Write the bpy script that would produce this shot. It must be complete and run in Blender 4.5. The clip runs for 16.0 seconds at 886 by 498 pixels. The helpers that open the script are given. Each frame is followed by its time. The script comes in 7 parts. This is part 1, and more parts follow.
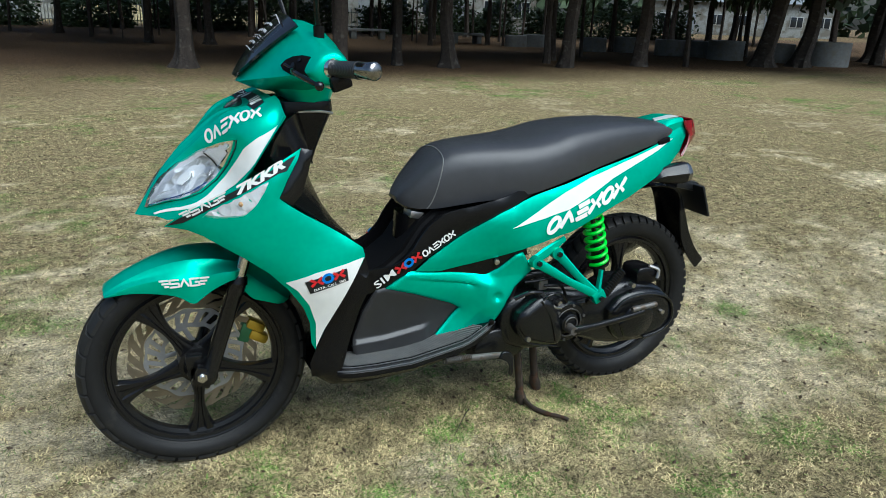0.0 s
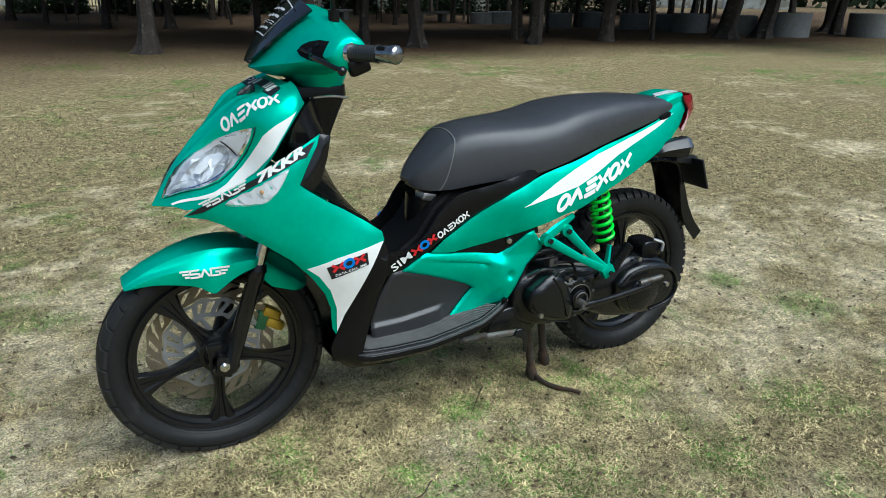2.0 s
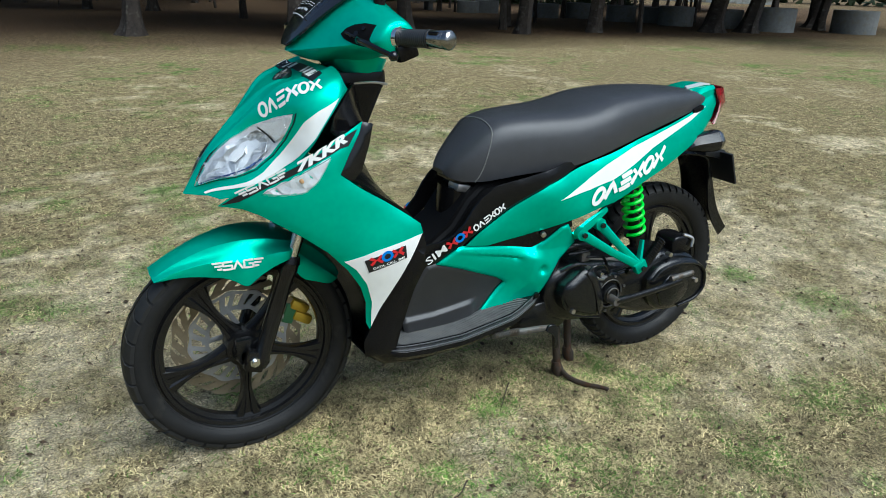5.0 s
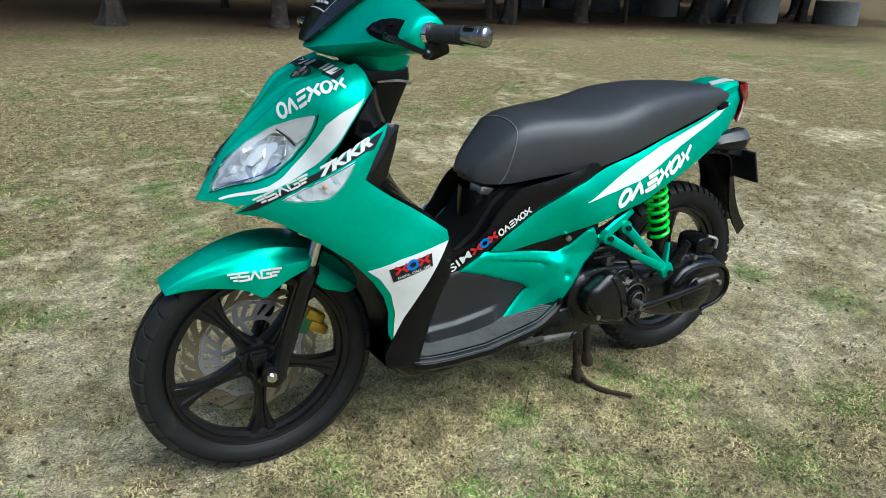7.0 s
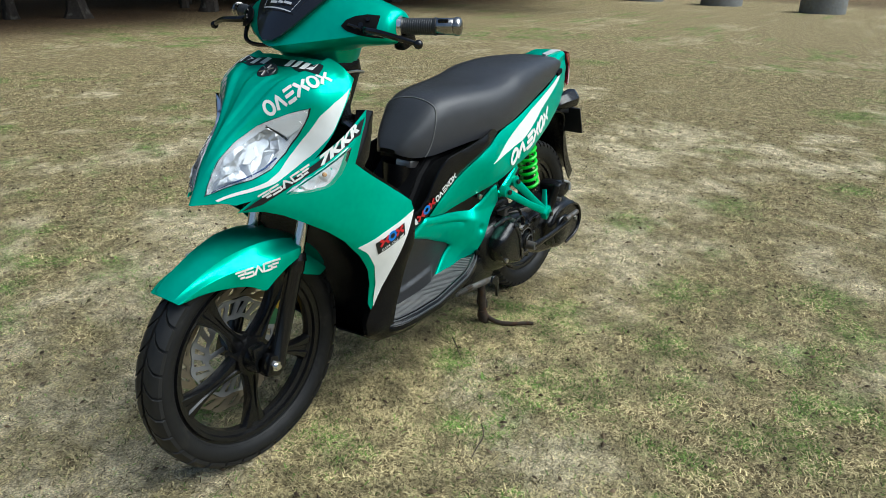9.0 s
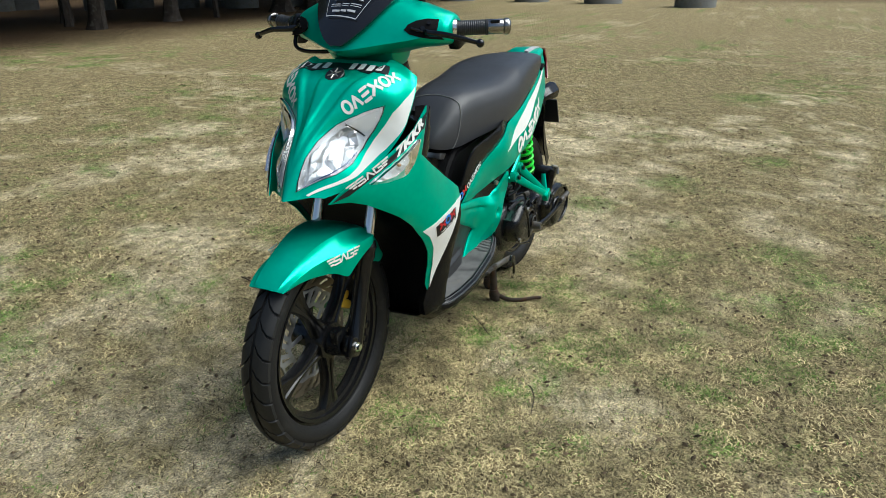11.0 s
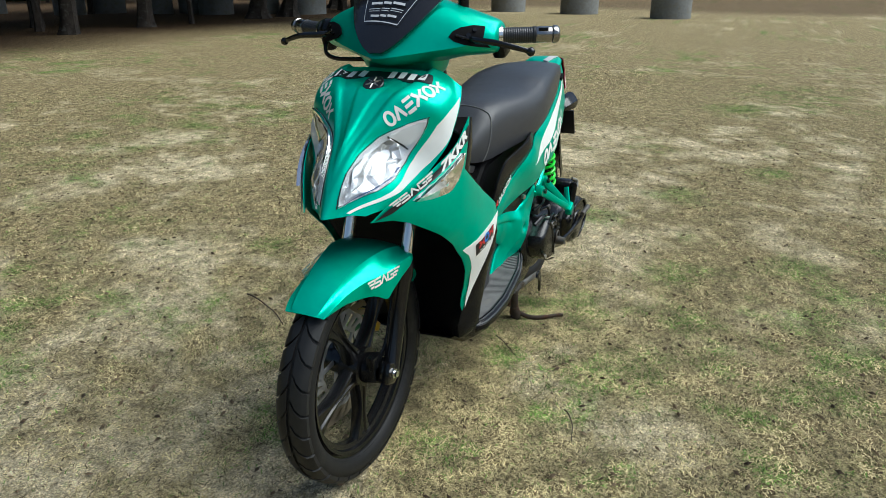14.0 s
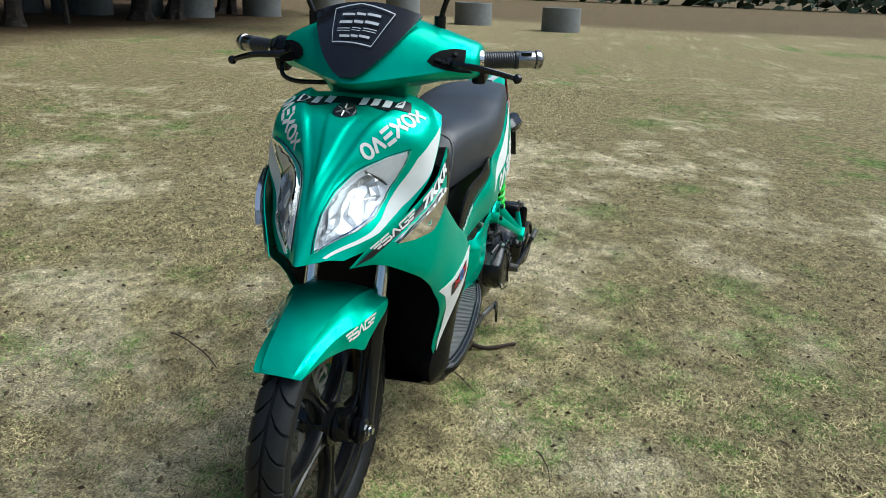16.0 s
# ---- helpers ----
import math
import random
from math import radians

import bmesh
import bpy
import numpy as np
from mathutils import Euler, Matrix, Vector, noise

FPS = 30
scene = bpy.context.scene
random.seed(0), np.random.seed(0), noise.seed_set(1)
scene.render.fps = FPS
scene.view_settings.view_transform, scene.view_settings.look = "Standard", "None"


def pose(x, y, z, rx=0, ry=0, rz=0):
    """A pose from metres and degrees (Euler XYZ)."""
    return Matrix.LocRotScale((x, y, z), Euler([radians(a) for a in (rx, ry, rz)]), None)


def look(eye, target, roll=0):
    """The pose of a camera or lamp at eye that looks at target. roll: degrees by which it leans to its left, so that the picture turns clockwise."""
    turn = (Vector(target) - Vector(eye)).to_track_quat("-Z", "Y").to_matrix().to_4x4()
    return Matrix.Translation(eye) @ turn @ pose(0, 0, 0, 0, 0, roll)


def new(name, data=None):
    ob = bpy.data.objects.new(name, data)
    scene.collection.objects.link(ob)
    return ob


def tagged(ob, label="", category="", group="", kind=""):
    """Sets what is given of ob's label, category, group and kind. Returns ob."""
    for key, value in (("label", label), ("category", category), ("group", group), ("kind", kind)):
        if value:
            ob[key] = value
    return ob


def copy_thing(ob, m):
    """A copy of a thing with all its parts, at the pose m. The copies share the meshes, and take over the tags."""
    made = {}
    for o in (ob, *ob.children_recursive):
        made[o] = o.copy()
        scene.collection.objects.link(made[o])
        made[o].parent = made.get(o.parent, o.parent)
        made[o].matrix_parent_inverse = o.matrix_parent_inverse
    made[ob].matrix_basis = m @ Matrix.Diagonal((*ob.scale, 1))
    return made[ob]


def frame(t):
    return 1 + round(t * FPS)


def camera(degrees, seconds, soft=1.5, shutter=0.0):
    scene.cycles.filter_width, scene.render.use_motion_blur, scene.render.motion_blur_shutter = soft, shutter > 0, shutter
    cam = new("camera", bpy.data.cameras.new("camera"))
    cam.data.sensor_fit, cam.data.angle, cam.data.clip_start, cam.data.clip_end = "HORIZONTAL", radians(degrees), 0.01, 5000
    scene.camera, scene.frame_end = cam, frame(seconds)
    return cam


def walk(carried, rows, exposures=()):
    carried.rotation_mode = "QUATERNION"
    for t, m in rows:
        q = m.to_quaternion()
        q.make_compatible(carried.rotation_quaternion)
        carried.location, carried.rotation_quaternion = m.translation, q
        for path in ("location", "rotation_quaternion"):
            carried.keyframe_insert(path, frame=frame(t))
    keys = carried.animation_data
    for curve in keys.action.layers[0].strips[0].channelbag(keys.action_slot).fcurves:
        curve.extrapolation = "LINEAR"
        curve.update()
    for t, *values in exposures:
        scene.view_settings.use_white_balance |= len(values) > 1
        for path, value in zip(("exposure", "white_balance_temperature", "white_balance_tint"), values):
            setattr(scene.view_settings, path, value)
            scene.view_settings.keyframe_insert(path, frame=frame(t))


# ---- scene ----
# The camera and its way round the scooter
cam = camera(63.35, 16.0, soft=0.7)
PATH = [
    (0.0, (-0.1491, -1.7006, 1.1044), (0.6703, 0.0143, 0.4815), 2.13),
    (0.5, (-0.1855, -1.6913, 1.1048), (0.6654, 0.0051, 0.4738), 1.78),
    (1.0, (-0.2154, -1.6789, 1.1078), (0.6490, 0.0047, 0.4611), 1.37),
    (1.5, (-0.2457, -1.6665, 1.1091), (0.6353, 0.0015, 0.4447), 1.02),
    (2.0, (-0.2573, -1.6618, 1.1084), (0.6304, -0.0007, 0.4356), 0.96),
    (2.5, (-0.2800, -1.6431, 1.1089), (0.6257, 0.0023, 0.4216), 0.90),
    (3.0, (-0.3005, -1.6308, 1.1072), (0.6171, 0.0064, 0.4161), 1.02),
    (3.5, (-0.3186, -1.6120, 1.1049), (0.6005, 0.0224, 0.4092), 1.22),
    (4.0, (-0.3311, -1.5910, 1.1018), (0.5874, 0.0423, 0.4026), 1.64),
    (4.2, (-0.3360, -1.5826, 1.1005), (0.5822, 0.0502, 0.4000), 1.80),
    (6.5, (-0.3824, -1.4627, 1.0923), (0.5826, 0.1397, 0.3845), 2.71),
    (7.0, (-0.3923, -1.4232, 1.0971), (0.5788, 0.1690, 0.3749), 2.47),
    (7.5, (-0.3937, -1.4000, 1.1020), (0.6069, 0.1812, 0.3958), 2.88),
    (8.0, (-0.4126, -1.3668, 1.1063), (0.6280, 0.1920, 0.4082), 3.08),
    (8.4, (-0.4126, -1.3668, 1.1063), (0.6273, 0.1939, 0.4115), 3.08),
    (8.5, (-0.5254, -1.2369, 1.1369), (0.7265, 0.1559, 0.4348), 1.85),
    (9.0, (-0.9306, -1.1998, 1.1135), (0.5899, -0.1329, 0.3721), 1.14),
    (9.5, (-1.2441, -1.0345, 1.1169), (0.4085, -0.1346, 0.4394), -1.52),
    (9.7, (-1.2531, -1.0195, 1.1189), (0.4025, -0.1396, 0.4227), -1.22),
    (12.0, (-1.2918, -0.9289, 1.1119), (0.3918, -0.1223, 0.3943), -0.32),
    (12.5, (-1.2894, -0.9061, 1.1115), (0.4049, -0.1133, 0.4037), -0.04),
    (13.0, (-1.2951, -0.8856, 1.1097), (0.4027, -0.0914, 0.4118), 0.02),
    (13.5, (-1.2864, -0.8602, 1.1077), (0.4140, -0.0726, 0.4087), 0.35),
    (14.0, (-1.2531, -0.7865, 1.1048), (0.4516, -0.0134, 0.4002), 0.09),
    (14.5, (-1.1967, -0.6327, 1.1255), (0.5366, 0.0837, 0.4310), 0.75),
    (15.0, (-1.1906, -0.6137, 1.1236), (0.5700, 0.0368, 0.4329), 1.67),
    (15.5, (-1.1800, -0.5874, 1.1228), (0.6054, -0.0111, 0.4296), 2.12),
    (16.0, (-1.1740, -0.5637, 1.1220), (0.6388, -0.0639, 0.4409), 2.10),
]
walk(cam, [(t, look(eye, aim, roll)) for t, eye, aim, roll in PATH],
     [(0.0, -0.24, 5450, 2.0), (8.4, -0.24, 5450, 2.0), (9.5, -0.28, 5850, 3.0), (13.0, -0.28, 5900, 3.0), (15.0, -0.28, 5600, 2.0), (16.0, -0.28, 5600, 2.0)])

# ---- light: hazy daylight in a clearing ----
SUN_AZ, SUN_EL = 160.0, 54.0
world = bpy.data.worlds.new("world")
scene.world = world
world.use_nodes = True
wn = world.node_tree
sky = wn.nodes.new("ShaderNodeTexSky")
sky.sky_type = "NISHITA"
sky.sun_disc = False
sky.sun_elevation = radians(SUN_EL)
sky.sun_rotation = radians(SUN_AZ)
sky.dust_density = 4.0
sky.air_density = 1.0
bg = wn.nodes["Background"]
wn.links.new(sky.outputs[0], bg.inputs[0])
bg.inputs[1].default_value = 0.125
sun = new("sun", bpy.data.lights.new("sun", "SUN"))
sun.data.energy = 4.5
sun.data.angle = radians(58)
sun.data.color = (1.0, 0.965, 0.90)
sun_dir = Vector((math.sin(radians(SUN_AZ)) * math.cos(radians(SUN_EL)), math.cos(radians(SUN_AZ)) * math.cos(radians(SUN_EL)), math.sin(radians(SUN_EL))))
sun.matrix_world = look(sun_dir * 30, (0, 0, 0))


# ---- materials ----
def mat(name, base, rough=0.5, metal=0.0, var=0.12, scale=25.0, wide=3.0, bump=0.0, bump_scale=300.0, coat=0.0, dirt=None, dirt_at=0.62, spec=0.5, rvar=0.12, rand=0.0):
    """A surface with grain and wider stains; dirt is a second colour that lies in patches."""
    m = bpy.data.materials.new(name)
    m.use_nodes = True
    nt = m.node_tree
    b = nt.nodes["Principled BSDF"]
    tc = nt.nodes.new("ShaderNodeTexCoord")
    fine, broad = nt.nodes.new("ShaderNodeTexNoise"), nt.nodes.new("ShaderNodeTexNoise")
    fine.inputs["Scale"].default_value, broad.inputs["Scale"].default_value = scale, wide
    fine.inputs["Detail"].default_value = broad.inputs["Detail"].default_value = 5
    for n in (fine, broad):
        nt.links.new(tc.outputs["Object"], n.inputs["Vector"])
    add = nt.nodes.new("ShaderNodeMath")
    nt.links.new(fine.outputs["Fac"], add.inputs[0])
    nt.links.new(broad.outputs["Fac"], add.inputs[1])
    ramp = nt.nodes.new("ShaderNodeMapRange")
    ramp.inputs["From Min"].default_value, ramp.inputs["From Max"].default_value = 0.7, 1.3
    nt.links.new(add.outputs[0], ramp.inputs["Value"])
    mix = nt.nodes.new("ShaderNodeMix")
    mix.data_type = "RGBA"
    lo = [c * (1 - var) for c in base[:3]] + [1]
    hi = [min(1, c * (1 + var)) for c in base[:3]] + [1]
    mix.inputs[6].default_value, mix.inputs[7].default_value = lo, hi
    nt.links.new(ramp.outputs[0], mix.inputs[0])
    col = mix.outputs[2]
    if rand:
        oi = nt.nodes.new("ShaderNodeObjectInfo")
        hs = nt.nodes.new("ShaderNodeHueSaturation")
        mr = nt.nodes.new("ShaderNodeMapRange")
        mr.inputs["To Min"].default_value, mr.inputs["To Max"].default_value = 1 - rand, 1 + rand
        nt.links.new(oi.outputs["Random"], mr.inputs["Value"])
        nt.links.new(mr.outputs[0], hs.inputs["Value"])
        nt.links.new(col, hs.inputs["Color"])
        col = hs.outputs[0]
    if dirt:
        spots = nt.nodes.new("ShaderNodeTexNoise")
        spots.inputs["Scale"].default_value, spots.inputs["Detail"].default_value = wide * 3, 8
        nt.links.new(tc.outputs["Object"], spots.inputs["Vector"])
        cut = nt.nodes.new("ShaderNodeMapRange")
        cut.inputs["From Min"].default_value, cut.inputs["From Max"].default_value = dirt_at - 0.06, dirt_at + 0.08
        nt.links.new(spots.outputs["Fac"], cut.inputs["Value"])
        mix2 = nt.nodes.new("ShaderNodeMix")
        mix2.data_type = "RGBA"
        mix2.inputs[7].default_value = (*dirt, 1)
        nt.links.new(cut.outputs[0], mix2.inputs[0])
        nt.links.new(col, mix2.inputs[6])
        col = mix2.outputs[2]
    nt.links.new(col, b.inputs["Base Color"])
    rr = nt.nodes.new("ShaderNodeMapRange")
    rr.inputs["To Min"].default_value, rr.inputs["To Max"].default_value = max(0.02, rough - rvar * rough), min(1, rough + rvar)
    nt.links.new(broad.outputs["Fac"], rr.inputs["Value"])
    nt.links.new(rr.outputs[0], b.inputs["Roughness"])
    b.inputs["Metallic"].default_value = metal
    b.inputs["Coat Weight"].default_value = coat
    b.inputs["Coat Roughness"].default_value = 0.06
    b.inputs["Specular IOR Level"].default_value = spec
    if bump:
        bn, bu = nt.nodes.new("ShaderNodeTexNoise"), nt.nodes.new("ShaderNodeBump")
        bn.inputs["Scale"].default_value, bn.inputs["Detail"].default_value = bump_scale, 3
        bu.inputs["Strength"].default_value, bu.inputs["Distance"].default_value = min(1, bump), 0.002 if bump_scale > 60 else 0.02
        nt.links.new(tc.outputs["Object"], bn.inputs["Vector"])
        nt.links.new(bn.outputs["Fac"], bu.inputs["Height"])
        nt.links.new(bu.outputs[0], b.inputs["Normal"])
    return m


def clear(name, colour, rough=0.03, weight=1.0):
    m = bpy.data.materials.new(name)
    m.use_nodes = True
    b = m.node_tree.nodes["Principled BSDF"]
    b.inputs["Base Color"].default_value = (*colour, 1)
    b.inputs["Roughness"].default_value = rough
    b.inputs["Transmission Weight"].default_value = weight
    b.inputs["IOR"].default_value = 1.45
    return m


GREEN = mat("green_paint", (0.001, 0.51, 0.33), 0.30, 0.54, var=0.07, scale=60, wide=4, coat=0.18, bump=0.012, bump_scale=900)
WHITE = mat("white_sticker", (0.78, 0.78, 0.74), 0.38, var=0.04, scale=40, wide=5)
BLACK = mat("black_plastic", (0.0045, 0.0045, 0.005), 0.20, var=0.2, scale=30, wide=6, bump=0.10, bump_scale=900, dirt=(0.011, 0.0105, 0.009), dirt_at=0.70, spec=0.28)
BLACK_GLOSS = mat("gloss_black_plastic", (0.005, 0.005, 0.0055), 0.12, var=0.2, scale=30, wide=6)
GREY_PLASTIC = mat("charcoal_plastic", (0.024, 0.0245, 0.026), 0.30, spec=0.5, var=0.15, scale=30, wide=6, bump=0.1, bump_scale=800)
VINYL = mat("seat_vinyl", (0.038, 0.039, 0.043), 0.30, var=0.12, scale=40, wide=4, bump=0.3, bump_scale=700)
RUBBER = mat("tyre_rubber", (0.011, 0.011, 0.011), 0.50, spec=0.25, var=0.25, scale=25, wide=7, bump=0.15, bump_scale=400, dirt=(0.028, 0.0265, 0.023), dirt_at=0.64)
RIM_BLACK = mat("black_rim_paint", (0.006, 0.006, 0.0065), 0.2, spec=0.45, var=0.2, scale=40, wide=8, dirt=(0.035, 0.032, 0.027), dirt_at=0.78)
STEEL = mat("brushed_steel", (0.55, 0.53, 0.50), 0.32, 1.0, var=0.12, scale=60, wide=9)
CHROME = mat("chrome", (0.80, 0.80, 0.80), 0.10, 1.0, var=0.05, scale=30, wide=6)
ENGINE = mat("engine_casting", (0.005, 0.0054, 0.006), 0.15, 0.0, spec=0.5, var=0.25, scale=60, wide=9, bump=0.25, bump_scale=500, dirt=(0.03, 0.028, 0.024), dirt_at=0.74)
RUST = mat("rusty_steel", (0.060, 0.045, 0.034), 0.7, 0.4, var=0.3, scale=50, wide=12, bump=0.3, bump_scale=400, dirt=(0.085, 0.043, 0.022), dirt_at=0.57)
GOLD = mat("gold_caliper", (0.55, 0.36, 0.03), 0.35, 0.5, var=0.1, scale=40, wide=8)
LIME = mat("lime_spring", (0.035, 0.62, 0.02), 0.3, var=0.06, scale=40, wide=8, coat=0.3)
RED_LENS = mat("red_lens", (0.19, 0.004, 0.009), 0.14, var=0.1, scale=40, wide=8, coat=0.5)
AMBER = mat("amber_bulb", (0.42, 0.24, 0.10), 0.2, var=0.05)
RED = mat("red_print", (0.55, 0.015, 0.02), 0.35, var=0.05)
BLUE = mat("blue_print", (0.01, 0.18, 0.60), 0.35, var=0.05)
STICKER_BLACK = mat("black_sticker", (0.010, 0.011, 0.013), 0.3, var=0.1)
REFLECTOR = mat("lamp_reflector", (0.54, 0.55, 0.56), 0.27, 0.7, var=0.2, scale=50, wide=20, bump=0.15, bump_scale=40)
FROSTED = mat("silver_lining", (0.66, 0.67, 0.67), 0.36, 0.35, var=0.08, scale=50, wide=20)
LINING = mat("lamp_lining", (0.66, 0.67, 0.68), 0.32, 0.45, var=0.1, scale=50, wide=20)
PALE_SILVER = mat("pale_silver", (0.64, 0.64, 0.64), 0.4, 0.25, var=0.08, scale=60, wide=20, bump=0.4, bump_scale=120)
LENS_BLUE = mat("blue_tint", (0.03, 0.06, 0.17), 0.2, 0.3, var=0.1)
LENS = clear("clear_lens", (0.96, 0.97, 0.98))
DISC_STEEL = mat("ground_steel", (0.40, 0.40, 0.39), 0.42, 0.6, var=0.12, scale=80, wide=15)
MAT_RUBBER = mat("dusty_rubber_mat", (0.15, 0.15, 0.145), 0.7, var=0.25, scale=40, wide=9, dirt=(0.17, 0.165, 0.15), dirt_at=0.58)
DULL_STEEL = mat("dirty_steel", (0.14, 0.135, 0.125), 0.5, 0.7, var=0.25, scale=50, wide=14, dirt=(0.10, 0.08, 0.06), dirt_at=0.56)
TREAD = mat("tread_rubber", (0.013, 0.013, 0.013), 0.48, spec=0.35, var=0.25, scale=30, wide=8, bump=0.15, bump_scale=400)
DISC_BRONZE = mat("browned_steel", (0.26, 0.215, 0.14), 0.45, 0.6, var=0.15, scale=70, wide=14)
VOID = mat("deep_black", (0.004, 0.004, 0.0045), 0.6, var=0.1, spec=0.1)
BAR_METAL = mat("dull_chrome", (0.34, 0.33, 0.32), 0.2, 1.0, var=0.25, scale=40, wide=30)
SCREEN = mat("smoked_screen", (0.012, 0.012, 0.014), 0.10, var=0.1, coat=0.4)
CONCRETE = mat("concrete", (0.18, 0.185, 0.18), 0.85, var=0.18, scale=14, wide=2.2, bump=0.4, bump_scale=90, dirt=(0.17, 0.165, 0.14), dirt_at=0.58)
BARK = mat("tree_bark", (0.044, 0.034, 0.026), 0.9, var=0.45, scale=16, wide=3, bump=0.9, bump_scale=35, dirt=(0.09, 0.08, 0.066), dirt_at=0.63, rand=0.3)
NEEDLES = mat("needle_foliage", (0.045, 0.075, 0.028), 0.7, var=0.4, scale=2, wide=0.6, rand=0.25)
WALL_PAINT = mat("pale_plaster", (0.27, 0.28, 0.26), 0.8, var=0.2, scale=6, wide=0.6, dirt=(0.16, 0.15, 0.12), dirt_at=0.5)
FENCE_PAINT = mat("white_fence_paint", (0.45, 0.45, 0.43), 0.6, var=0.1, scale=10, wide=2)
ROOF = mat("sheet_roof", (0.20, 0.22, 0.23), 0.5, var=0.15, scale=8, wide=1)
DARK_GLASS = mat("window_glass", (0.02, 0.024, 0.028), 0.08, var=0.1)
OLIVE = mat("olive_paint", (0.05, 0.17, 0.07), 0.4, 0.3, var=0.1)


# ---- builders ----
def mesh_of(bm, name, material, smooth=True):
    me = bpy.data.meshes.new(name)
    bm.normal_update()
    if smooth:
        for f in bm.faces:
            f.smooth = True
        for e in bm.edges:
            if len(e.link_faces) == 2 and e.calc_face_angle(0) > 0.62:
                e.smooth = False
    bm.to_mesh(me)
    bm.free()
    me.materials.append(material)
    return me


def part(name, bm, material, parent, label="", smooth=True):
    ob = new(name, mesh_of(bm, name, material, smooth))
    ob.parent = parent
    if label:
        ob["label"] = label
    return ob


def thing(name, label, category, group="", at=None):
    ob = new(name)
    if at is not None:
        ob.matrix_basis = at
    ob.empty_display_size = 0.1
    return tagged(ob, label, category, group)


def structure(name, bm, material, label="", smooth=True):
    return tagged(new(name, mesh_of(bm, name, material, smooth)), label, name.rstrip("_0123456789"), "", "structure")


def box(bm, c, s, m=None, bevel=0.0):
    """A box of full size s round c, with rounded edges."""
    r = bmesh.ops.create_cube(bm, size=1.0)
    vs = r["verts"]
    for v in vs:
        v.co = Vector((v.co.x * s[0], v.co.y * s[1], v.co.z * s[2]))
    if bevel:
        es = list({e for v in vs for e in v.link_edges})
        out = bmesh.ops.bevel(bm, geom=es, offset=bevel, segments=2, affect="EDGES", profile=0.6)
        vs = list(set(out["verts"]) | {v for v in vs if v.is_valid})
    t = Matrix.Translation(c)
    if m is not None:
        t = t @ m
    for v in vs:
        v.co = t @ v.co
    return vs


def frames_along(pts):
    ts = []
    for i in range(len(pts)):
        a, b = pts[max(0, i - 1)], pts[min(len(pts) - 1, i + 1)]
        ts.append((b - a).normalized())
    up = Vector((0, 0, 1)) if abs(ts[0].z) < 0.9 else Vector((0, 1, 0))
    n = (up - ts[0] * up.dot(ts[0])).normalized()
    out = []
    for t in ts:
        n = (n - t * n.dot(t)).normalized()
        out.append((t, n, t.cross(n)))
    return out


def tube(bm, pts, radii, sides=12, cap=True, squash=1.0):
    """A round bar along pts."""
    pts = [Vector(p) for p in pts]
    if not isinstance(radii, (list, tuple)):
        radii = [radii] * len(pts)
    rings = []
    for p, r, (t, n, b) in zip(pts, radii, frames_along(pts)):
        rings.append([bm.verts.new(p + n * (r * math.cos(a)) + b * (r * squash * math.sin(a))) for a in [2 * math.pi * k / sides for k in range(sides)]])
    for r0, r1 in zip(rings, rings[1:]):
        for k in range(sides):
            bm.faces.new((r0[k], r0[(k + 1) % sides], r1[(k + 1) % sides], r1[k]))
    if cap:
        bm.faces.new(rings[0][::-1])
        bm.faces.new(rings[-1])
    return rings


def smooth_line(pts, n=6):
    """Points on a smooth curve through pts."""
    pts = [Vector(p) for p in pts]
    ext = [2 * pts[0] - pts[1]] + pts + [2 * pts[-1] - pts[-2]]
    out = []
    for i in range(1, len(ext) - 2):
        a, b, c, d = ext[i - 1:i + 3]
        for k in range(n):
            t = k / n
            out.append(0.5 * ((2 * b) + (c - a) * t + (2 * a - 5 * b + 4 * c - d) * t * t + (3 * b - a - 3 * c + d) * t ** 3))
    return out + [pts[-1]]


def lathe(bm, profile, sides=48, m=None, closed=False):
    """Turns (radius, along) pairs round the y axis."""
    rings = []
    for r, y in profile:
        rings.append([bm.verts.new((r * math.cos(a), y, r * math.sin(a))) for a in [2 * math.pi * k / sides for k in range(sides)]])
    pairs = list(zip(rings, rings[1:])) + ([(rings[-1], rings[0])] if closed else [])
    for r0, r1 in pairs:
        for k in range(sides):
            bm.faces.new((r0[k], r0[(k + 1) % sides], r1[(k + 1) % sides], r1[k]))
    if m is not None:
        for ring in rings:
            for v in ring:
                v.co = m @ v.co
    return rings


def grid_skin(bm, rows, close_u=False):
    """A skin over rows of points."""
    vs = [[bm.verts.new(p) for p in row] for row in rows]
    for a, b in zip(vs, vs[1:]):
        n = len(a)
        for k in range(n if close_u else n - 1):
            q = [a[k], a[(k + 1) % n], b[(k + 1) % n], b[k]]
            bm.faces.new(q)
    return vs


def thicken(bm, d):
    """Gives an open skin the thickness d, inwards."""
    bmesh.ops.remove_doubles(bm, verts=bm.verts, dist=1e-5)
    bmesh.ops.solidify(bm, geom=list(bm.faces), thickness=d)


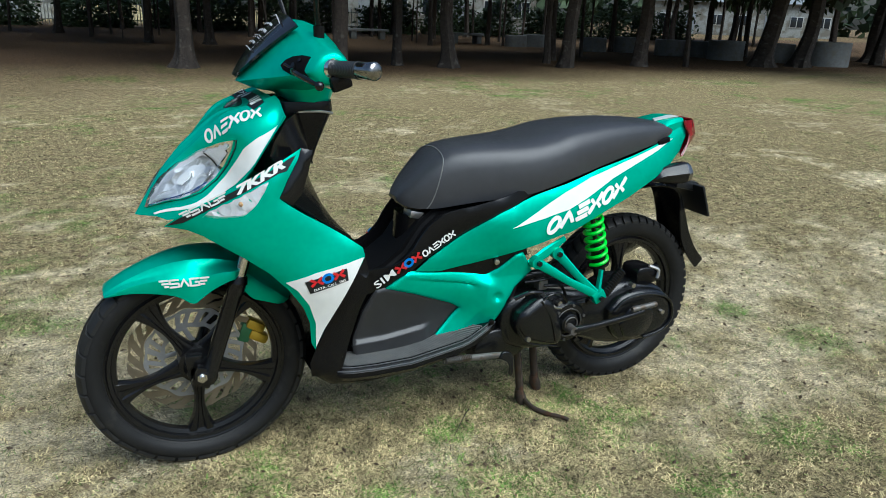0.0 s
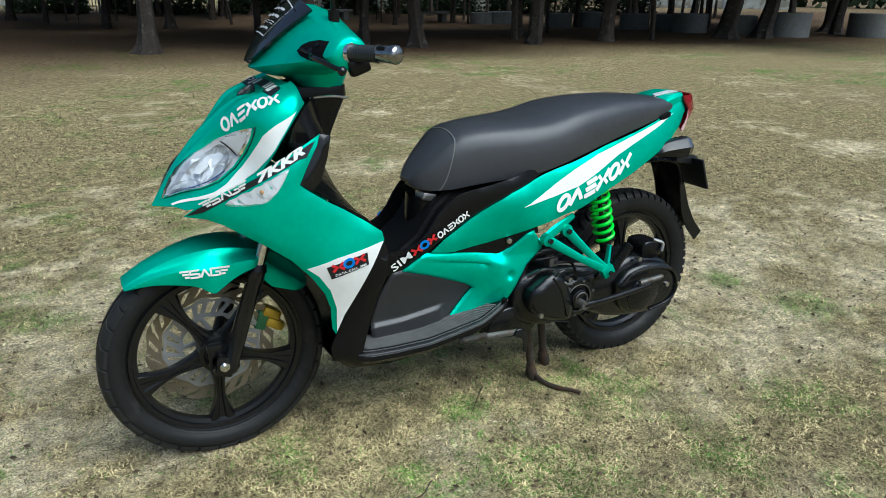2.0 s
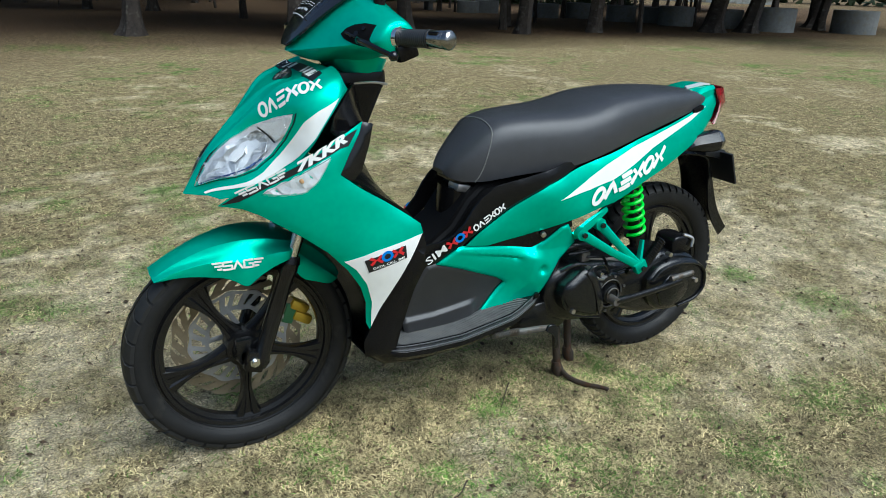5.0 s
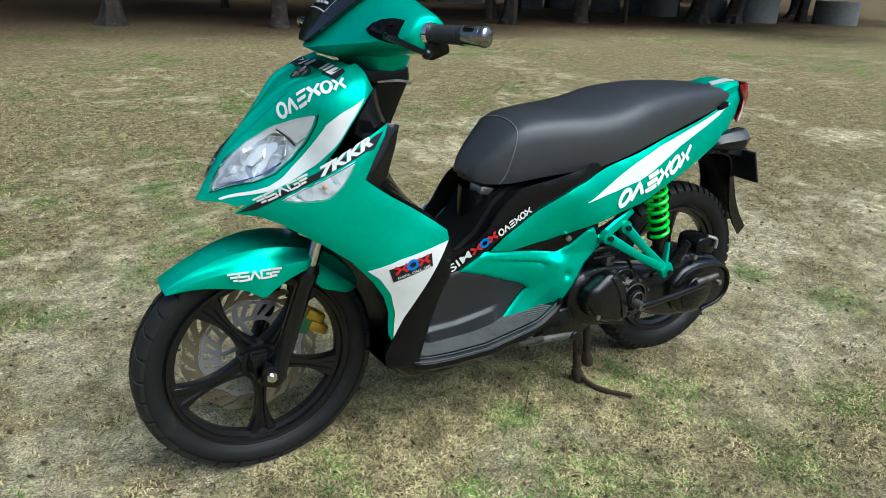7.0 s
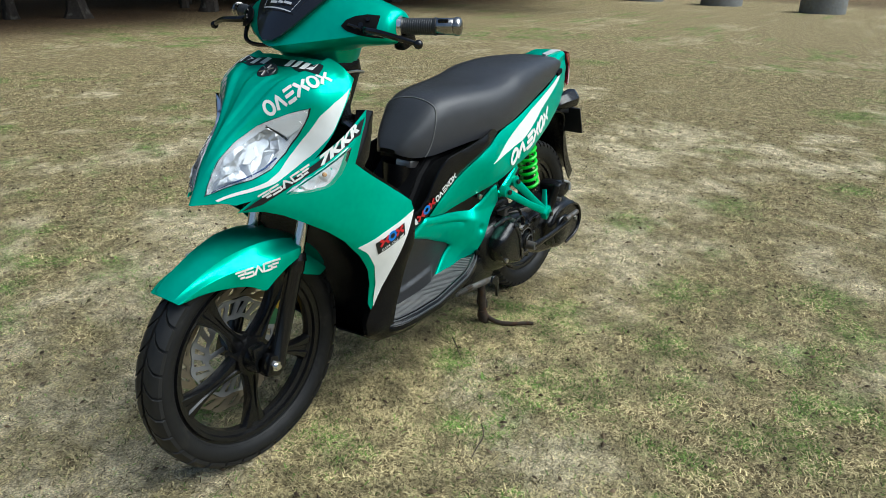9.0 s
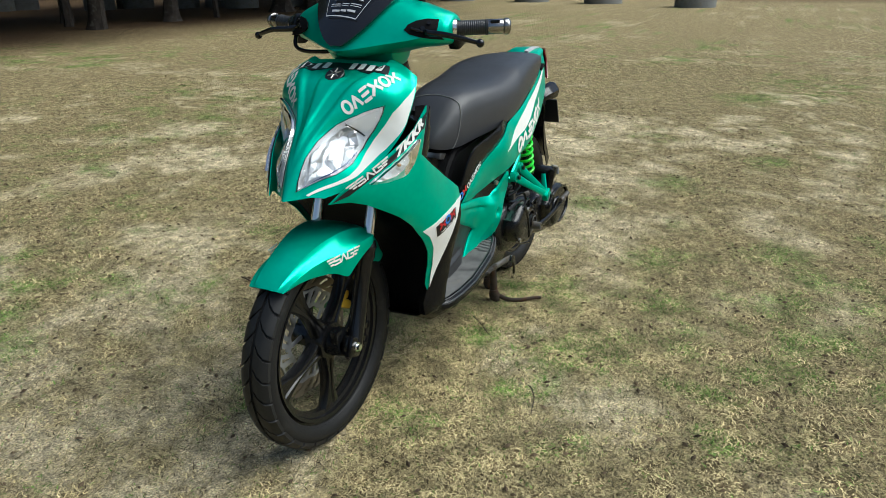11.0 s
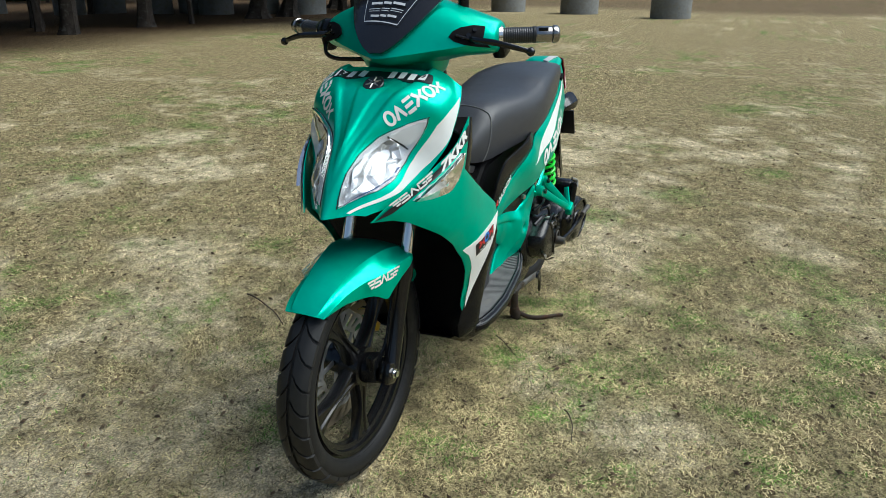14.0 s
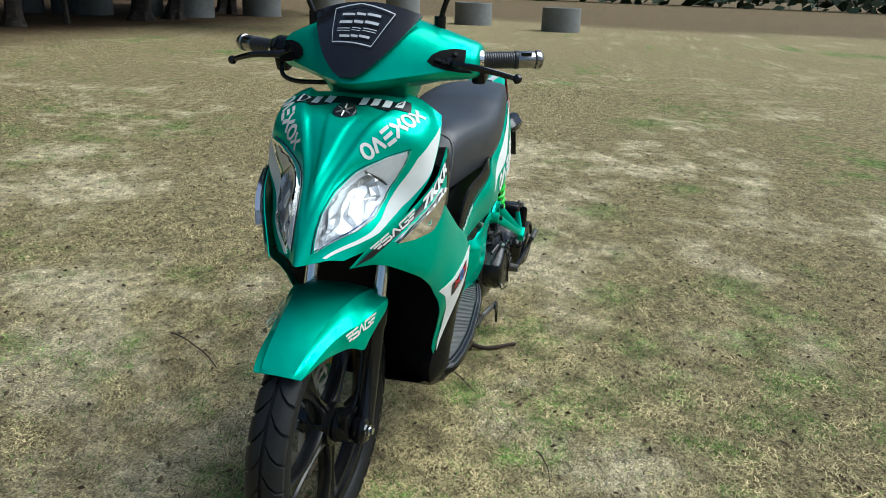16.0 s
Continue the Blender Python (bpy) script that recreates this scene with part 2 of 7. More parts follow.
def poly_fill(outline, step):
    """Triangles that fill a flat outline: its border, a border just inside it and a grid within."""
    from mathutils import geometry
    pts = [Vector(p) for p in outline]
    border = []
    for a, b in zip(pts, pts[1:] + pts[:1]):
        k = max(1, int((b - a).length / step))
        border += [a.lerp(b, i / k) for i in range(k)]
    n = len(border)
    area = sum(a.x * b.y - a.y * b.x for a, b in zip(border, border[1:] + border[:1]))
    verts, edges = list(border), [(i, (i + 1) % n) for i in range(n)]

    def inside(p):
        c = False
        for a, b in zip(border, border[1:] + border[:1]):
            if (a.y > p.y) != (b.y > p.y) and p.x < (b.x - a.x) * (p.y - a.y) / (b.y - a.y) + a.x:
                c = not c
        return c

    def gap(p):
        best = 9.0
        for a, b in zip(border, border[1:] + border[:1]):
            ab = b - a
            t = max(0, min(1, (p - a).dot(ab) / max(ab.length_squared, 1e-12)))
            best = min(best, (p - a - ab * t).length)
        return best

    x0, x1 = min(p.x for p in border), max(p.x for p in border)
    y0, y1 = min(p.y for p in border), max(p.y for p in border)
    y, odd = y0 + step / 2, 0
    while y < y1:
        x = x0 + step * (0.5 if odd else 1.0)
        while x < x1:
            p = Vector((x, y))
            if inside(p) and gap(p) > step * 0.45:
                verts.append(p)
            x += step
        y, odd = y + step * 0.87, 1 - odd
    vo, eo, fo, *_ = geometry.delaunay_2d_cdt(verts, edges, [list(range(n))], 1, 1e-6)
    return vo, [f if area > 0 else f for f in fo], [gap(v) for v in vo]


def shell(bm, outline, place, step=0.02, lift=0.0, thick=0.004, round_off=0.0, inward=None):
    """A panel cut to a flat outline and laid on the surface place(u, v) -> (point, outward normal)."""
    vo, fo, gaps = poly_fill(outline, step)
    top, low = [], []
    for v, g in zip(vo, gaps):
        p, n = place(v.x, v.y)
        sink = round_off * max(0.0, 1 - g / max(round_off * 1.5, 1e-6)) if round_off else 0
        top.append(bm.verts.new(p + n * (lift - sink)))
        low.append(bm.verts.new(p + n * (lift - thick)))
    if not fo:
        return
    f = fo[0]
    nn = (top[f[1]].co - top[f[0]].co).cross(top[f[2]].co - top[f[0]].co)
    flip = nn.dot(place(vo[f[0]].x, vo[f[0]].y)[1]) < 0
    count = {}
    for f in fo:
        f = list(f)[::-1] if flip else list(f)
        bm.faces.new([top[i] for i in f])
        bm.faces.new([low[i] for i in reversed(f)])
        for a, b in zip(f, f[1:] + f[:1]):
            count[(a, b)] = 1
    for a, b in list(count):
        if (b, a) not in count:
            bm.faces.new((top[b], top[a], low[a], low[b]))


def mirrored(bm):
    """The same shape on the other side of the scooter."""
    other = bm.copy()
    for v in other.verts:
        v.co.y = -v.co.y
    bmesh.ops.reverse_faces(other, faces=other.faces)
    return other


# ---- ground ----
GREEN_PATCHES = [(0.68, -0.47, 0.11), (1.54, -0.52, 0.12), (2.71, -0.43, 0.13), (2.15, -0.11, 0.10), (1.82, -1.00, 0.10), (1.36, -1.05, 0.08), (2.50, 3.90, 0.13), (0.36, -0.34, 0.04), (0.15, -0.10, 0.05),
                 (0.84, -0.76, 0.07), (3.46, -0.85, 0.10), (0.37, -0.92, 0.05), (0.79, -1.11, 0.07), (5.81, -0.53, 0.26), (-0.08, 1.24, 0.10), (2.08, 0.25, 0.06), (1.14, -0.63, 0.07), (0.04, 1.40, 0.05),
                 (7.57, 2.58, 0.24), (0.61, -0.13, 0.05), (0.69, -0.57, 0.06), (0.02, 0.26, 0.07)]
SAND_PATCHES = [(4.17, 0.44, 0.24), (2.70, 0.01, 0.20), (1.93, -0.32, 0.15), (1.28, -0.34, 0.11), (0.75, -0.31, 0.07), (0.41, -0.55, 0.15), (0.96, 1.41, 0.19), (0.46, 1.17, 0.17), (0.00, 0.50, 0.14),
                (-0.24, 0.56, 0.13), (2.69, 3.23, 0.23), (2.02, 2.24, 0.21), (0.61, -0.19, 0.08), (2.00, -1.08, 0.09), (4.29, -1.33, 0.12), (2.05, -0.48, 0.10), (1.66, -0.27, 0.15), (5.23, 1.79, 0.22),
                (2.72, 0.59, 0.18), (-0.28, 1.02, 0.15), (0.18, 2.39, 0.14), (0.23, 1.77, 0.10), (1.79, 2.39, 0.10), (1.89, 0.18, 0.10), (0.51, -0.32, 0.08), (3.3, 0.3, 0.2), (2.3, 1.1, 0.2)]


def smooth_noise(x, y, scale, seed):
    """Value noise on arrays."""
    rng = np.random.RandomState(seed)
    table = rng.rand(256, 256)
    u, v = x * scale + 1000.3, y * scale + 1000.7
    i, j = np.floor(u).astype(int), np.floor(v).astype(int)
    f, g = u - i, v - j
    f, g = f * f * (3 - 2 * f), g * g * (3 - 2 * g)
    at = lambda a, c: table[a % 256, c % 256]
    return (at(i, j) * (1 - f) + at(i + 1, j) * f) * (1 - g) + (at(i, j + 1) * (1 - f) + at(i + 1, j + 1) * f) * g - 0.5


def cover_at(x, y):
    """How green, how sandy and how dark with litter and painted grove shade the ground is at places (arrays), each 0 to
    1.
    """
    x, y = np.asarray(x, float), np.asarray(y, float)
    g, s = np.zeros_like(x), np.zeros_like(x)
    wob = 0.8 * smooth_noise(x, y, 7, 1) + 0.9 * smooth_noise(x, y, 21, 2)
    for px, py, r in GREEN_PATCHES:
        g = np.maximum(g, np.clip(1.25 - np.hypot(x - px, y - py) / r * 0.8 + wob, 0, 1) * 0.9)
    for px, py, r in SAND_PATCHES:
        s = np.maximum(s, np.clip(1.35 - np.hypot(x - px, y - py) / r * 0.75 + wob, 0, 1))
    near = np.clip(1.8 - np.hypot(x - 0.6, y) / 6, 0.35, 1)
    n1 = 1.2 * smooth_noise(x, y, 0.9, 3) + 1.1 * smooth_noise(x, y, 3.1, 4) + 1.2 * smooth_noise(x, y, 11, 5)
    n2 = 1.2 * smooth_noise(x, y, 0.7, 6) + 1.1 * smooth_noise(x, y, 4.3, 7) + 1.2 * smooth_noise(x, y, 13, 8)
    s = np.maximum(s, np.clip((n1 - 0.22) * 1.5, 0, 1) * near)
    g = np.maximum(g, np.clip((n2 - 0.38) * 1.4, 0, 1))
    # litter also carries the grove's shade: a ramp that darkens towards the trees
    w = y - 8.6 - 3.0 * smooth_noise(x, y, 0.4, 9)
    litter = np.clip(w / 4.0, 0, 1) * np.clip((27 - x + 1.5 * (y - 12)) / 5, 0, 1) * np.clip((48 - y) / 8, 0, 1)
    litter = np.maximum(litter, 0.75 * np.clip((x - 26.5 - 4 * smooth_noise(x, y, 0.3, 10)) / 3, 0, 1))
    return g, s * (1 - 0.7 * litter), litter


def ground_height(x, y):
    return 0.012 * noise.noise((x * 1.1, y * 1.1, 0.5)) * min(1.0, max(0.0, math.hypot(x - 0.6, y) - 0.9))


def ground_material():
    m = bpy.data.materials.new("dry_lawn")
    m.use_nodes = True
    nt = m.node_tree
    b = nt.nodes["Principled BSDF"]
    tc = nt.nodes.new("ShaderNodeTexCoord")
    at = nt.nodes.new("ShaderNodeAttribute")
    at.attribute_name = "cover"
    sep = nt.nodes.new("ShaderNodeSeparateColor")
    nt.links.new(at.outputs["Color"], sep.inputs[0])

    def noise_node(scale, detail=6, rough=0.65):
        n = nt.nodes.new("ShaderNodeTexNoise")
        n.inputs["Scale"].default_value, n.inputs["Detail"].default_value, n.inputs["Roughness"].default_value = scale, detail, rough
        nt.links.new(tc.outputs["Object"], n.inputs["Vector"])
        return n

    def mixed(fac, a, c):
        x = nt.nodes.new("ShaderNodeMix")
        x.data_type = "RGBA"
        nt.links.new(fac, x.inputs[0])
        for i, v in ((6, a), (7, c)):
            if isinstance(v, tuple):
                x.inputs[i].default_value = (*v, 1)
            else:
                nt.links.new(v, x.inputs[i])
        return x.outputs[2]

    def ranged(src, lo, hi):
        r = nt.nodes.new("ShaderNodeMapRange")
        r.inputs["From Min"].default_value, r.inputs["From Max"].default_value = lo, hi
        nt.links.new(src, r.inputs["Value"])
        return r.outputs[0]

    soil = mixed(ranged(noise_node(48, 10, 0.8).outputs["Fac"], 0.40, 0.62), (0.072, 0.055, 0.025), (0.56, 0.455, 0.235))
    soil = mixed(ranged(noise_node(9).outputs["Fac"], 0.42, 0.72), soil, (0.215, 0.146, 0.078))
    sand = mixed(ranged(noise_node(70, 10, 0.8).outputs["Fac"], 0.38, 0.62), (0.40, 0.325, 0.195), (0.94, 0.80, 0.53))
    green = mixed(ranged(noise_node(60, 10, 0.8).outputs["Fac"], 0.38, 0.62), (0.055, 0.090, 0.018), (0.25, 0.34, 0.09))

    def ragged(src, scale, amount):
        """A mask with an uneven edge."""
        off = nt.nodes.new("ShaderNodeMath")
        off.operation = "MULTIPLY_ADD"
        off.inputs[1].default_value, off.inputs[2].default_value = amount, -0.5 * amount
        nt.links.new(noise_node(scale, 7, 0.75).outputs["Fac"], off.inputs[0])
        total = nt.nodes.new("ShaderNodeMath")
        total.use_clamp = True
        nt.links.new(src, total.inputs[0])
        nt.links.new(off.outputs[0], total.inputs[1])
        return total.outputs[0]

    col = mixed(ragged(sep.outputs[1], 26, 1.35), soil, sand)
    col = mixed(ragged(sep.outputs[0], 34, 1.8), col, green)
    # dark brown of the litter, with the shade under the pines painted in
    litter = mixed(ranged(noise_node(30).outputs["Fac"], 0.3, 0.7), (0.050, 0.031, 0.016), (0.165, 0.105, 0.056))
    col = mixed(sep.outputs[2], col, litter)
    speck = nt.nodes.new("ShaderNodeMapRange")
    speck.inputs["From Min"].default_value, speck.inputs["From Max"].default_value, speck.inputs["To Min"].default_value, speck.inputs["To Max"].default_value = 0.38, 0.62, 0.26, 1.72
    nt.links.new(noise_node(170, 6, 0.8).outputs["Fac"], speck.inputs["Value"])
    grain = nt.nodes.new("ShaderNodeMix")
    grain.data_type, grain.blend_type = "RGBA", "MULTIPLY"
    grain.inputs[0].default_value = 1.0
    nt.links.new(col, grain.inputs[6])
    nt.links.new(speck.outputs[0], grain.inputs[7])
    tuft = nt.nodes.new("ShaderNodeMapRange")
    tuft.inputs["From Min"].default_value, tuft.inputs["From Max"].default_value, tuft.inputs["To Min"].default_value, tuft.inputs["To Max"].default_value = 0.38, 0.62, 0.56, 1.42
    nt.links.new(noise_node(17, 8, 0.7).outputs["Fac"], tuft.inputs["Value"])
    clump = nt.nodes.new("ShaderNodeMix")
    clump.data_type, clump.blend_type = "RGBA", "MULTIPLY"
    clump.inputs[0].default_value = 1.0
    nt.links.new(grain.outputs[2], clump.inputs[6])
    nt.links.new(tuft.outputs[0], clump.inputs[7])
    nt.links.new(clump.outputs[2], b.inputs["Base Color"])
    b.inputs["Roughness"].default_value = 0.95
    b.inputs["Specular IOR Level"].default_value = 0.15
    bu = nt.nodes.new("ShaderNodeBump")
    bu.inputs["Strength"].default_value, bu.inputs["Distance"].default_value = 1.0, 0.02
    nt.links.new(noise_node(75, 8, 0.75).outputs["Fac"], bu.inputs["Height"])
    nt.links.new(bu.outputs[0], b.inputs["Normal"])
    return m


def steps(lo, hi, fine_lo, fine_hi, fine):
    out, x = [], fine_lo
    while x <= fine_hi + 1e-6:
        out.append(x)
        x += fine
    g, x = fine, fine_hi
    while x < hi:
        g *= 1.12
        x += g
        out.append(min(x, hi))
    g, x = fine, fine_lo
    while x > lo:
        g *= 1.12
        x -= g
        out.insert(0, max(x, lo))
    return out


def build_ground():
    xs = steps(-600, 700, -3.6, 9.0, 0.075)
    ys = steps(-600, 700, -2.4, 8.0, 0.075)
    verts = [(x, y, ground_height(x, y) if abs(x) < 12 and abs(y) < 12 else 0.0) for y in ys for x in xs]
    nx = len(xs)
    faces = [(j * nx + i, j * nx + i + 1, (j + 1) * nx + i + 1, (j + 1) * nx + i) for j in range(len(ys) - 1) for i in range(nx - 1)]
    me = bpy.data.meshes.new("ground")
    me.from_pydata(verts, [], faces)
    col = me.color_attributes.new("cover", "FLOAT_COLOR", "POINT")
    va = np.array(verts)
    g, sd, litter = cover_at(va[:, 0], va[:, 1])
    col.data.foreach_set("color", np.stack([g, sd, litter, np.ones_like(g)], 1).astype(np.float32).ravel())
    me.materials.append(ground_material())
    me.shade_smooth()
    return tagged(new("ground", me), "dry mown lawn with bare sandy patches, leaf litter and painted tree shade", "ground", "", "structure")


build_ground()


def blade_material(name, lo, hi):
    m = bpy.data.materials.new(name)
    m.use_nodes = True
    nt = m.node_tree
    b = nt.nodes["Principled BSDF"]
    ge = nt.nodes.new("ShaderNodeNewGeometry")
    mix = nt.nodes.new("ShaderNodeMix")
    mix.data_type = "RGBA"
    mix.inputs[6].default_value, mix.inputs[7].default_value = (*lo, 1), (*hi, 1)
    nt.links.new(ge.outputs["Random Per Island"], mix.inputs[0])
    tc, patchy, mr, mul = nt.nodes.new("ShaderNodeTexCoord"), nt.nodes.new("ShaderNodeTexNoise"), nt.nodes.new("ShaderNodeMapRange"), nt.nodes.new("ShaderNodeMix")
    patchy.inputs["Scale"].default_value, patchy.inputs["Detail"].default_value = 9.0, 7
    nt.links.new(tc.outputs["Object"], patchy.inputs["Vector"])
    nt.links.new(patchy.outputs["Fac"], mr.inputs["Value"])
    mr.inputs["From Min"].default_value, mr.inputs["From Max"].default_value, mr.inputs["To Min"].default_value, mr.inputs["To Max"].default_value = 0.40, 0.60, 0.62, 1.3
    mul.data_type, mul.blend_type = "RGBA", "MULTIPLY"
    mul.inputs[0].default_value = 1.0
    nt.links.new(mix.outputs[2], mul.inputs[6])
    nt.links.new(mr.outputs[0], mul.inputs[7])
    nt.links.new(mul.outputs[2], b.inputs["Base Color"])
    b.inputs["Roughness"].default_value = 0.75
    b.inputs["Specular IOR Level"].default_value = 0.2
    return m


def build_grass(name, label, material, count, pick, length, width, seed, reach):
    """Short blades, most of them lying nearly flat, thickest near the scooter."""
    rng = np.random.RandomState(seed)
    r = 0.02 + reach * rng.rand(count * 4) ** 1.45
    a = rng.rand(count * 4) * 2 * math.pi
    x, y = 0.7 + r * np.cos(a) * 1.1, 0.1 + r * np.sin(a) * 0.95
    keep = (y > -1.9) & (x > -2.8) & (rng.rand(count * 4) < pick(*cover_at(x, y)))
    x, y = x[keep][:count], y[keep][:count]
    n = len(x)
    far = 1 + 0.15 * np.maximum(0, np.hypot(x - 0.2, y + 1.0) - 1.5)
    ln = length * rng.uniform(0.45, 1.3, n) * np.minimum(far, 1.8)
    h, lean = rng.rand(n) * 2 * math.pi, 1 - 0.42 * rng.rand(n) ** 2.0
    d = np.stack([np.cos(h), np.sin(h), np.zeros(n)], 1)
    bend = rng.uniform(-0.35, 0.35, n)
    d2 = np.stack([np.cos(h + bend), np.sin(h + bend), np.zeros(n)], 1)
    side = np.stack([-d[:, 1], d[:, 0], np.zeros(n)], 1) * (width * rng.uniform(0.6, 1.3, n) * np.minimum(far, 2.2))[:, None]
    z = np.array([ground_height(p, q) for p, q in zip(x, y)])
    p0 = np.stack([x, y, z - 0.001], 1)
    up = np.array([0, 0, 1.0])
    p1 = p0 + d * (ln * 0.5 * lean)[:, None] + up * (ln * 0.40 * (1.15 - lean) + 0.002)[:, None]
    p2 = p1 + d2 * (ln * 0.5 * lean)[:, None] + up * (ln * 0.22 * (1.0 - lean) - 0.001 * lean)[:, None]
    verts = np.stack([p0 - side, p0 + side, p1 + side * 0.8, p1 - side * 0.8, p2], 1).reshape(-1, 3)
    base = np.arange(n) * 5
    loops = np.stack([base, base + 1, base + 2, base + 3, base + 3, base + 2, base + 4], 1).ravel()
    starts = np.stack([np.arange(n) * 7, np.arange(n) * 7 + 4], 1).ravel()
    me = bpy.data.meshes.new(name)
    me.vertices.add(len(verts))
    me.vertices.foreach_set("co", verts.astype(np.float32).ravel())
    me.loops.add(len(loops))
    me.loops.foreach_set("vertex_index", loops.astype(np.int32))
    me.polygons.add(len(starts))
    me.polygons.foreach_set("loop_start", starts.astype(np.int32))
    me.update(calc_edges=True)
    me.materials.append(material)
    return tagged(new(name, me), label, "grass", "", "stuff")


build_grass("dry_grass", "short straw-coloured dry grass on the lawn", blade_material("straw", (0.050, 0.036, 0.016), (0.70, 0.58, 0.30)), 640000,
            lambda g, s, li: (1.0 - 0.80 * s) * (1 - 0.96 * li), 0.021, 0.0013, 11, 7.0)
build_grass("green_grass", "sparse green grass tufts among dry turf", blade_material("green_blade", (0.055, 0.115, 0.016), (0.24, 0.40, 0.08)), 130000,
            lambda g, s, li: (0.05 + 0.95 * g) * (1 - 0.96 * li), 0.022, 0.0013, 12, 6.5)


def build_crumbs():
    """Dead leaves, bits of twig and pine cones' scales on the lawn."""
    rng = random.Random(5)
    verts, faces = [], []
    for k in range(7000):
        x, y = rng.uniform(-2.2, 5.0), rng.uniform(-1.7, 5.5)
        z = ground_height(x, y) + 0.004
        s = rng.uniform(0.003, 0.013)
        h = rng.uniform(0, 6.28)
        d, e = Vector((math.cos(h), math.sin(h), rng.uniform(-0.3, 0.3))) * s, Vector((-math.sin(h), math.cos(h), rng.uniform(-0.3, 0.3))) * s * 0.5
        p = Vector((x, y, z + 0.004))
        i = len(verts)
        verts += [p - d, p - e, p + d, p + e, p + Vector((0, 0, s * 0.5))]
        faces += [(i, i + 1, i + 4), (i + 1, i + 2, i + 4), (i + 2, i + 3, i + 4), (i + 3, i, i + 4)]
    me = bpy.data.meshes.new("leaf_litter")
    me.from_pydata(verts, [], faces)
    me.materials.append(blade_material("dead_leaf", (0.05, 0.034, 0.02), (0.17, 0.12, 0.07)))
    tagged(new("leaf_litter", me), "small brown dead leaves scattered on the lawn", "litter", "", "stuff")


build_crumbs()


def build_twig(pts, r):
    t = thing("twig", "thin dry brown twig lying on the lawn", "twig", "twigs")
    bm = bmesh.new()
    line = smooth_line([(x, y, ground_height(x, y) + 0.014) for x, y in pts], 5)
    tube(bm, [p + Vector((0, 0, 0.004 * math.sin(i))) for i, p in enumerate(line)], [r * (1 - 0.5 * i / len(line)) for i in range(len(line))], 7)
    part("stem", bm, RUST, t)


build_twig([(0.656, 0.872), (0.604, 0.74), (0.507, 0.604)], 0.003)
build_twig([(0.398, -0.399), (0.355, -0.431), (0.272, -0.452)], 0.002)
build_twig([(0.729, -0.078), (0.63, -0.184)], 0.0018)


# ---- trees ----
def trunk_mesh(rng, r, height, lean, roots):
    bm = bmesh.new()
    rings, sides = 22, 18
    ph = [rng.uniform(0, 6.28) for _ in range(4)]
    rows = []
    for k in range(rings + 1):
        u = k / rings
        z = height * u ** 1.7
        taper = (1 - 0.62 * u) * r
        flare = roots * r * math.exp(-z / 0.16)
        cx = lean[0] * z + 0.06 * math.sin(z * 0.9 + ph[0]) * min(1, z)
        cy = lean[1] * z + 0.06 * math.sin(z * 0.8 + ph[1]) * min(1, z)
        row = []
        for s in range(sides):
            a = 2 * math.pi * s / sides
            lobe = 0.5 + 0.5 * math.sin(a * 4 + ph[2]) * math.cos(a * 3 + ph[3])
            rr = taper * (1 + 0.09 * math.sin(a * 5 + ph[3] + z * 0.5) + 0.05 * noise.noise((math.cos(a) * 3, math.sin(a) * 3, z * 3))) + flare * (0.35 + 1.5 * lobe ** 2)
            row.append(Vector((cx + rr * math.cos(a), cy + rr * math.sin(a), z - 0.03)))
        rows.append(row)
    grid_skin(bm, rows, True)
    bm.faces.new(bm.verts[-sides:])
    tip = Vector((lean[0] * height, lean[1] * height, height))
    return bm, tip


def build_tree(seed, r, height, lean, roots):
    rng = random.Random(seed)
    t = thing("tree", "tall coastal pine with grey furrowed bark and flared roots", "tree", "grove of pines")
    bm, tip = trunk_mesh(rng, r, height, lean, roots)
    part("trunk", bm, BARK, t)
    tips = []
    for k in range(9):
        z = height * (0.30 + 0.075 * k)
        a = k * 2.4 + rng.uniform(-0.4, 0.4)
        base = Vector((lean[0] * z, lean[1] * z, z))
        ln = rng.uniform(1.6, 3.0) * (1.1 - 0.05 * k)
        end = base + Vector((math.cos(a) * ln, math.sin(a) * ln, rng.uniform(0.3, 1.0)))
        mid = base.lerp(end, 0.5) + Vector((0, 0, -0.12))
        lb = bmesh.new()
        tube(lb, [base, mid, end], [0.05, 0.035, 0.012], 6)
        part("limb", lb, BARK, t)
        tips += [mid, end, base.lerp(end, 0.8)]
    tips.append(tip)
    # crown stays above the view, made extra dense to shade the grove
    verts, faces = [], []
    for c in tips:
        for k in range(140):
            p = c + Vector((rng.gauss(0, 0.62), rng.gauss(0, 0.62), rng.gauss(0, 0.32)))
            d = Vector((rng.gauss(0, 1), rng.gauss(0, 1), rng.gauss(-0.4, 0.6))).normalized()
            e = d.cross(Vector((rng.gauss(0, 1), rng.gauss(0, 1), rng.gauss(0, 1)))).normalized()
            ln, w = rng.uniform(0.35, 0.75), rng.uniform(0.10, 0.22)
            i = len(verts)
            verts += [p, p + d * ln * 0.5 + e * w, p + d * ln, p + d * ln * 0.5 - e * w]
            faces.append((i, i + 1, i + 2, i + 3))
    me = bpy.data.meshes.new("crown")
    me.from_pydata(verts, [], faces)
    me.materials.append(NEEDLES)
    ob = new("crown", me)
    ob.parent = t
    return t


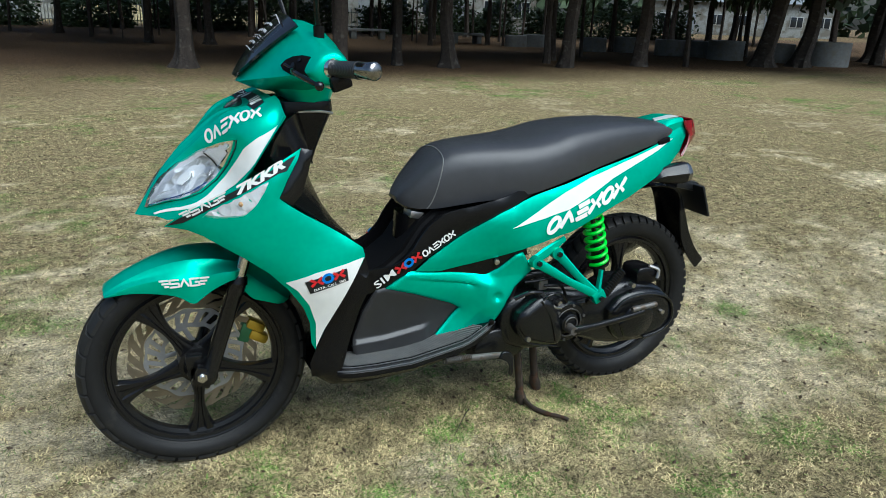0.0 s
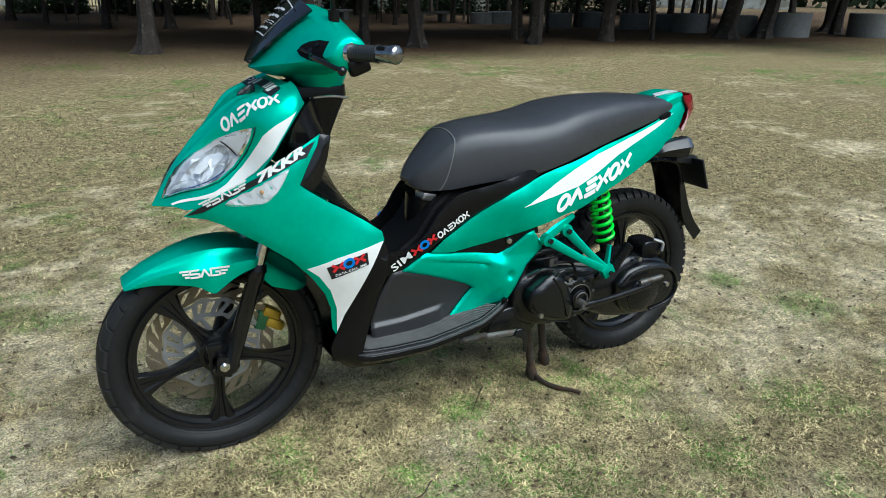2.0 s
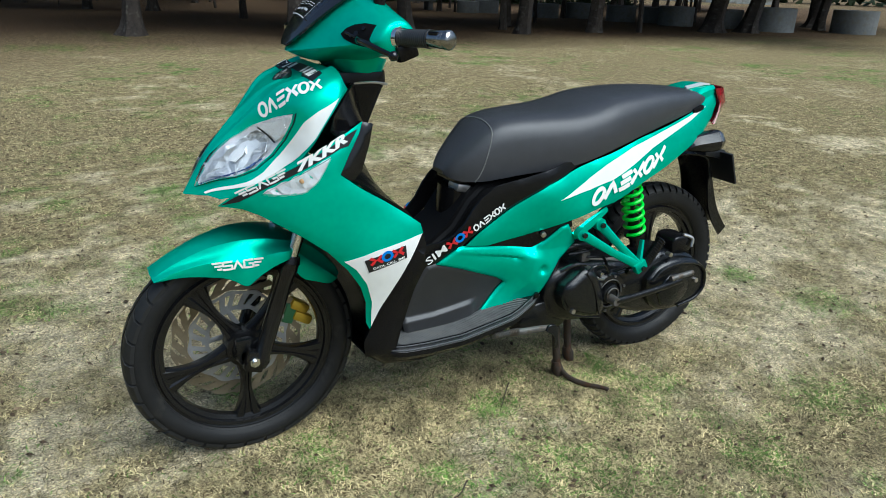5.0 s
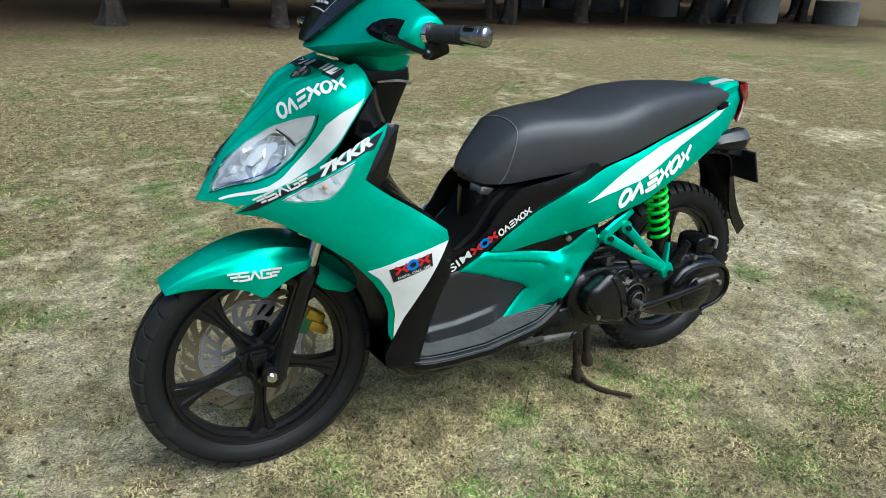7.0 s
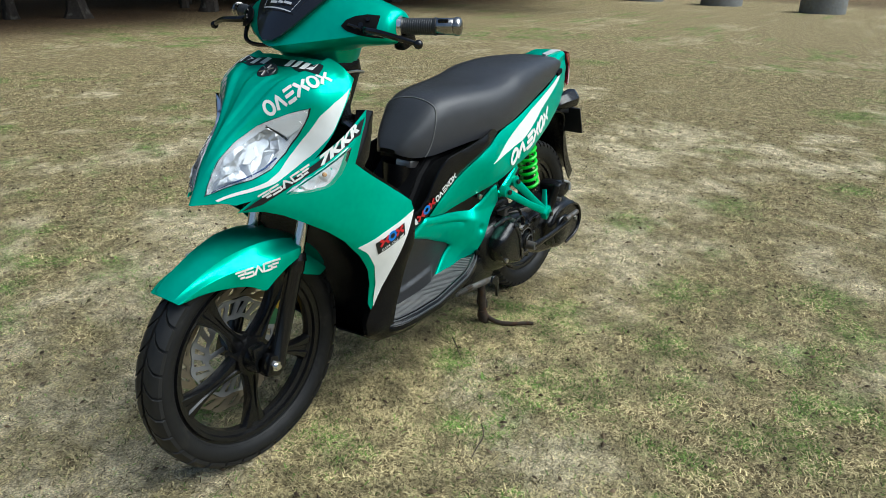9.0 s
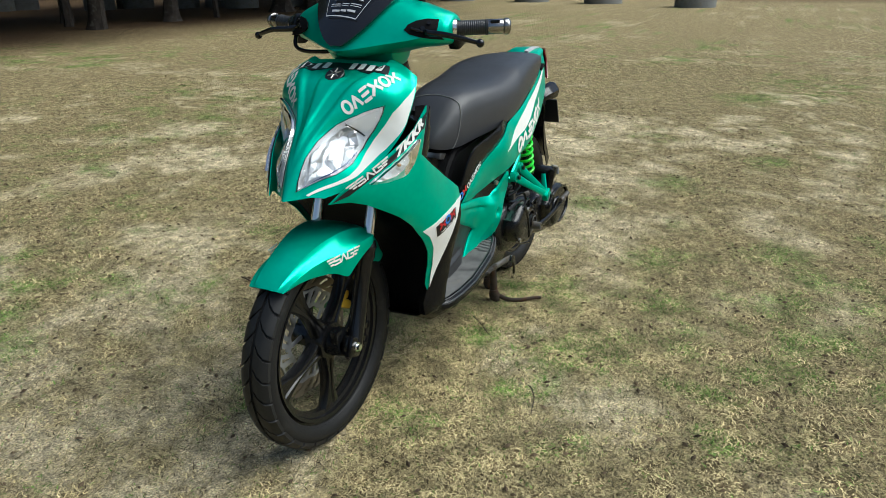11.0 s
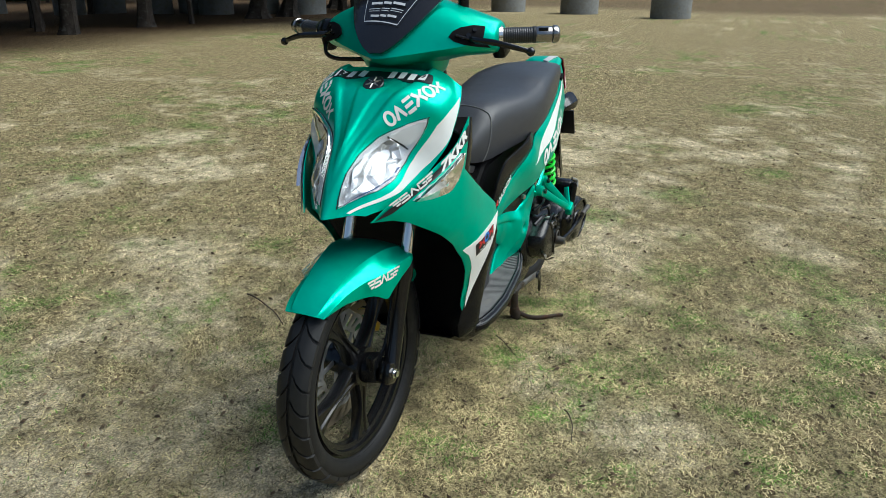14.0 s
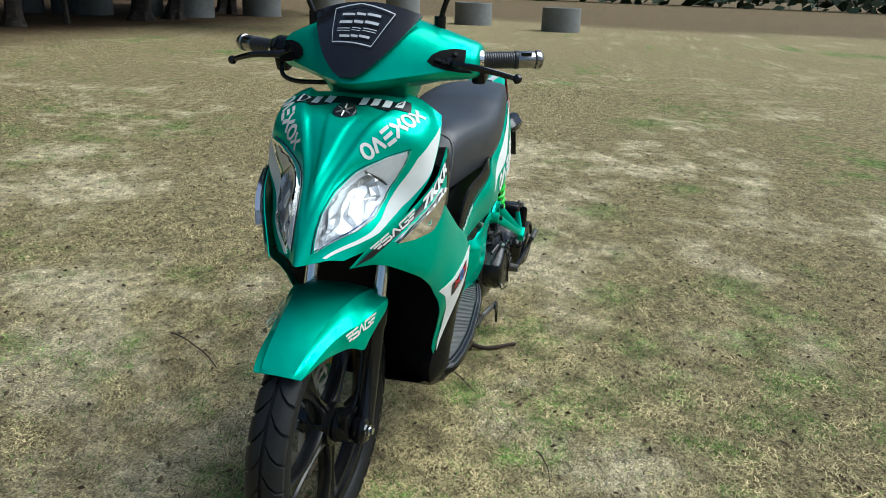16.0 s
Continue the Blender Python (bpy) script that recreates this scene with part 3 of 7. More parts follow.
TREES = [
    # x, y, width of trunk, lean x, lean y, kind
    (-1.28, 28.5, 0.24, 0, 0, 1), (-0.24, 24.9, 0.15, 0, 0, 2), (0.38, 26.8, 0.10, 0, 0, 1), (0.63, 23.4, 0.06, 0, 0, 2), (1.25, 21.7, 0.32, 0, 0, 1), (1.96, 27.0, 0.14, 0, 0, 2),
    (2.96, 32.2, 0.31, 0, 0, 1), (1.31, 12.46, 0.30, -0.04, 0.02, 0), (2.93, 21.1, 0.25, 0, 0, 0), (6.43, 33.1, 0.27, 0, 0, 1), (6.40, 31.2, 0.31, 0, 0, 1), (5.14, 23.4, 0.18, -0.26, 0.14, 2),
    (4.63, 17.9, 0.24, 0, 0, 1), (11.82, 31.0, 0.24, 0, 0, 1), (13.36, 33.3, 0.30, 0, 0, 1), (5.71, 13.23, 0.28, -0.04, 0.02, 1), (11.66, 26.7, 0.13, 0, 0, 2), (10.80, 24.2, 0.13, 0, 0, 2),
    (10.74, 22.8, 0.20, 0, 0, 1), (6.75, 12.75, 0.31, -0.04, 0.02, 0), (13.65, 23.9, 0.25, 0, 0, 1), (14.12, 23.5, 0.19, 0, 0, 2), (10.15, 14.18, 0.22, 0, 0, 1), (9.81, 12.84, 0.44, 0.18, -0.10, 1),
    (13.10, 16.9, 0.22, 0, 0, 2), (16.67, 20.14, 0.24, 0, 0, 1), (12.33, 13.29, 0.47, 0.04, -0.02, 1), (30.35, 32.8, 0.45, 0.02, -0.01, 1), (13.92, 13.31, 0.29, -0.04, 0.02, 2), (32.4, 31.5, 0.50, 0, 0, 1),
    (35.8, 33.0, 0.50, 0.04, -0.02, 1), (16.75, 13.43, 0.50, 0.18, -0.09, 0), (18.06, 13.28, 0.46, 0.18, -0.09, 0), (36.2, 27.3, 0.46, 0, 0, 2), (35.8, 25.9, 0.50, 0, 0, 1), (24.46, 15.54, 0.50, 0.13, -0.07, 0),
    (22.9, 14.3, 0.44, 0.15, -0.08, 1), (4.02, 11.90, 0.37, 0, 0, 1), (11.04, 15.38, 0.35, 0, 0, 1), (27.5, 17.4, 0.46, 0.08, -0.03, 1), (20.9, 17.9, 0.34, 0.03, 0, 2), (-2.4, 16.8, 0.28, 0.02, 0, 1), (-4.4, 19.5, 0.3, 0, 0, 0)]
deep = random.Random(31)
TREES += [(-10 + 1.5 * k + deep.uniform(-0.5, 0.5), deep.uniform(25.5, 34.0), deep.uniform(0.14, 0.32), deep.uniform(-0.05, 0.08), 0.0, k % 3) for k in range(34)]
protos = [build_tree(21, 0.15, 10.5, (0.015, 0.01), 0.95), build_tree(22, 0.15, 9.5, (-0.02, 0.0), 0.35), build_tree(23, 0.15, 9.0, (0.03, -0.015), 0.12)]
used = set()
for n, (x, y, w, lx, ly, kind) in enumerate(TREES):
    s = w / 0.30
    zs = 0.78 + 0.5 * min(1.0, s) * 0.5
    shear = Matrix(((s, 0, lx, x), (0, s, ly, y), (0, 0, zs, 0), (0, 0, 0, 1)))
    turn = pose(0, 0, 0, 0, 0, (n * 67) % 360)
    spread = Matrix.Diagonal((1, 1, 1, 1))
    m = shear @ turn @ spread
    if kind in used:
        copy_thing(protos[kind], m)
    else:
        used.add(kind)
        protos[kind].matrix_basis = m


# ---- concrete rings, benches, fence and houses behind the grove ----
def build_ring(x, y, d, h, tilt):
    t = thing("concrete_ring", "weathered grey concrete well ring standing on the lawn", "concrete ring", "concrete rings", pose(x, y, -0.02, tilt, 0, (x * 50) % 360))
    bm = bmesh.new()
    r, w = d / 2, 0.05 * d + 0.02
    rings = lathe(bm, [(r - w, 0), (r, 0), (r * 1.0, h * 0.5), (r, h - 0.012), (r - 0.012, h), (r - w + 0.012, h), (r - w, h - 0.012)], 40, pose(0, 0, 0, 90), closed=True)
    part("ring", bm, CONCRETE, t)


for x, y, d, h in [(14.40, 23.0, 0.85, 0.44), (15.30, 23.1, 0.92, 0.48), (15.94, 20.2, 0.95, 0.5), (17.42, 20.1, 1.05, 0.55), (17.77, 18.3, 1.0, 0.55), (18.70, 17.6, 0.95, 0.54), (18.33, 16.3, 1.12, 0.62),
                   (19.45, 15.2, 0.95, 0.6), (19.88, 13.85, 1.36, 0.72), (22.60, 12.9, 1.32, 0.72), (25.0, 11.5, 1.3, 0.72), (24.7, 8.4, 1.23, 0.74), (23.96, 5.6, 1.27, 0.74), (22.15, 2.36, 1.18, 0.72)]:
    build_ring(x, y, d, h, 0)


def build_bench(x, y, w, rz):
    t = thing("concrete_bench", "low pale concrete bench of slab on two blocks", "bench", "concrete benches", pose(x, y, 0, 0, 0, rz))
    for sx in (-w * 0.36, w * 0.36):
        bm = bmesh.new()
        box(bm, (sx, 0, 0.16), (0.22, 0.36, 0.32), bevel=0.012)
        part("block", bm, CONCRETE, t)
    bm = bmesh.new()
    box(bm, (0, 0, 0.36), (w, 0.42, 0.09), bevel=0.012)
    part("slab", bm, CONCRETE, t)


build_bench(13.2, 24.9, 1.5, 4)
build_bench(10.0, 27.5, 1.7, -3)


def build_fence(x0, x1, y):
    t = thing("picket_fence", "white metal picket fence with rails beyond the trees", "fence")
    n = int((x1 - x0) / 0.14)
    bm = bmesh.new()
    box(bm, (0, 0, 0.62), (0.035, 0.02, 1.15), bevel=0.004)
    me = mesh_of(bm, "picket", FENCE_PAINT)
    for k in range(min(n, 200)):
        p = new("picket", me)
        p.parent = t
        p.location = (x0 + 0.14 * k, y, 0)
    for z in (0.28, 1.0):
        bm = bmesh.new()
        box(bm, ((x0 + x1) / 2, y + 0.03, z), (x1 - x0, 0.03, 0.05), bevel=0.004)
        part("rail", bm, FENCE_PAINT, t)
    for k in range(int((x1 - x0) / 2.8) + 1):
        bm = bmesh.new()
        box(bm, (x0 + 2.8 * k, y + 0.09, 0.66), (0.09, 0.09, 1.32), bevel=0.008)
        part("post", bm, FENCE_PAINT, t)


build_fence(-12.0, 15.6, 36.0)


def build_house(x, y, w, d, h, rz, openings):
    t = thing("house", "single-storey pale plastered building behind the grove", "building", "buildings behind the grove", pose(x, y, 0, 0, 0, rz))
    bm = bmesh.new()
    box(bm, (0, 0, h / 2), (w, d, h), bevel=0.02)
    part("wall", bm, WALL_PAINT, t)
    bm = bmesh.new()
    rows = [[Vector((sx * (w / 2 + 0.5), sy * (d / 2 + 0.5) if sy else 0, h + (1.3 if sy == 0 else 0.02))) for sx in (-1, 1)] for sy in (-1, 0, 1)]
    grid_skin(bm, rows)
    thicken(bm, 0.08)
    part("roof", bm, ROOF, t)
    for k in range(openings):
        ox = -w / 2 + w * (k + 0.5) / openings
        wnd = bmesh.new()
        if k % 3 == 1:
            box(wnd, (ox, -d / 2 - 0.01, 1.02), (0.95, 0.08, 2.04), bevel=0.01)
            part("door", wnd, ROOF, t)
        else:
            box(wnd, (ox, -d / 2 - 0.01, 1.5), (1.25, 0.1, 1.1), bevel=0.01)
            fr = part("window", wnd, FENCE_PAINT, t)
            for sx in (-0.3, 0.3):
                pn = bmesh.new()
                box(pn, (ox + sx, -d / 2 - 0.062, 1.5), (0.52, 0.02, 0.96), bevel=0.003)
                part("pane", pn, DARK_GLASS, fr)


build_house(20.0, 46.0, 15, 6, 3.0, -6, 7)
build_house(62.0, 58.0, 18, 7, 3.2, -36, 7)
build_house(-8.0, 50.0, 14, 6, 3.0, 3, 6)


def build_thicket():
    """The belt of shrubs and trees that closes the place all round, far off."""
    rng = random.Random(9)
    verts, faces = [], []
    for k in range(22000):
        a = rng.uniform(0, 2 * math.pi)
        x, y = 5 + 105 * math.cos(a) * rng.uniform(0.95, 1.15), 105 * math.sin(a) * rng.uniform(0.95, 1.15)
        top = 9.5 + 3 * noise.noise((math.cos(a) * 9, math.sin(a) * 9, 1.0)) + 2 * noise.noise((math.cos(a) * 31, math.sin(a) * 31, 2.0))
        p = Vector((x, y, top * rng.random() ** 0.8))
        d = Vector((rng.gauss(0, 1), rng.gauss(0, 1), rng.gauss(0, 0.7))).normalized()
        e = d.cross(Vector((rng.gauss(0, 1), rng.gauss(0, 1), rng.gauss(0, 1)))).normalized()
        ln, w = rng.uniform(1.2, 2.4), rng.uniform(0.5, 1.0)
        i = len(verts)
        verts += [p, p + d * ln * 0.5 + e * w, p + d * ln, p + d * ln * 0.5 - e * w]
        faces.append((i, i + 1, i + 2, i + 3))
    me = bpy.data.meshes.new("distant_woods")
    me.from_pydata(verts, [], faces)
    me.materials.append(NEEDLES)
    tagged(new("distant_woods", me), "far belt of dark green trees round the field", "woods", "", "stuff")


build_thicket()


def build_shrubs():
    """Dark undergrowth before the fence."""
    rng = random.Random(19)
    verts, faces = [], []
    for k in range(38000):
        x = rng.uniform(-16, 34)
        top = 1.7 + 1.5 * noise.noise((x * 0.5, 3.0, 1.0)) + 0.8 * noise.noise((x * 1.7, 5.0, 1.0))
        p = Vector((x, 35.2 + rng.gauss(0, 0.5), max(0.1, top) * rng.random() ** 1.3))
        if noise.noise((x * 0.8, 1.0, 7.0)) > 0.22:
            continue
        d = Vector((rng.gauss(0, 1), rng.gauss(0, 1), rng.gauss(0, 0.7))).normalized()
        e = d.cross(Vector((rng.gauss(0, 1), rng.gauss(0, 1), rng.gauss(0, 1)))).normalized()
        ln, w = rng.uniform(0.14, 0.36), rng.uniform(0.03, 0.085)
        i = len(verts)
        verts += [p, p + d * ln * 0.5 + e * w, p + d * ln, p + d * ln * 0.5 - e * w]
        faces.append((i, i + 1, i + 2, i + 3))
    me = bpy.data.meshes.new("undergrowth")
    me.from_pydata(verts, [], faces)
    me.materials.append(NEEDLES)
    tagged(new("undergrowth", me), "dark leafy undergrowth along the fence", "shrubs", "", "stuff")


build_shrubs()


# ---- the scooter: x runs to its tail, y to its right side, z up; front axle over the origin ----
scooter = thing("motor_scooter", "green and white step-through motor scooter standing on its centre stand", "scooter")
AXLE_F, AXLE_R = Vector((0.0, 0.0, 0.266)), Vector((1.277, 0.0, 0.264))


def tyre_mesh(radius, half, bead):
    """A tyre turned round the y axis."""
    bm = bmesh.new()
    prof = [(bead, -half * 0.62), (bead + 0.010, -half * 0.86), (bead + (radius - bead) * 0.45, -half), (radius - 0.016, -half * 0.93), (radius - 0.006, -half * 0.68),
            (radius - 0.001, -half * 0.34), (radius, 0), (radius - 0.001, half * 0.34), (radius - 0.006, half * 0.68), (radius - 0.016, half * 0.93),
            (bead + (radius - bead) * 0.45, half), (bead + 0.010, half * 0.86), (bead, half * 0.62)]
    lathe(bm, prof, 96, closed=True)
    bmesh.ops.recalc_face_normals(bm, faces=bm.faces)
    return bm


def tread_mesh(radius, half, n, fill, lift=0.0034):
    bm = bmesh.new()
    for k in range(n):
        for sgn in (-1, 1):
            rows = []
            for j, (ya, lag) in enumerate([(0.10, 0.0), (0.42, 0.22), (0.74, 0.36), (0.97, 0.40)]):
                rr = radius - (0.0 if ya < 0.5 else 0.004 if ya < 0.8 else 0.013) + lift
                a0 = 2 * math.pi * (k + lag * 1.6 + (0.5 if sgn > 0 else 0)) / n
                a1 = a0 + 2 * math.pi / n * fill
                rows.append([Vector((rr * math.cos(a), sgn * ya * half, rr * math.sin(a))) for a in (a0, (a0 + a1) / 2, a1)])
            vs = grid_skin(bm, rows)
            low = [[bm.verts.new(Vector((v.co.x, v.co.y, v.co.z)) * 1.0 - Vector((v.co.x, 0, v.co.z)).normalized() * 0.008) for v in row] for row in vs]
            nr, nc = len(vs), len(vs[0])
            for i in range(nr - 1):
                for c in (0, nc - 1):
                    bm.faces.new((vs[i][c], vs[i + 1][c], low[i + 1][c], low[i][c]))
            for c in range(nc - 1):
                for i in (0, nr - 1):
                    bm.faces.new((vs[i][c], vs[i][c + 1], low[i][c + 1], low[i][c]))
    bmesh.ops.recalc_face_normals(bm, faces=bm.faces)
    return bm


def rim_mesh(flange, half):
    bm = bmesh.new()
    f = flange
    lathe(bm, [(f, -half), (f + 0.003, -half + 0.004), (f - 0.004, -half + 0.008), (f - 0.010, -half + 0.010), (f - 0.012, -half + 0.004), (f - 0.020, -half + 0.006), (f - 0.022, -half + 0.014),
               (f - 0.032, -half * 0.35), (f - 0.034, 0), (f - 0.032, half * 0.35), (f - 0.022, half - 0.014), (f - 0.020, half - 0.006), (f - 0.012, half - 0.004), (f - 0.010, half - 0.010),
               (f - 0.004, half - 0.008), (f + 0.003, half - 0.004), (f, half), (f - 0.006, half - 0.012), (f - 0.010, 0), (f - 0.006, -half + 0.012)], 80, closed=True)
    bmesh.ops.recalc_face_normals(bm, faces=bm.faces)
    return bm


def spoke_mesh(angle, r0, r1, w0, w1, half):
    """One cast spoke, broad at the rim, with a hollow down its face."""
    bm = bmesh.new()
    d, e = Vector((math.cos(angle), 0, math.sin(angle))), Vector((-math.sin(angle), 0, math.cos(angle)))
    rows = []
    for k in range(9):
        u = k / 8
        r = r0 + (r1 - r0) * u
        w = w0 + (w1 - w0) * (abs(2 * u - 0.9) ** 1.8) * (1.0 if u > 0.45 else 0.8)
        h = half * (1 - 0.25 * u)
        sec = [(-1, 0.4), (-0.8, 0.95), (-0.35, 1.0), (-0.2, 0.72), (0.2, 0.72), (0.35, 1.0), (0.8, 0.95), (1, 0.4), (1, -0.4), (0.8, -0.95), (-0.8, -0.95), (-1, -0.4)]
        rows.append([d * r + e * (w * a) + Vector((0, -h * b, 0)) for a, b in sec])
    grid_skin(bm, rows, True)
    bmesh.ops.recalc_face_normals(bm, faces=bm.faces)
    return bm


def move(bm, m):
    bmesh.ops.transform(bm, matrix=m, verts=bm.verts)
    return bm


def build_wheel(name, centre, radius, half, flange, first, blocks, hub):
    at = Matrix.Translation(centre)
    w = part(name, move(rim_mesh(flange, half * 0.72), at), RIM_BLACK, scooter, "gloss black five-spoke cast wheel")
    part("tyre", move(tyre_mesh(radius, half, flange - 0.004), at), RUBBER, w, "dusty black tyre with slanted tread grooves")
    part("tread", move(tread_mesh(radius, half, blocks, 0.86 if blocks < 40 else 0.70, 0.0038 if blocks < 40 else 0.0034), at), TREAD, w)["kind"] = "stuff"
    for k in range(5):
        part("spoke", move(spoke_mesh(radians(first + 72 * k), 0.034, flange - 0.026, 0.0115, 0.034, 0.017), at), RIM_BLACK, w)
    bm = bmesh.new()
    lathe(bm, [(0.0, -hub), (0.022, -hub), (0.026, -hub + 0.004), (0.028, -0.028), (0.046, -0.024), (0.048, 0), (0.046, 0.024), (0.030, 0.03), (0.028, hub), (0, hub)], 28)
    bmesh.ops.recalc_face_normals(bm, faces=bm.faces)
    part("hub", move(bm, at), RIM_BLACK, w)
    return w


front_wheel = build_wheel("front_wheel", AXLE_F, 0.266, 0.038, 0.216, 53, 32, 0.062)
rear_wheel = build_wheel("rear_wheel", AXLE_R, 0.268, 0.042, 0.212, 20, 54, 0.07)


def build_disc():
    """Petal brake disc with round and long holes, on the right of the front wheel."""
    def ring_plate(radii, wave, holes, material, label, y0):
        bm = bmesh.new()
        n = 288
        rings = []
        for i, rr in enumerate(radii):
            w = wave if i == len(radii) - 1 else wave * 0.6 if i == 0 else 0
            rings.append([((rr + w * math.sin(12 * a)) * math.cos(a), (rr + w * math.sin(12 * a)) * math.sin(a)) for a in [2 * math.pi * (k - 3 * i) / n for k in range(n)]])
        vs = [[[bm.verts.new((x, y, z)) for x, z in ring] for ring in rings] for y in (y0, y0 + 0.004)]
        last = len(radii) - 1
        for j in range(last):
            for k in range(n):
                if any(k % 24 in range(a, a + w) for a, w in holes.get(j, ())):
                    continue
                q = [(j, k), (j, (k + 1) % n), (j + 1, (k + 1) % n), (j + 1, k)]
                bm.faces.new([vs[0][a][b] for a, b in q])
                bm.faces.new([vs[1][a][b] for a, b in reversed(q)])
        for j in (0, last):
            for k in range(n):
                bm.faces.new((vs[0][j][k], vs[0][j][(k + 1) % n], vs[1][j][(k + 1) % n], vs[1][j][k]))
        bmesh.ops.recalc_face_normals(bm, faces=bm.faces)
        return part("brake_disc", move(bm, Matrix.Translation(AXLE_F)), material, front_wheel, label)

    ring_plate((0.122, 0.129, 0.136, 0.144, 0.151, 0.158), 0.003, {1: ((0, 5), (13, 3)), 2: ((0, 5), (13, 3)), 3: ((0, 5), (12, 5)), 4: ((13, 3),)}, DISC_BRONZE, "browned outer brake ring with slots", 0.049)
    ring_plate((0.072, 0.082, 0.096, 0.112, 0.120), 0.003, {1: ((2, 8), (16, 4)), 2: ((2, 8), (15, 5))}, DISC_STEEL, "bright steel inner disc with windows", 0.045)
    for k in range(5):
        a = radians(20 + 72 * k)
        bm = bmesh.new()
        tube(bm, [Vector((0.03 * math.cos(a), 0.047, 0.03 * math.sin(a))), Vector((0.088 * math.cos(a + 0.3), 0.049, 0.088 * math.sin(a + 0.3)))], [0.007, 0.006], 8, True, 0.5)
        part("carrier_arm", move(bm, Matrix.Translation(AXLE_F)), DISC_STEEL, front_wheel)


build_disc()
bm = bmesh.new()
tube(bm, [(0, -0.085, 0.266), (0, -0.099, 0.266)], 0.0125, 6)
tube(bm, [(0, -0.099, 0.266), (0, -0.106, 0.266)], 0.0075, 12)
part("axle_nut", bm, CHROME, front_wheel, "bright axle nut")

# fork legs, brake caliper and speed sensor
for sgn in (-1, 1):
    top = Vector((0.165, sgn * 0.078, 0.69))
    foot = Vector((0.012, sgn * 0.078, 0.245))
    knee = foot.lerp(top, 0.56)
    bm = bmesh.new()
    tube(bm, [foot, foot.lerp(knee, 0.06), foot.lerp(knee, 0.10), foot.lerp(knee, 0.86), foot.lerp(knee, 0.9), knee], [0.017, 0.022, 0.019, 0.019, 0.0225, 0.021], 18)
    box(bm, (0.004, sgn * 0.078, 0.262), (0.044, 0.030, 0.052), pose(0, 0, 0, 0, 19), 0.008)
    leg = part("fork_leg", bm, BLACK_GLOSS, scooter, "black fork slider with chrome upper tube")
    bm = bmesh.new()
    tube(bm, [knee, top], 0.0145, 18)
    part("stanchion", bm, CHROME, leg, "chrome fork tube")
    bm = bmesh.new()
    tube(bm, [knee - (top - foot).normalized() * 0.004, knee + (top - foot).normalized() * 0.012], [0.0235, 0.019], 18)
    part("dust_seal", bm, BLACK, leg)
bm = bmesh.new()
box(bm, (0.154, 0.058, 0.316), (0.050, 0.040, 0.026), pose(0, 0, 0, 0, 30), 0.009)
box(bm, (0.160, 0.058, 0.284), (0.052, 0.040, 0.026), pose(0, 0, 0, 0, 30), 0.009)
box(bm, (0.160, 0.064, 0.300), (0.030, 0.030, 0.030), pose(0, 0, 0, 0, 30), 0.006)
caliper = part("brake_caliper", bm, GOLD, scooter, "gold anodised brake caliper")
bm = bmesh.new()
box(bm, (0.128, 0.060, 0.300), (0.030, 0.034, 0.052), pose(0, 0, 0, 0, 20), 0.007)
part("bracket", bm, OLIVE, caliper, "olive green caliper bracket")
bm = bmesh.new()
tube(bm, smooth_line([(0.10, 0.085, 0.36), (0.12, 0.10, 0.43), (0.13, 0.09, 0.52), (0.15, 0.07, 0.62)]), 0.005, 8)
part("brake_hose", bm, BLACK, scooter)
bm = bmesh.new()
tube(bm, smooth_line([(0.0, -0.052, 0.285), (0.035, -0.058, 0.32), (0.07, -0.055, 0.40), (0.10, -0.06, 0.50)]), 0.0045, 8)
tube(bm, [(0.0, -0.030, 0.266), (0.0, -0.062, 0.266)], [0.036, 0.030], 24)
box(bm, (-0.012, -0.052, 0.292), (0.04, 0.022, 0.035), None, 0.006)
part("speedometer_drive", bm, ENGINE, scooter)


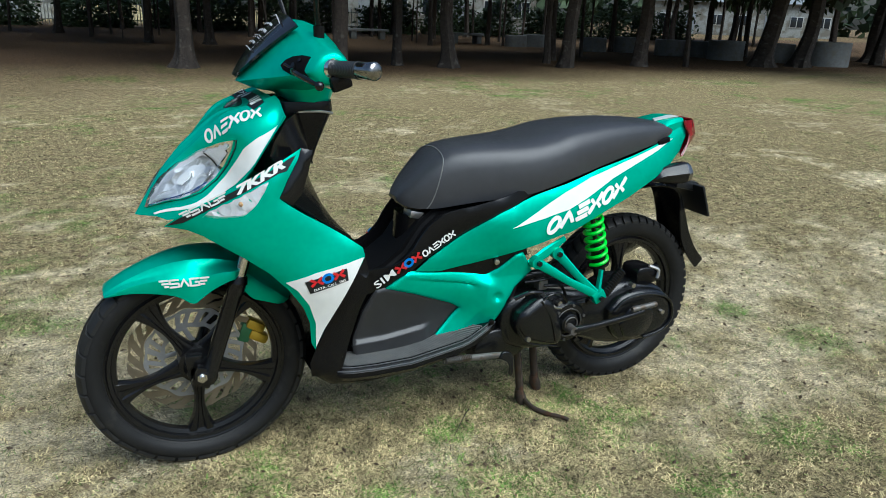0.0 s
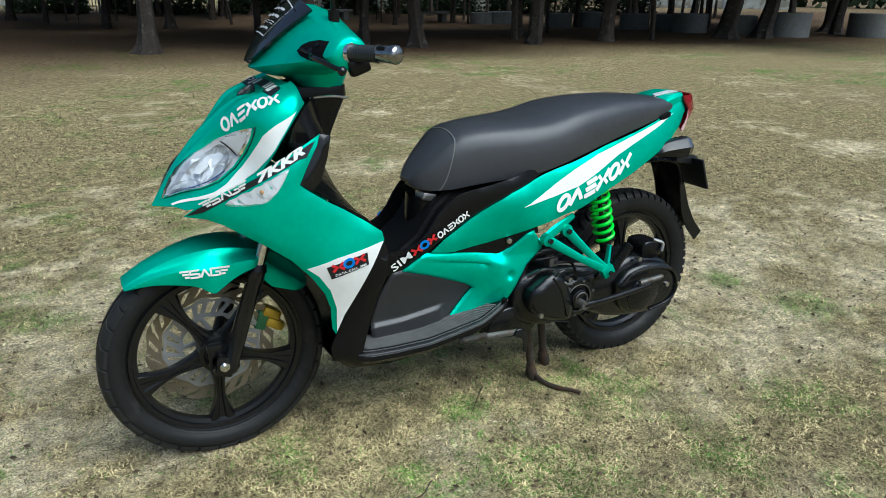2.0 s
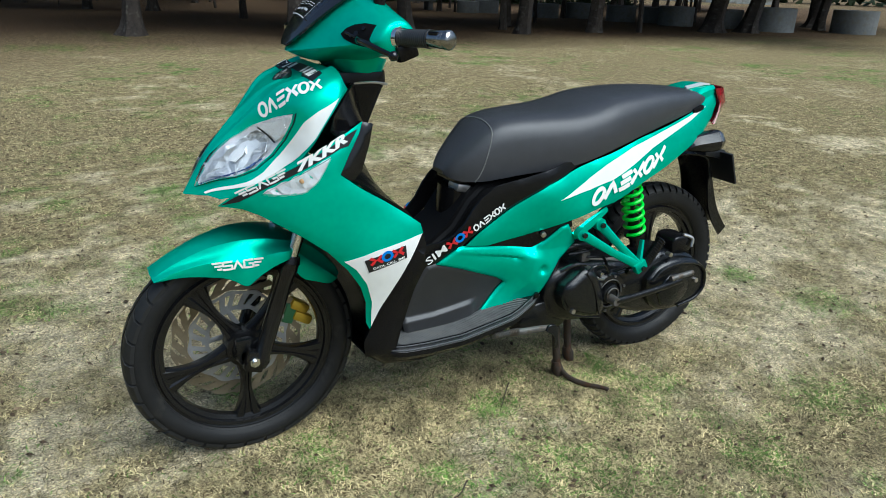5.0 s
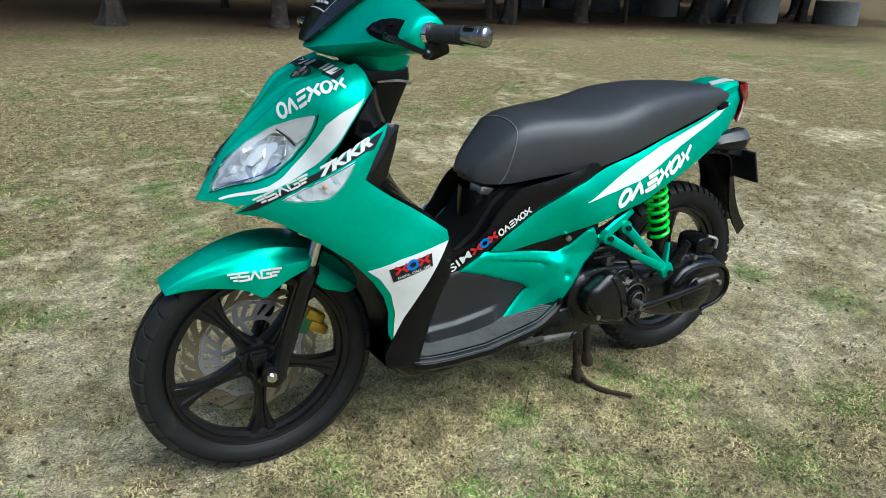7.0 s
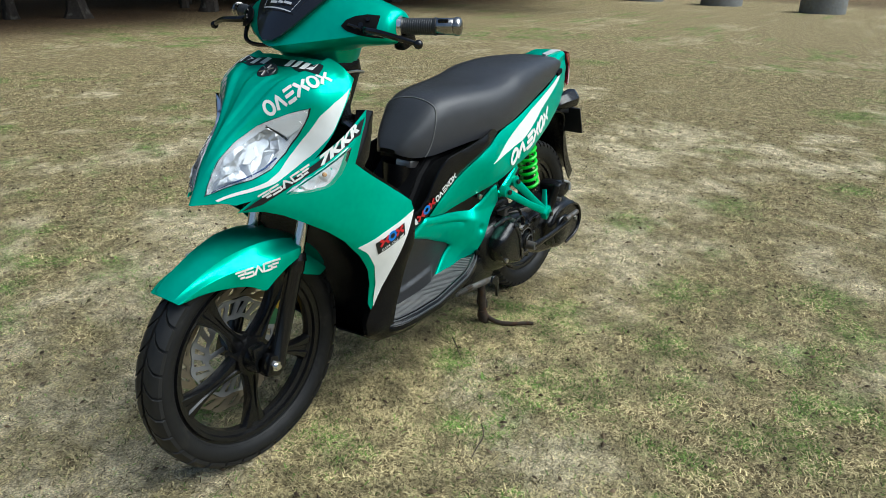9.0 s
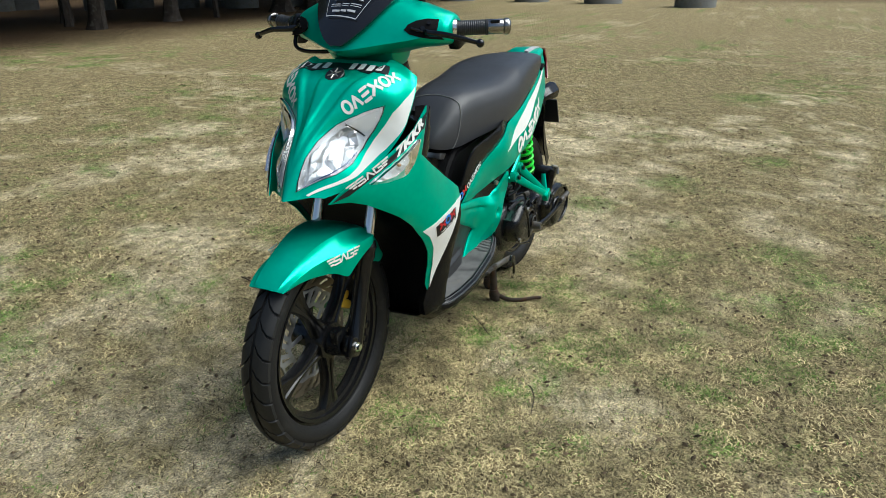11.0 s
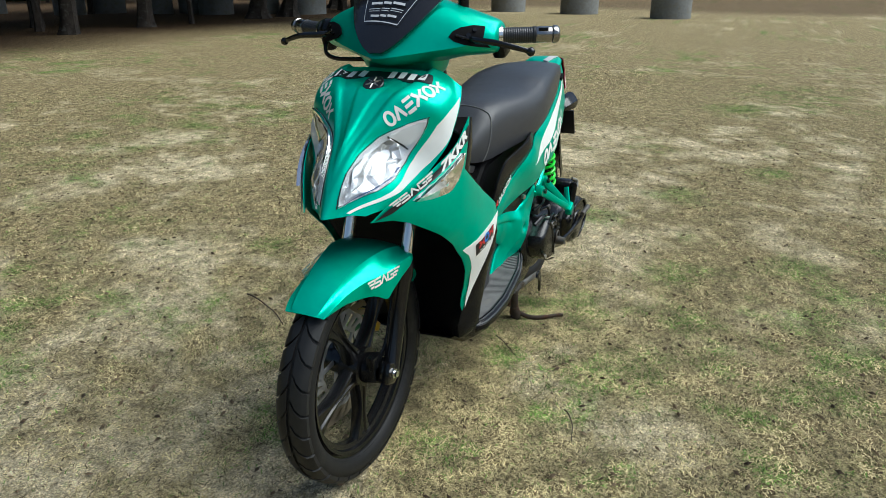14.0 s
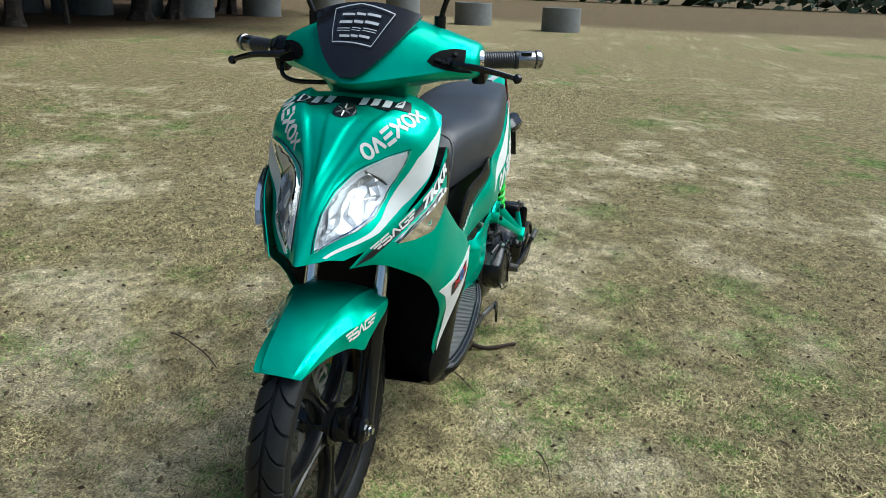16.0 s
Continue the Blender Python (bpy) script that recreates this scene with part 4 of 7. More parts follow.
def build_fender():
    """Front fender: arched over the tyre, with a deep pointed cheek at each side."""
    st = [  # angle, crown radius, half width, cheek radius
        (132, 0.287, 0.045, 0.281), (129, 0.287, 0.050, 0.273), (123, 0.286, 0.056, 0.258), (112, 0.286, 0.064, 0.229), (101, 0.287, 0.076, 0.208), (92, 0.289, 0.088, 0.187),
        (86, 0.290, 0.092, 0.200), (79, 0.292, 0.099, 0.226), (71, 0.293, 0.102, 0.252), (66, 0.293, 0.074, 0.248), (60, 0.293, 0.062, 0.226), (52, 0.291, 0.060, 0.216), (44, 0.288, 0.056, 0.226), (37, 0.285, 0.050, 0.240), (34, 0.282, 0.042, 0.252)]
    n = 4
    rows = []
    vec = [Vector((a, b, c)) for a, b, c, d in st]
    cheek = [Vector((d, 0, 0)) for a, b, c, d in st]
    for p, q in zip(smooth_line(vec, n), smooth_line(cheek, n)):
        a, r, hw, rc = radians(p.x), p.y, p.z, q.x
        row = []
        drop = r - rc
        prof = [(1.0, rc), (1.03, rc + drop * 0.3), (1.0, rc + drop * 0.55), (0.97, rc + drop * 0.58), (0.80, r - min(0.024, drop * 0.36)), (0.70, r - min(0.014, drop * 0.24)), (0.66, r - min(0.005, drop * 0.1)), (0.36, r - 0.001), (0, r + 0.001)]
        for y, rr in [(k * y, rr) for k, half in ((-1, prof), (1, prof[-2::-1])) for y, rr in half]:
            row.append(Vector((rr * math.cos(a), y * hw, 0.266 + rr * math.sin(a))))
        rows.append(row)
    bm = bmesh.new()
    grid_skin(bm, rows)
    bmesh.ops.recalc_face_normals(bm, faces=bm.faces)
    if sum(f.normal.dot(f.calc_center_median() - Vector((0, 0, 0.266))) for f in bm.faces) < 0:
        bmesh.ops.reverse_faces(bm, faces=bm.faces)
    thicken(bm, 0.003)
    return part("front_fender", bm, GREEN, scooter, "glossy green front fender with pointed cheeks")


fender = build_fender()


# ---- body surfaces: the half width of the scooter at a place in its side view ----
def plate_fit(pts):
    p = np.array(pts, float)
    x, n = p[:, :2], len(p)
    d = np.linalg.norm(x[:, None] - x[None], axis=2)
    k = np.where(d > 0, d * d * np.log(d + 1e-12), 0) + 1e-4 * np.eye(n)
    one = np.c_[np.ones(n), x]
    a = np.block([[k, one], [one.T, np.zeros((3, 3))]])
    return x, np.linalg.solve(a, np.r_[p[:, 2], 0, 0, 0])


def plate_at(fit, x, z):
    c, w = fit
    d = np.hypot(c[:, 0] - x, c[:, 1] - z)
    k = np.where(d > 0, d * d * np.log(d + 1e-12), 0)
    return float(k @ w[:-3] + w[-3] + w[-2] * x + w[-1] * z)


BODY = plate_fit([(.598, .276, -.100), (.665, .34, -.097), (.749, .317, -.145), (.76, .383, -.155), (.76, .484, -.142), (.865, .479, -.164), (.933, .493, -.158), (.779, .587, -.168),
                  (.517, .504, -.138), (.44, .48, -.128), (.679, .56, -.145), (.858, .648, -.145), (1.0, .6, -.160), (1.0, .70, -.138), (1.15, .66, -.135), (1.312, .772, -.085), (1.3, .70, -.105),
                  (1.477, .795, -.045), (1.48, .75, -.05), (.45, .30, -.11), (.86, .43, -.165), (.35, .4, -.12), (.6, .42, -.12)])
LEG = plate_fit([(-.055, .643, -.086), (.03, .676, -.140), (.157, .748, -.19), (.189, .513, -.184), (.224, .522, -.2), (.234, .488, -.196), (.319, .541, -.206), (.37, .566, -.202),
                 (.254, .328, -.158), (.303, .626, -.192), (.229, .816, -.182), (.1, .64, -.178), (.33, .42, -.19), (.31, .285, -.185), (.1, .56, -.17)])


def side_place(fit, dent=None):
    def place(x, z):
        y = lambda a, b: plate_at(fit, a, b) + (dent(a, b) if dent else 0.0)
        h = 0.004
        p = Vector((x, y(x, z), z))
        du, dv = Vector((2 * h, y(x + h, z) - y(x - h, z), 0)), Vector((0, y(x, z + h) - y(x, z - h), 2 * h))
        n = du.cross(dv).normalized()
        return p, (n if n.y < 0 else -n)
    return place


COWL = np.array([[(-.108, 0, .652), (-.085, -.022, .652), (-.068, -.043, .655), (-.045, -.066, .650)], [(-.072, 0, .712), (-.035, -.045, .708), (.0, -.085, .695), (.03, -.118, .672)],
                 [(-.034, 0, .771), (.02, -.045, .775), (.057, -.085, .765), (.088, -.146, .722)], [(.018, 0, .822), (.05, -.06, .828), (.085, -.115, .812), (.122, -.172, .772)],
                 [(.077, 0, .873), (.09, -.07, .878), (.11, -.142, .855), (.148, -.178, .812)], [(.142, 0, .897), (.146, -.075, .902), (.158, -.146, .889), (.175, -.178, .852)],
                 [(.186, 0, .921), (.188, -.070, .921), (.198, -.126, .912), (.199, -.172, .886)]])


def spline_at(p, t):
    n = len(p) - 1
    t = min(max(t, 0), n)
    i = min(int(t), n - 1)
    f = t - i
    g = lambda k: 2 * p[0] - p[1] if k < 0 else (2 * p[n] - p[n - 1] if k > n else p[k])
    a, b, c, d = g(i - 1), g(i), g(i + 1), g(i + 2)
    return 0.5 * (2 * b + (c - a) * f + (2 * a - 5 * b + 4 * c - d) * f * f + (3 * b - a - 3 * c + d) * f ** 3)


def cowl_point(s, u):
    row = np.array([spline_at(COWL[:, k], s) for k in range(4)])
    p = Vector(spline_at(np.vstack([row[1] * [1, -1, 1], row]), abs(u) + 1))
    return Vector((p.x, p.y if u >= 0 else -p.y, p.z))


def cowl_ridge(s, u):
    """Two crisp ridges that run from the horns to the nose, with a raised keel between them."""
    u = abs(u)
    soft = lambda v, w: 1 / (1 + math.exp(-max(-40, min(40, v / w))))
    ramp = min(1.0, max(0.0, (s - 0.7) / 1.6))
    edge = 0.10 + 0.275 * max(0.0, s - 0.9)
    out = soft(u - edge, 0.035) * (0.0075 * math.exp(-max(0.0, u - edge) / 0.75)) - 0.0035 * (1 - soft(u - edge, 0.035))
    rim = 0.03 + 0.17 * max(0.0, s - 2.2)
    keel = 0.0042 * soft(rim - u, 0.025) * min(1.0, max(0.0, (s - 2.0) / 0.7)) * soft(4.55 - s, 0.06)
    return ramp * (out + keel)


def cowl_place(side=1, plain=False):
    def place(s, u):
        h = 0.03
        p = cowl_point(s, u)
        n = (cowl_point(s + h, u) - cowl_point(s - h, u)).cross(cowl_point(s, u + h) - cowl_point(s, u - h)).normalized()
        if n.dot(p - Vector((0.16, 0, 0.76))) < 0:
            n = -n
        p = p + n * cowl_ridge(s, u)
        if side < 0:
            p, n = Vector((p.x, -p.y, p.z)), Vector((n.x, -n.y, n.z))
        return p, n
    return place


def stroke(bm, pts, width, place, lift=0.0016):
    """A flat painted stroke along pts, laid on a surface."""
    pts = [Vector(p) for p in pts]
    fine = []
    for a, b in zip(pts, pts[1:]):
        k = max(1, int((b - a).length / (width * 0.8)))
        fine += [a.lerp(b, i / k) for i in range(k)]
    fine.append(pts[-1])
    prev = None
    for i, p in enumerate(fine):
        d = fine[min(i + 1, len(fine) - 1)] - fine[max(i - 1, 0)]
        n = Vector((-d.y, d.x)).normalized() * width * 0.5
        pair = []
        for q in (p + n, p - n):
            c, m = place(q.x, q.y)
            pair.append(bm.verts.new(c + m * lift))
        if prev:
            bm.faces.new((prev[0], prev[1], pair[1], pair[0]))
        prev = pair


def face_out(bm, place_normal):
    for f in list(bm.faces):
        f.normal_update()
        if f.normal.dot(place_normal) < 0:
            f.normal_flip()


def laid(place, first, last):
    """A flat sheet in metres, laid on a surface with its lower edge from first to last."""
    p0, n0 = place(*first)
    p1, n1 = place(*last)
    mid = ((first[0] + last[0]) / 2, (first[1] + last[1]) / 2)
    nm = place(*mid)[1]
    run = (p1 - p0).length
    e1 = (p1 - p0).normalized()
    e2 = nm.cross(e1).normalized()
    if e2.z < 0:
        e2 = -e2

    def at(a, b):
        k = a / run
        s, u = first[0] + (last[0] - first[0]) * k, first[1] + (last[1] - first[1]) * k
        want = p0 + e1 * a + e2 * b
        for _ in range(4):
            h = 0.02
            p = place(s, u)[0]
            ds, du = (place(s + h, u)[0] - p) / h, (place(s, u + h)[0] - p) / h
            w = want - p
            m = np.array([[ds.dot(ds), ds.dot(du)], [ds.dot(du), du.dot(du)]])
            d = np.linalg.solve(m + 1e-9 * np.eye(2), np.array([w.dot(ds), w.dot(du)]))
            s, u = s + float(d[0]), u + float(d[1])
        return place(s, u)
    return at, run


def glyph_row(bm, kinds, start, end, height, place, width, slant=0.0, gap=0.14, lift=0.0016, marks=None):
    """A row of plain marks: r ring, c chevron, b three bars, d lozenge, i bar, w wing of bars, z zigzag."""
    start, end = Vector(start), Vector(end)
    n = len(kinds)
    along = (end - start) / n
    up = Vector((-along.y, along.x)).normalized() * height
    if isinstance(slant, tuple):
        up = Vector(slant)
    for i, k in enumerate(kinds):
        o = start + along * (i + gap / 2)
        cell = lambda a, b: o + along * (a * (1 - gap)) + up * b
        if marks is not None:
            bm = bmesh.new()
            marks.append(bm)
        if k == "r":
            stroke(bm, [cell(0.5 + 0.42 * math.cos(t), 0.5 + 0.44 * math.sin(t)) for t in [2 * math.pi * j / 18 for j in range(19)]], width, place, lift)
        elif k == "c":
            stroke(bm, [cell(0.05, 0.05), cell(0.45, 0.92), cell(0.95, 0.05)], width, place, lift)
        elif k == "b":
            for b in (0.1, 0.5, 0.9):
                stroke(bm, [cell(0.08, b), cell(0.95, b)], width, place, lift)
        elif k == "d":
            stroke(bm, [cell(0.0, 0.05), cell(0.40, 0.5), cell(0.0, 0.95)], width, place, lift)
            stroke(bm, [cell(1.0, 0.05), cell(0.60, 0.5), cell(1.0, 0.95)], width, place, lift)
        elif k == "s":
            stroke(bm, [cell(1.0, 0.9), cell(0.05, 0.9), cell(0.05, 0.5), cell(0.95, 0.5), cell(0.95, 0.1), cell(0.0, 0.1)], width, place, lift)
        elif k == "g":
            stroke(bm, [cell(1.0, 0.9), cell(0.05, 0.9), cell(0.05, 0.1), cell(0.95, 0.1), cell(0.95, 0.5), cell(0.5, 0.5)], width, place, lift)
        elif k == "i":
            stroke(bm, [cell(0.3, 0.05), cell(0.7, 0.95)], width * 1.3, place, lift)
        elif k == "n":
            stroke(bm, [cell(0.1, 0.05), cell(0.1, 0.92), cell(0.85, 0.92), cell(0.85, 0.05)], width, place, lift)
        elif k == "w":
            for b, a in ((0.9, 0.0), (0.55, 0.25), (0.2, 0.5)):
                stroke(bm, [cell(a, b), cell(1.0, b)], width, place, lift)
        elif k == "v":
            for b, a in ((0.9, 1.0), (0.55, 0.75), (0.2, 0.5)):
                stroke(bm, [cell(0.0, b), cell(a, b)], width, place, lift)
        elif k == "z":
            stroke(bm, [cell(1.0, 0.85), cell(0.0, 0.85)], width, place, lift)
            stroke(bm, [cell(0.9, 0.15), cell(0.0, 0.15)], width, place, lift)


def mark_row(material, parent, kinds, *args, **more):
    """A row of plain marks, each a part of its own."""
    marks = []
    glyph_row(None, kinds, *args, marks=marks, **more)
    for b in marks:
        part("printed_mark", b, material, parent)


def letters(bm, text, start, along, height, place, lift=0.0018, bold=0.022, slant=0.0):
    """Words in the built-in font, laid on a surface."""
    cu = bpy.data.curves.new("words", "FONT")
    cu.body = text
    cu.size = 1.0
    cu.resolution_u = 2
    cu.offset = bold
    cu.shear = slant
    ob = bpy.data.objects.new("words", cu)
    me = bpy.data.meshes.new_from_object(ob)
    along = Vector(along)
    up = Vector((-along.y, along.x)).normalized() * height
    wide = max(v.co.x for v in me.vertices)
    start = Vector(start)
    vs = []
    for v in me.vertices:
        q = start + along * (v.co.x / wide) + up * (v.co.y / 0.72)
        p, n = place(q.x, q.y)
        vs.append(bm.verts.new(p + n * lift))
    me.calc_loop_triangles()
    for f in me.loop_triangles:
        bm.faces.new([vs[i] for i in f.vertices])
    bpy.data.objects.remove(ob)
    bpy.data.meshes.remove(me)
    bpy.data.curves.remove(cu)


def pair(name, make, material, parent, label=""):
    """A part on the left side and its mirror image on the right."""
    bm = bmesh.new()
    make(bm)
    other = mirrored(bm)
    return part(name, bm, material, parent, label), part(name, other, material, parent, label)


# ---- leg shield ----
leg_at = side_place(LEG)
LEG_EDGE = [(-0.056, 0.640), (-0.031, 0.662), (0.048, 0.714), (0.102, 0.746), (0.160, 0.777), (0.204, 0.803), (0.230, 0.818), (0.222, 0.795), (0.196, 0.751), (0.176, 0.712), (0.200, 0.694), (0.232, 0.672), (0.278, 0.644),
            (0.326, 0.612), (0.364, 0.584), (0.369, 0.563), (0.330, 0.489), (0.277, 0.379), (0.256, 0.323), (0.248, 0.340), (0.243, 0.397), (0.226, 0.442), (0.194, 0.490), (0.151, 0.537), (0.101, 0.575), (0.057, 0.602), (0.020, 0.624), (-0.012, 0.636)]
shields = pair("leg_shield", lambda bm: shell(bm, LEG_EDGE, leg_at, 0.018, 0.0, 0.006, 0.004), GREEN, scooter, "glossy green leg shield panel")
WHITE_LEG = [(0.186, 0.514), (0.250, 0.537), (0.321, 0.551), (0.365, 0.562), (0.328, 0.489), (0.276, 0.381), (0.259, 0.332), (0.256, 0.399), (0.238, 0.453), (0.211, 0.494)]
TRIM_LEG = [(0.371, 0.561), (0.378, 0.536), (0.376, 0.470), (0.356, 0.422), (0.333, 0.342), (0.316, 0.304), (0.310, 0.272), (0.283, 0.250), (0.245, 0.250), (0.243, 0.285), (0.257, 0.319), (0.279, 0.379), (0.332, 0.489)]
pair("leg_trim", lambda bm: shell(bm, TRIM_LEG, leg_at, 0.018, -0.002, 0.03, 0.006), BLACK, scooter, "black plastic trim along the leg shield")
HORN = [(0.230, 0.818), (0.256, 0.812), (0.246, 0.768), (0.228, 0.716), (0.206, 0.694), (0.190, 0.702), (0.178, 0.712), (0.196, 0.751), (0.222, 0.795)]
pair("horn_trim", lambda bm: shell(bm, HORN, leg_at, 0.012, -0.006, 0.030, 0.004), BLACK_GLOSS, scooter, "gloss black inner edge of the leg shield horn")
STRIP = [(-0.050, 0.643), (-0.026, 0.661), (0.048, 0.708), (0.101, 0.739), (0.159, 0.772), (0.201, 0.797), (0.217, 0.804), (0.195, 0.771), (0.176, 0.766), (0.123, 0.737), (0.047, 0.694), (-0.016, 0.653)]
INDICATOR = [(0.026, 0.673), (0.062, 0.697), (0.117, 0.729), (0.156, 0.751), (0.145, 0.729), (0.130, 0.703), (0.109, 0.682), (0.097, 0.677), (0.061, 0.672)]
for k, (sgn, sh) in enumerate(zip((-1, 1), shields)):
    def placed(base, s=sgn):
        def place(x, z):
            p, n = base(x, z)
            return (p, n) if s < 0 else (Vector((p.x, -p.y, p.z)), Vector((n.x, -n.y, n.z)))
        return place
    at = placed(leg_at)
    bm = bmesh.new()
    shell(bm, WHITE_LEG, at, 0.018, 0.0012, 0.001)
    part("white_sticker", bm, WHITE, sh, "white sticker on the leg shield")
    bm = bmesh.new()
    shell(bm, STRIP, at, 0.016, 0.0012, 0.001)
    band = part("black_sticker", bm, STICKER_BLACK, sh, "black sticker strip with white marks")
    mark_row(WHITE, sh, "wscgv", (-0.016, 0.659), (0.078, 0.716), 0.016, at, 0.0040, 0, 0.08, 0.0022)
    bm = bmesh.new()
    letters(bm, "7KKR", (0.090, 0.721) if sgn < 0 else (0.194, 0.782), (0.104, 0.061) if sgn < 0 else (-0.104, -0.061), 0.017 if sgn < 0 else -0.017, at, 0.0024, 0.05, 0.35 if sgn < 0 else 0.0)
    part("lettering", bm, WHITE, sh, "white lettering on the black strip")
    # turn signal set into the panel
    bm = bmesh.new()
    shell(bm, INDICATOR, at, 0.012, 0.002, 0.004)
    for v in bm.verts:
        v.co += Vector((noise.noise(v.co * 120), noise.noise(v.co * 90), noise.noise(v.co * 140))) * 0.004
    part("indicator_reflector", bm, LINING, sh, "silver reflector of the front turn signal", False)
    bm = bmesh.new()
    c, n = at(0.098, 0.702)
    bmesh.ops.create_uvsphere(bm, u_segments=12, v_segments=8, radius=0.005, matrix=Matrix.Translation(c + n * 0.003))
    part("bulb", bm, AMBER, sh)
    bm = bmesh.new()
    shell(bm, INDICATOR, at, 0.010, 0.016, 0.0025, 0.012)
    part("indicator_lens", bm, LENS, sh, "clear turn signal lens").visible_shadow = False
    # printed badge
    bm = bmesh.new()
    shell(bm, [(0.226, 0.517), (0.322, 0.541), (0.326, 0.511), (0.238, 0.486)], at, 0.02, 0.0026, 0.001)
    part("badge", bm, STICKER_BLACK, sh, "black badge with red and blue marks")
    mark_row(RED, sh, "d", (0.240, 0.504), (0.268, 0.510), 0.019, at, 0.0068, 0, 0.05, 0.0036)
    mark_row(RED, sh, "d", (0.292, 0.516), (0.318, 0.522), 0.019, at, 0.0068, 0, 0.05, 0.0036)
    mark_row(BLUE, sh, "r", (0.266, 0.509), (0.293, 0.516), 0.021, at, 0.0065, 0, 0.05, 0.0036)
    bm = bmesh.new()
    letters(bm, "DATA. CALL. SMS", (0.246, 0.493) if sgn < 0 else (0.322, 0.514), (0.074, 0.018) if sgn < 0 else (-0.074, -0.018), 0.006 if sgn < 0 else -0.006, at, 0.0036)
    part("lettering", bm, WHITE, sh)

# black inner shield behind the knees and dark wheel well in front
EDGE_R = [(0.80, 0.228), (0.75, 0.200), (0.71, 0.185), (0.66, 0.255), (0.61, 0.330), (0.566, 0.368), (0.50, 0.362), (0.42, 0.352), (0.34, 0.330), (0.27, 0.312)]
rows = []
for z, x in EDGE_R:
    hw = -plate_at(LEG, x, z) - 0.012
    mid = {0.80: 0.262, 0.75: 0.272, 0.71: 0.284, 0.66: 0.304, 0.61: 0.332, 0.566: 0.366}.get(z, 0.37)
    rows.append([Vector((x + (mid - x) * math.sin(math.pi * 0.5 * (1 - abs(k) / 6)) ** 1.0, hw * k / 6, z)) for k in range(-6, 7)])
bm = bmesh.new()
grid_skin(bm, rows)
bmesh.ops.recalc_face_normals(bm, faces=bm.faces)
thicken(bm, 0.006)
part("inner_shield", bm, BLACK, scooter, "matt black inner leg shield")
rows = []
for x, z, hw in [(0.03, 0.628, 0.12), (0.10, 0.60, 0.155), (0.17, 0.545, 0.168), (0.225, 0.48, 0.172), (0.255, 0.41, 0.168), (0.268, 0.34, 0.155), (0.272, 0.25, 0.14), (0.285, 0.222, 0.13)]:
    rows.append([Vector((x + 0.03 * math.cos(math.pi * 0.5 * k / 6), hw * k / 6, z + (0.025 if z > 0.5 else 0.0) * math.cos(math.pi * 0.5 * k / 6))) for k in range(-6, 7)])
bm = bmesh.new()
grid_skin(bm, rows)
bmesh.ops.recalc_face_normals(bm, faces=bm.faces)
thicken(bm, 0.004)
part("wheel_well", bm, BLACK, scooter, "dark inner wheel well behind the front wheel")

# ---- nose cowl with headlights ----
rows = []
for i in range(61):
    s = 6 * i / 60
    rows.append([cowl_place(1)(s, u)[0] for u in [3 * k / 46 for k in range(-46, 47)]])
bm = bmesh.new()
grid_skin(bm, rows)
bmesh.ops.recalc_face_normals(bm, faces=bm.faces)
if sum(f.normal.dot(f.calc_center_median() - Vector((0.16, 0, 0.76))) for f in bm.faces) < 0:
    bmesh.ops.reverse_faces(bm, faces=bm.faces)
thicken(bm, 0.005)
cowl = part("nose_cowl", bm, GREEN, scooter, "glossy green nose cowl with twin headlights")
HEADLIGHT = [(0.28, 0.62), (0.60, 0.48), (0.95, 0.42), (1.35, 0.44), (1.85, 0.64), (2.4, 1.05), (2.9, 1.6), (3.62, 2.14), (3.3, 2.24), (2.5, 2.36), (1.85, 2.38), (1.35, 2.20), (0.95, 1.80), (0.45, 1.0)]
WHITE_NOSE = [(0.12, 1.42), (0.7, 2.05), (1.05, 2.30), (1.4, 2.44), (2.0, 2.50), (2.7, 2.48), (3.5, 2.46), (4.3, 2.60), (5.35, 2.93), (4.7, 2.96), (4.1, 2.97), (3.4, 2.98), (3.0, 2.96), (2.2, 2.88), (1.7, 2.78), (1.1, 2.58), (0.55, 2.22), (0.06, 1.78)]
shrink = lambda pts, k: [((p[0] - sum(q[0] for q in pts) / len(pts)) * k + sum(q[0] for q in pts) / len(pts), (p[1] - sum(q[1] for q in pts) / len(pts)) * k + sum(q[1] for q in pts) / len(pts)) for p in pts]
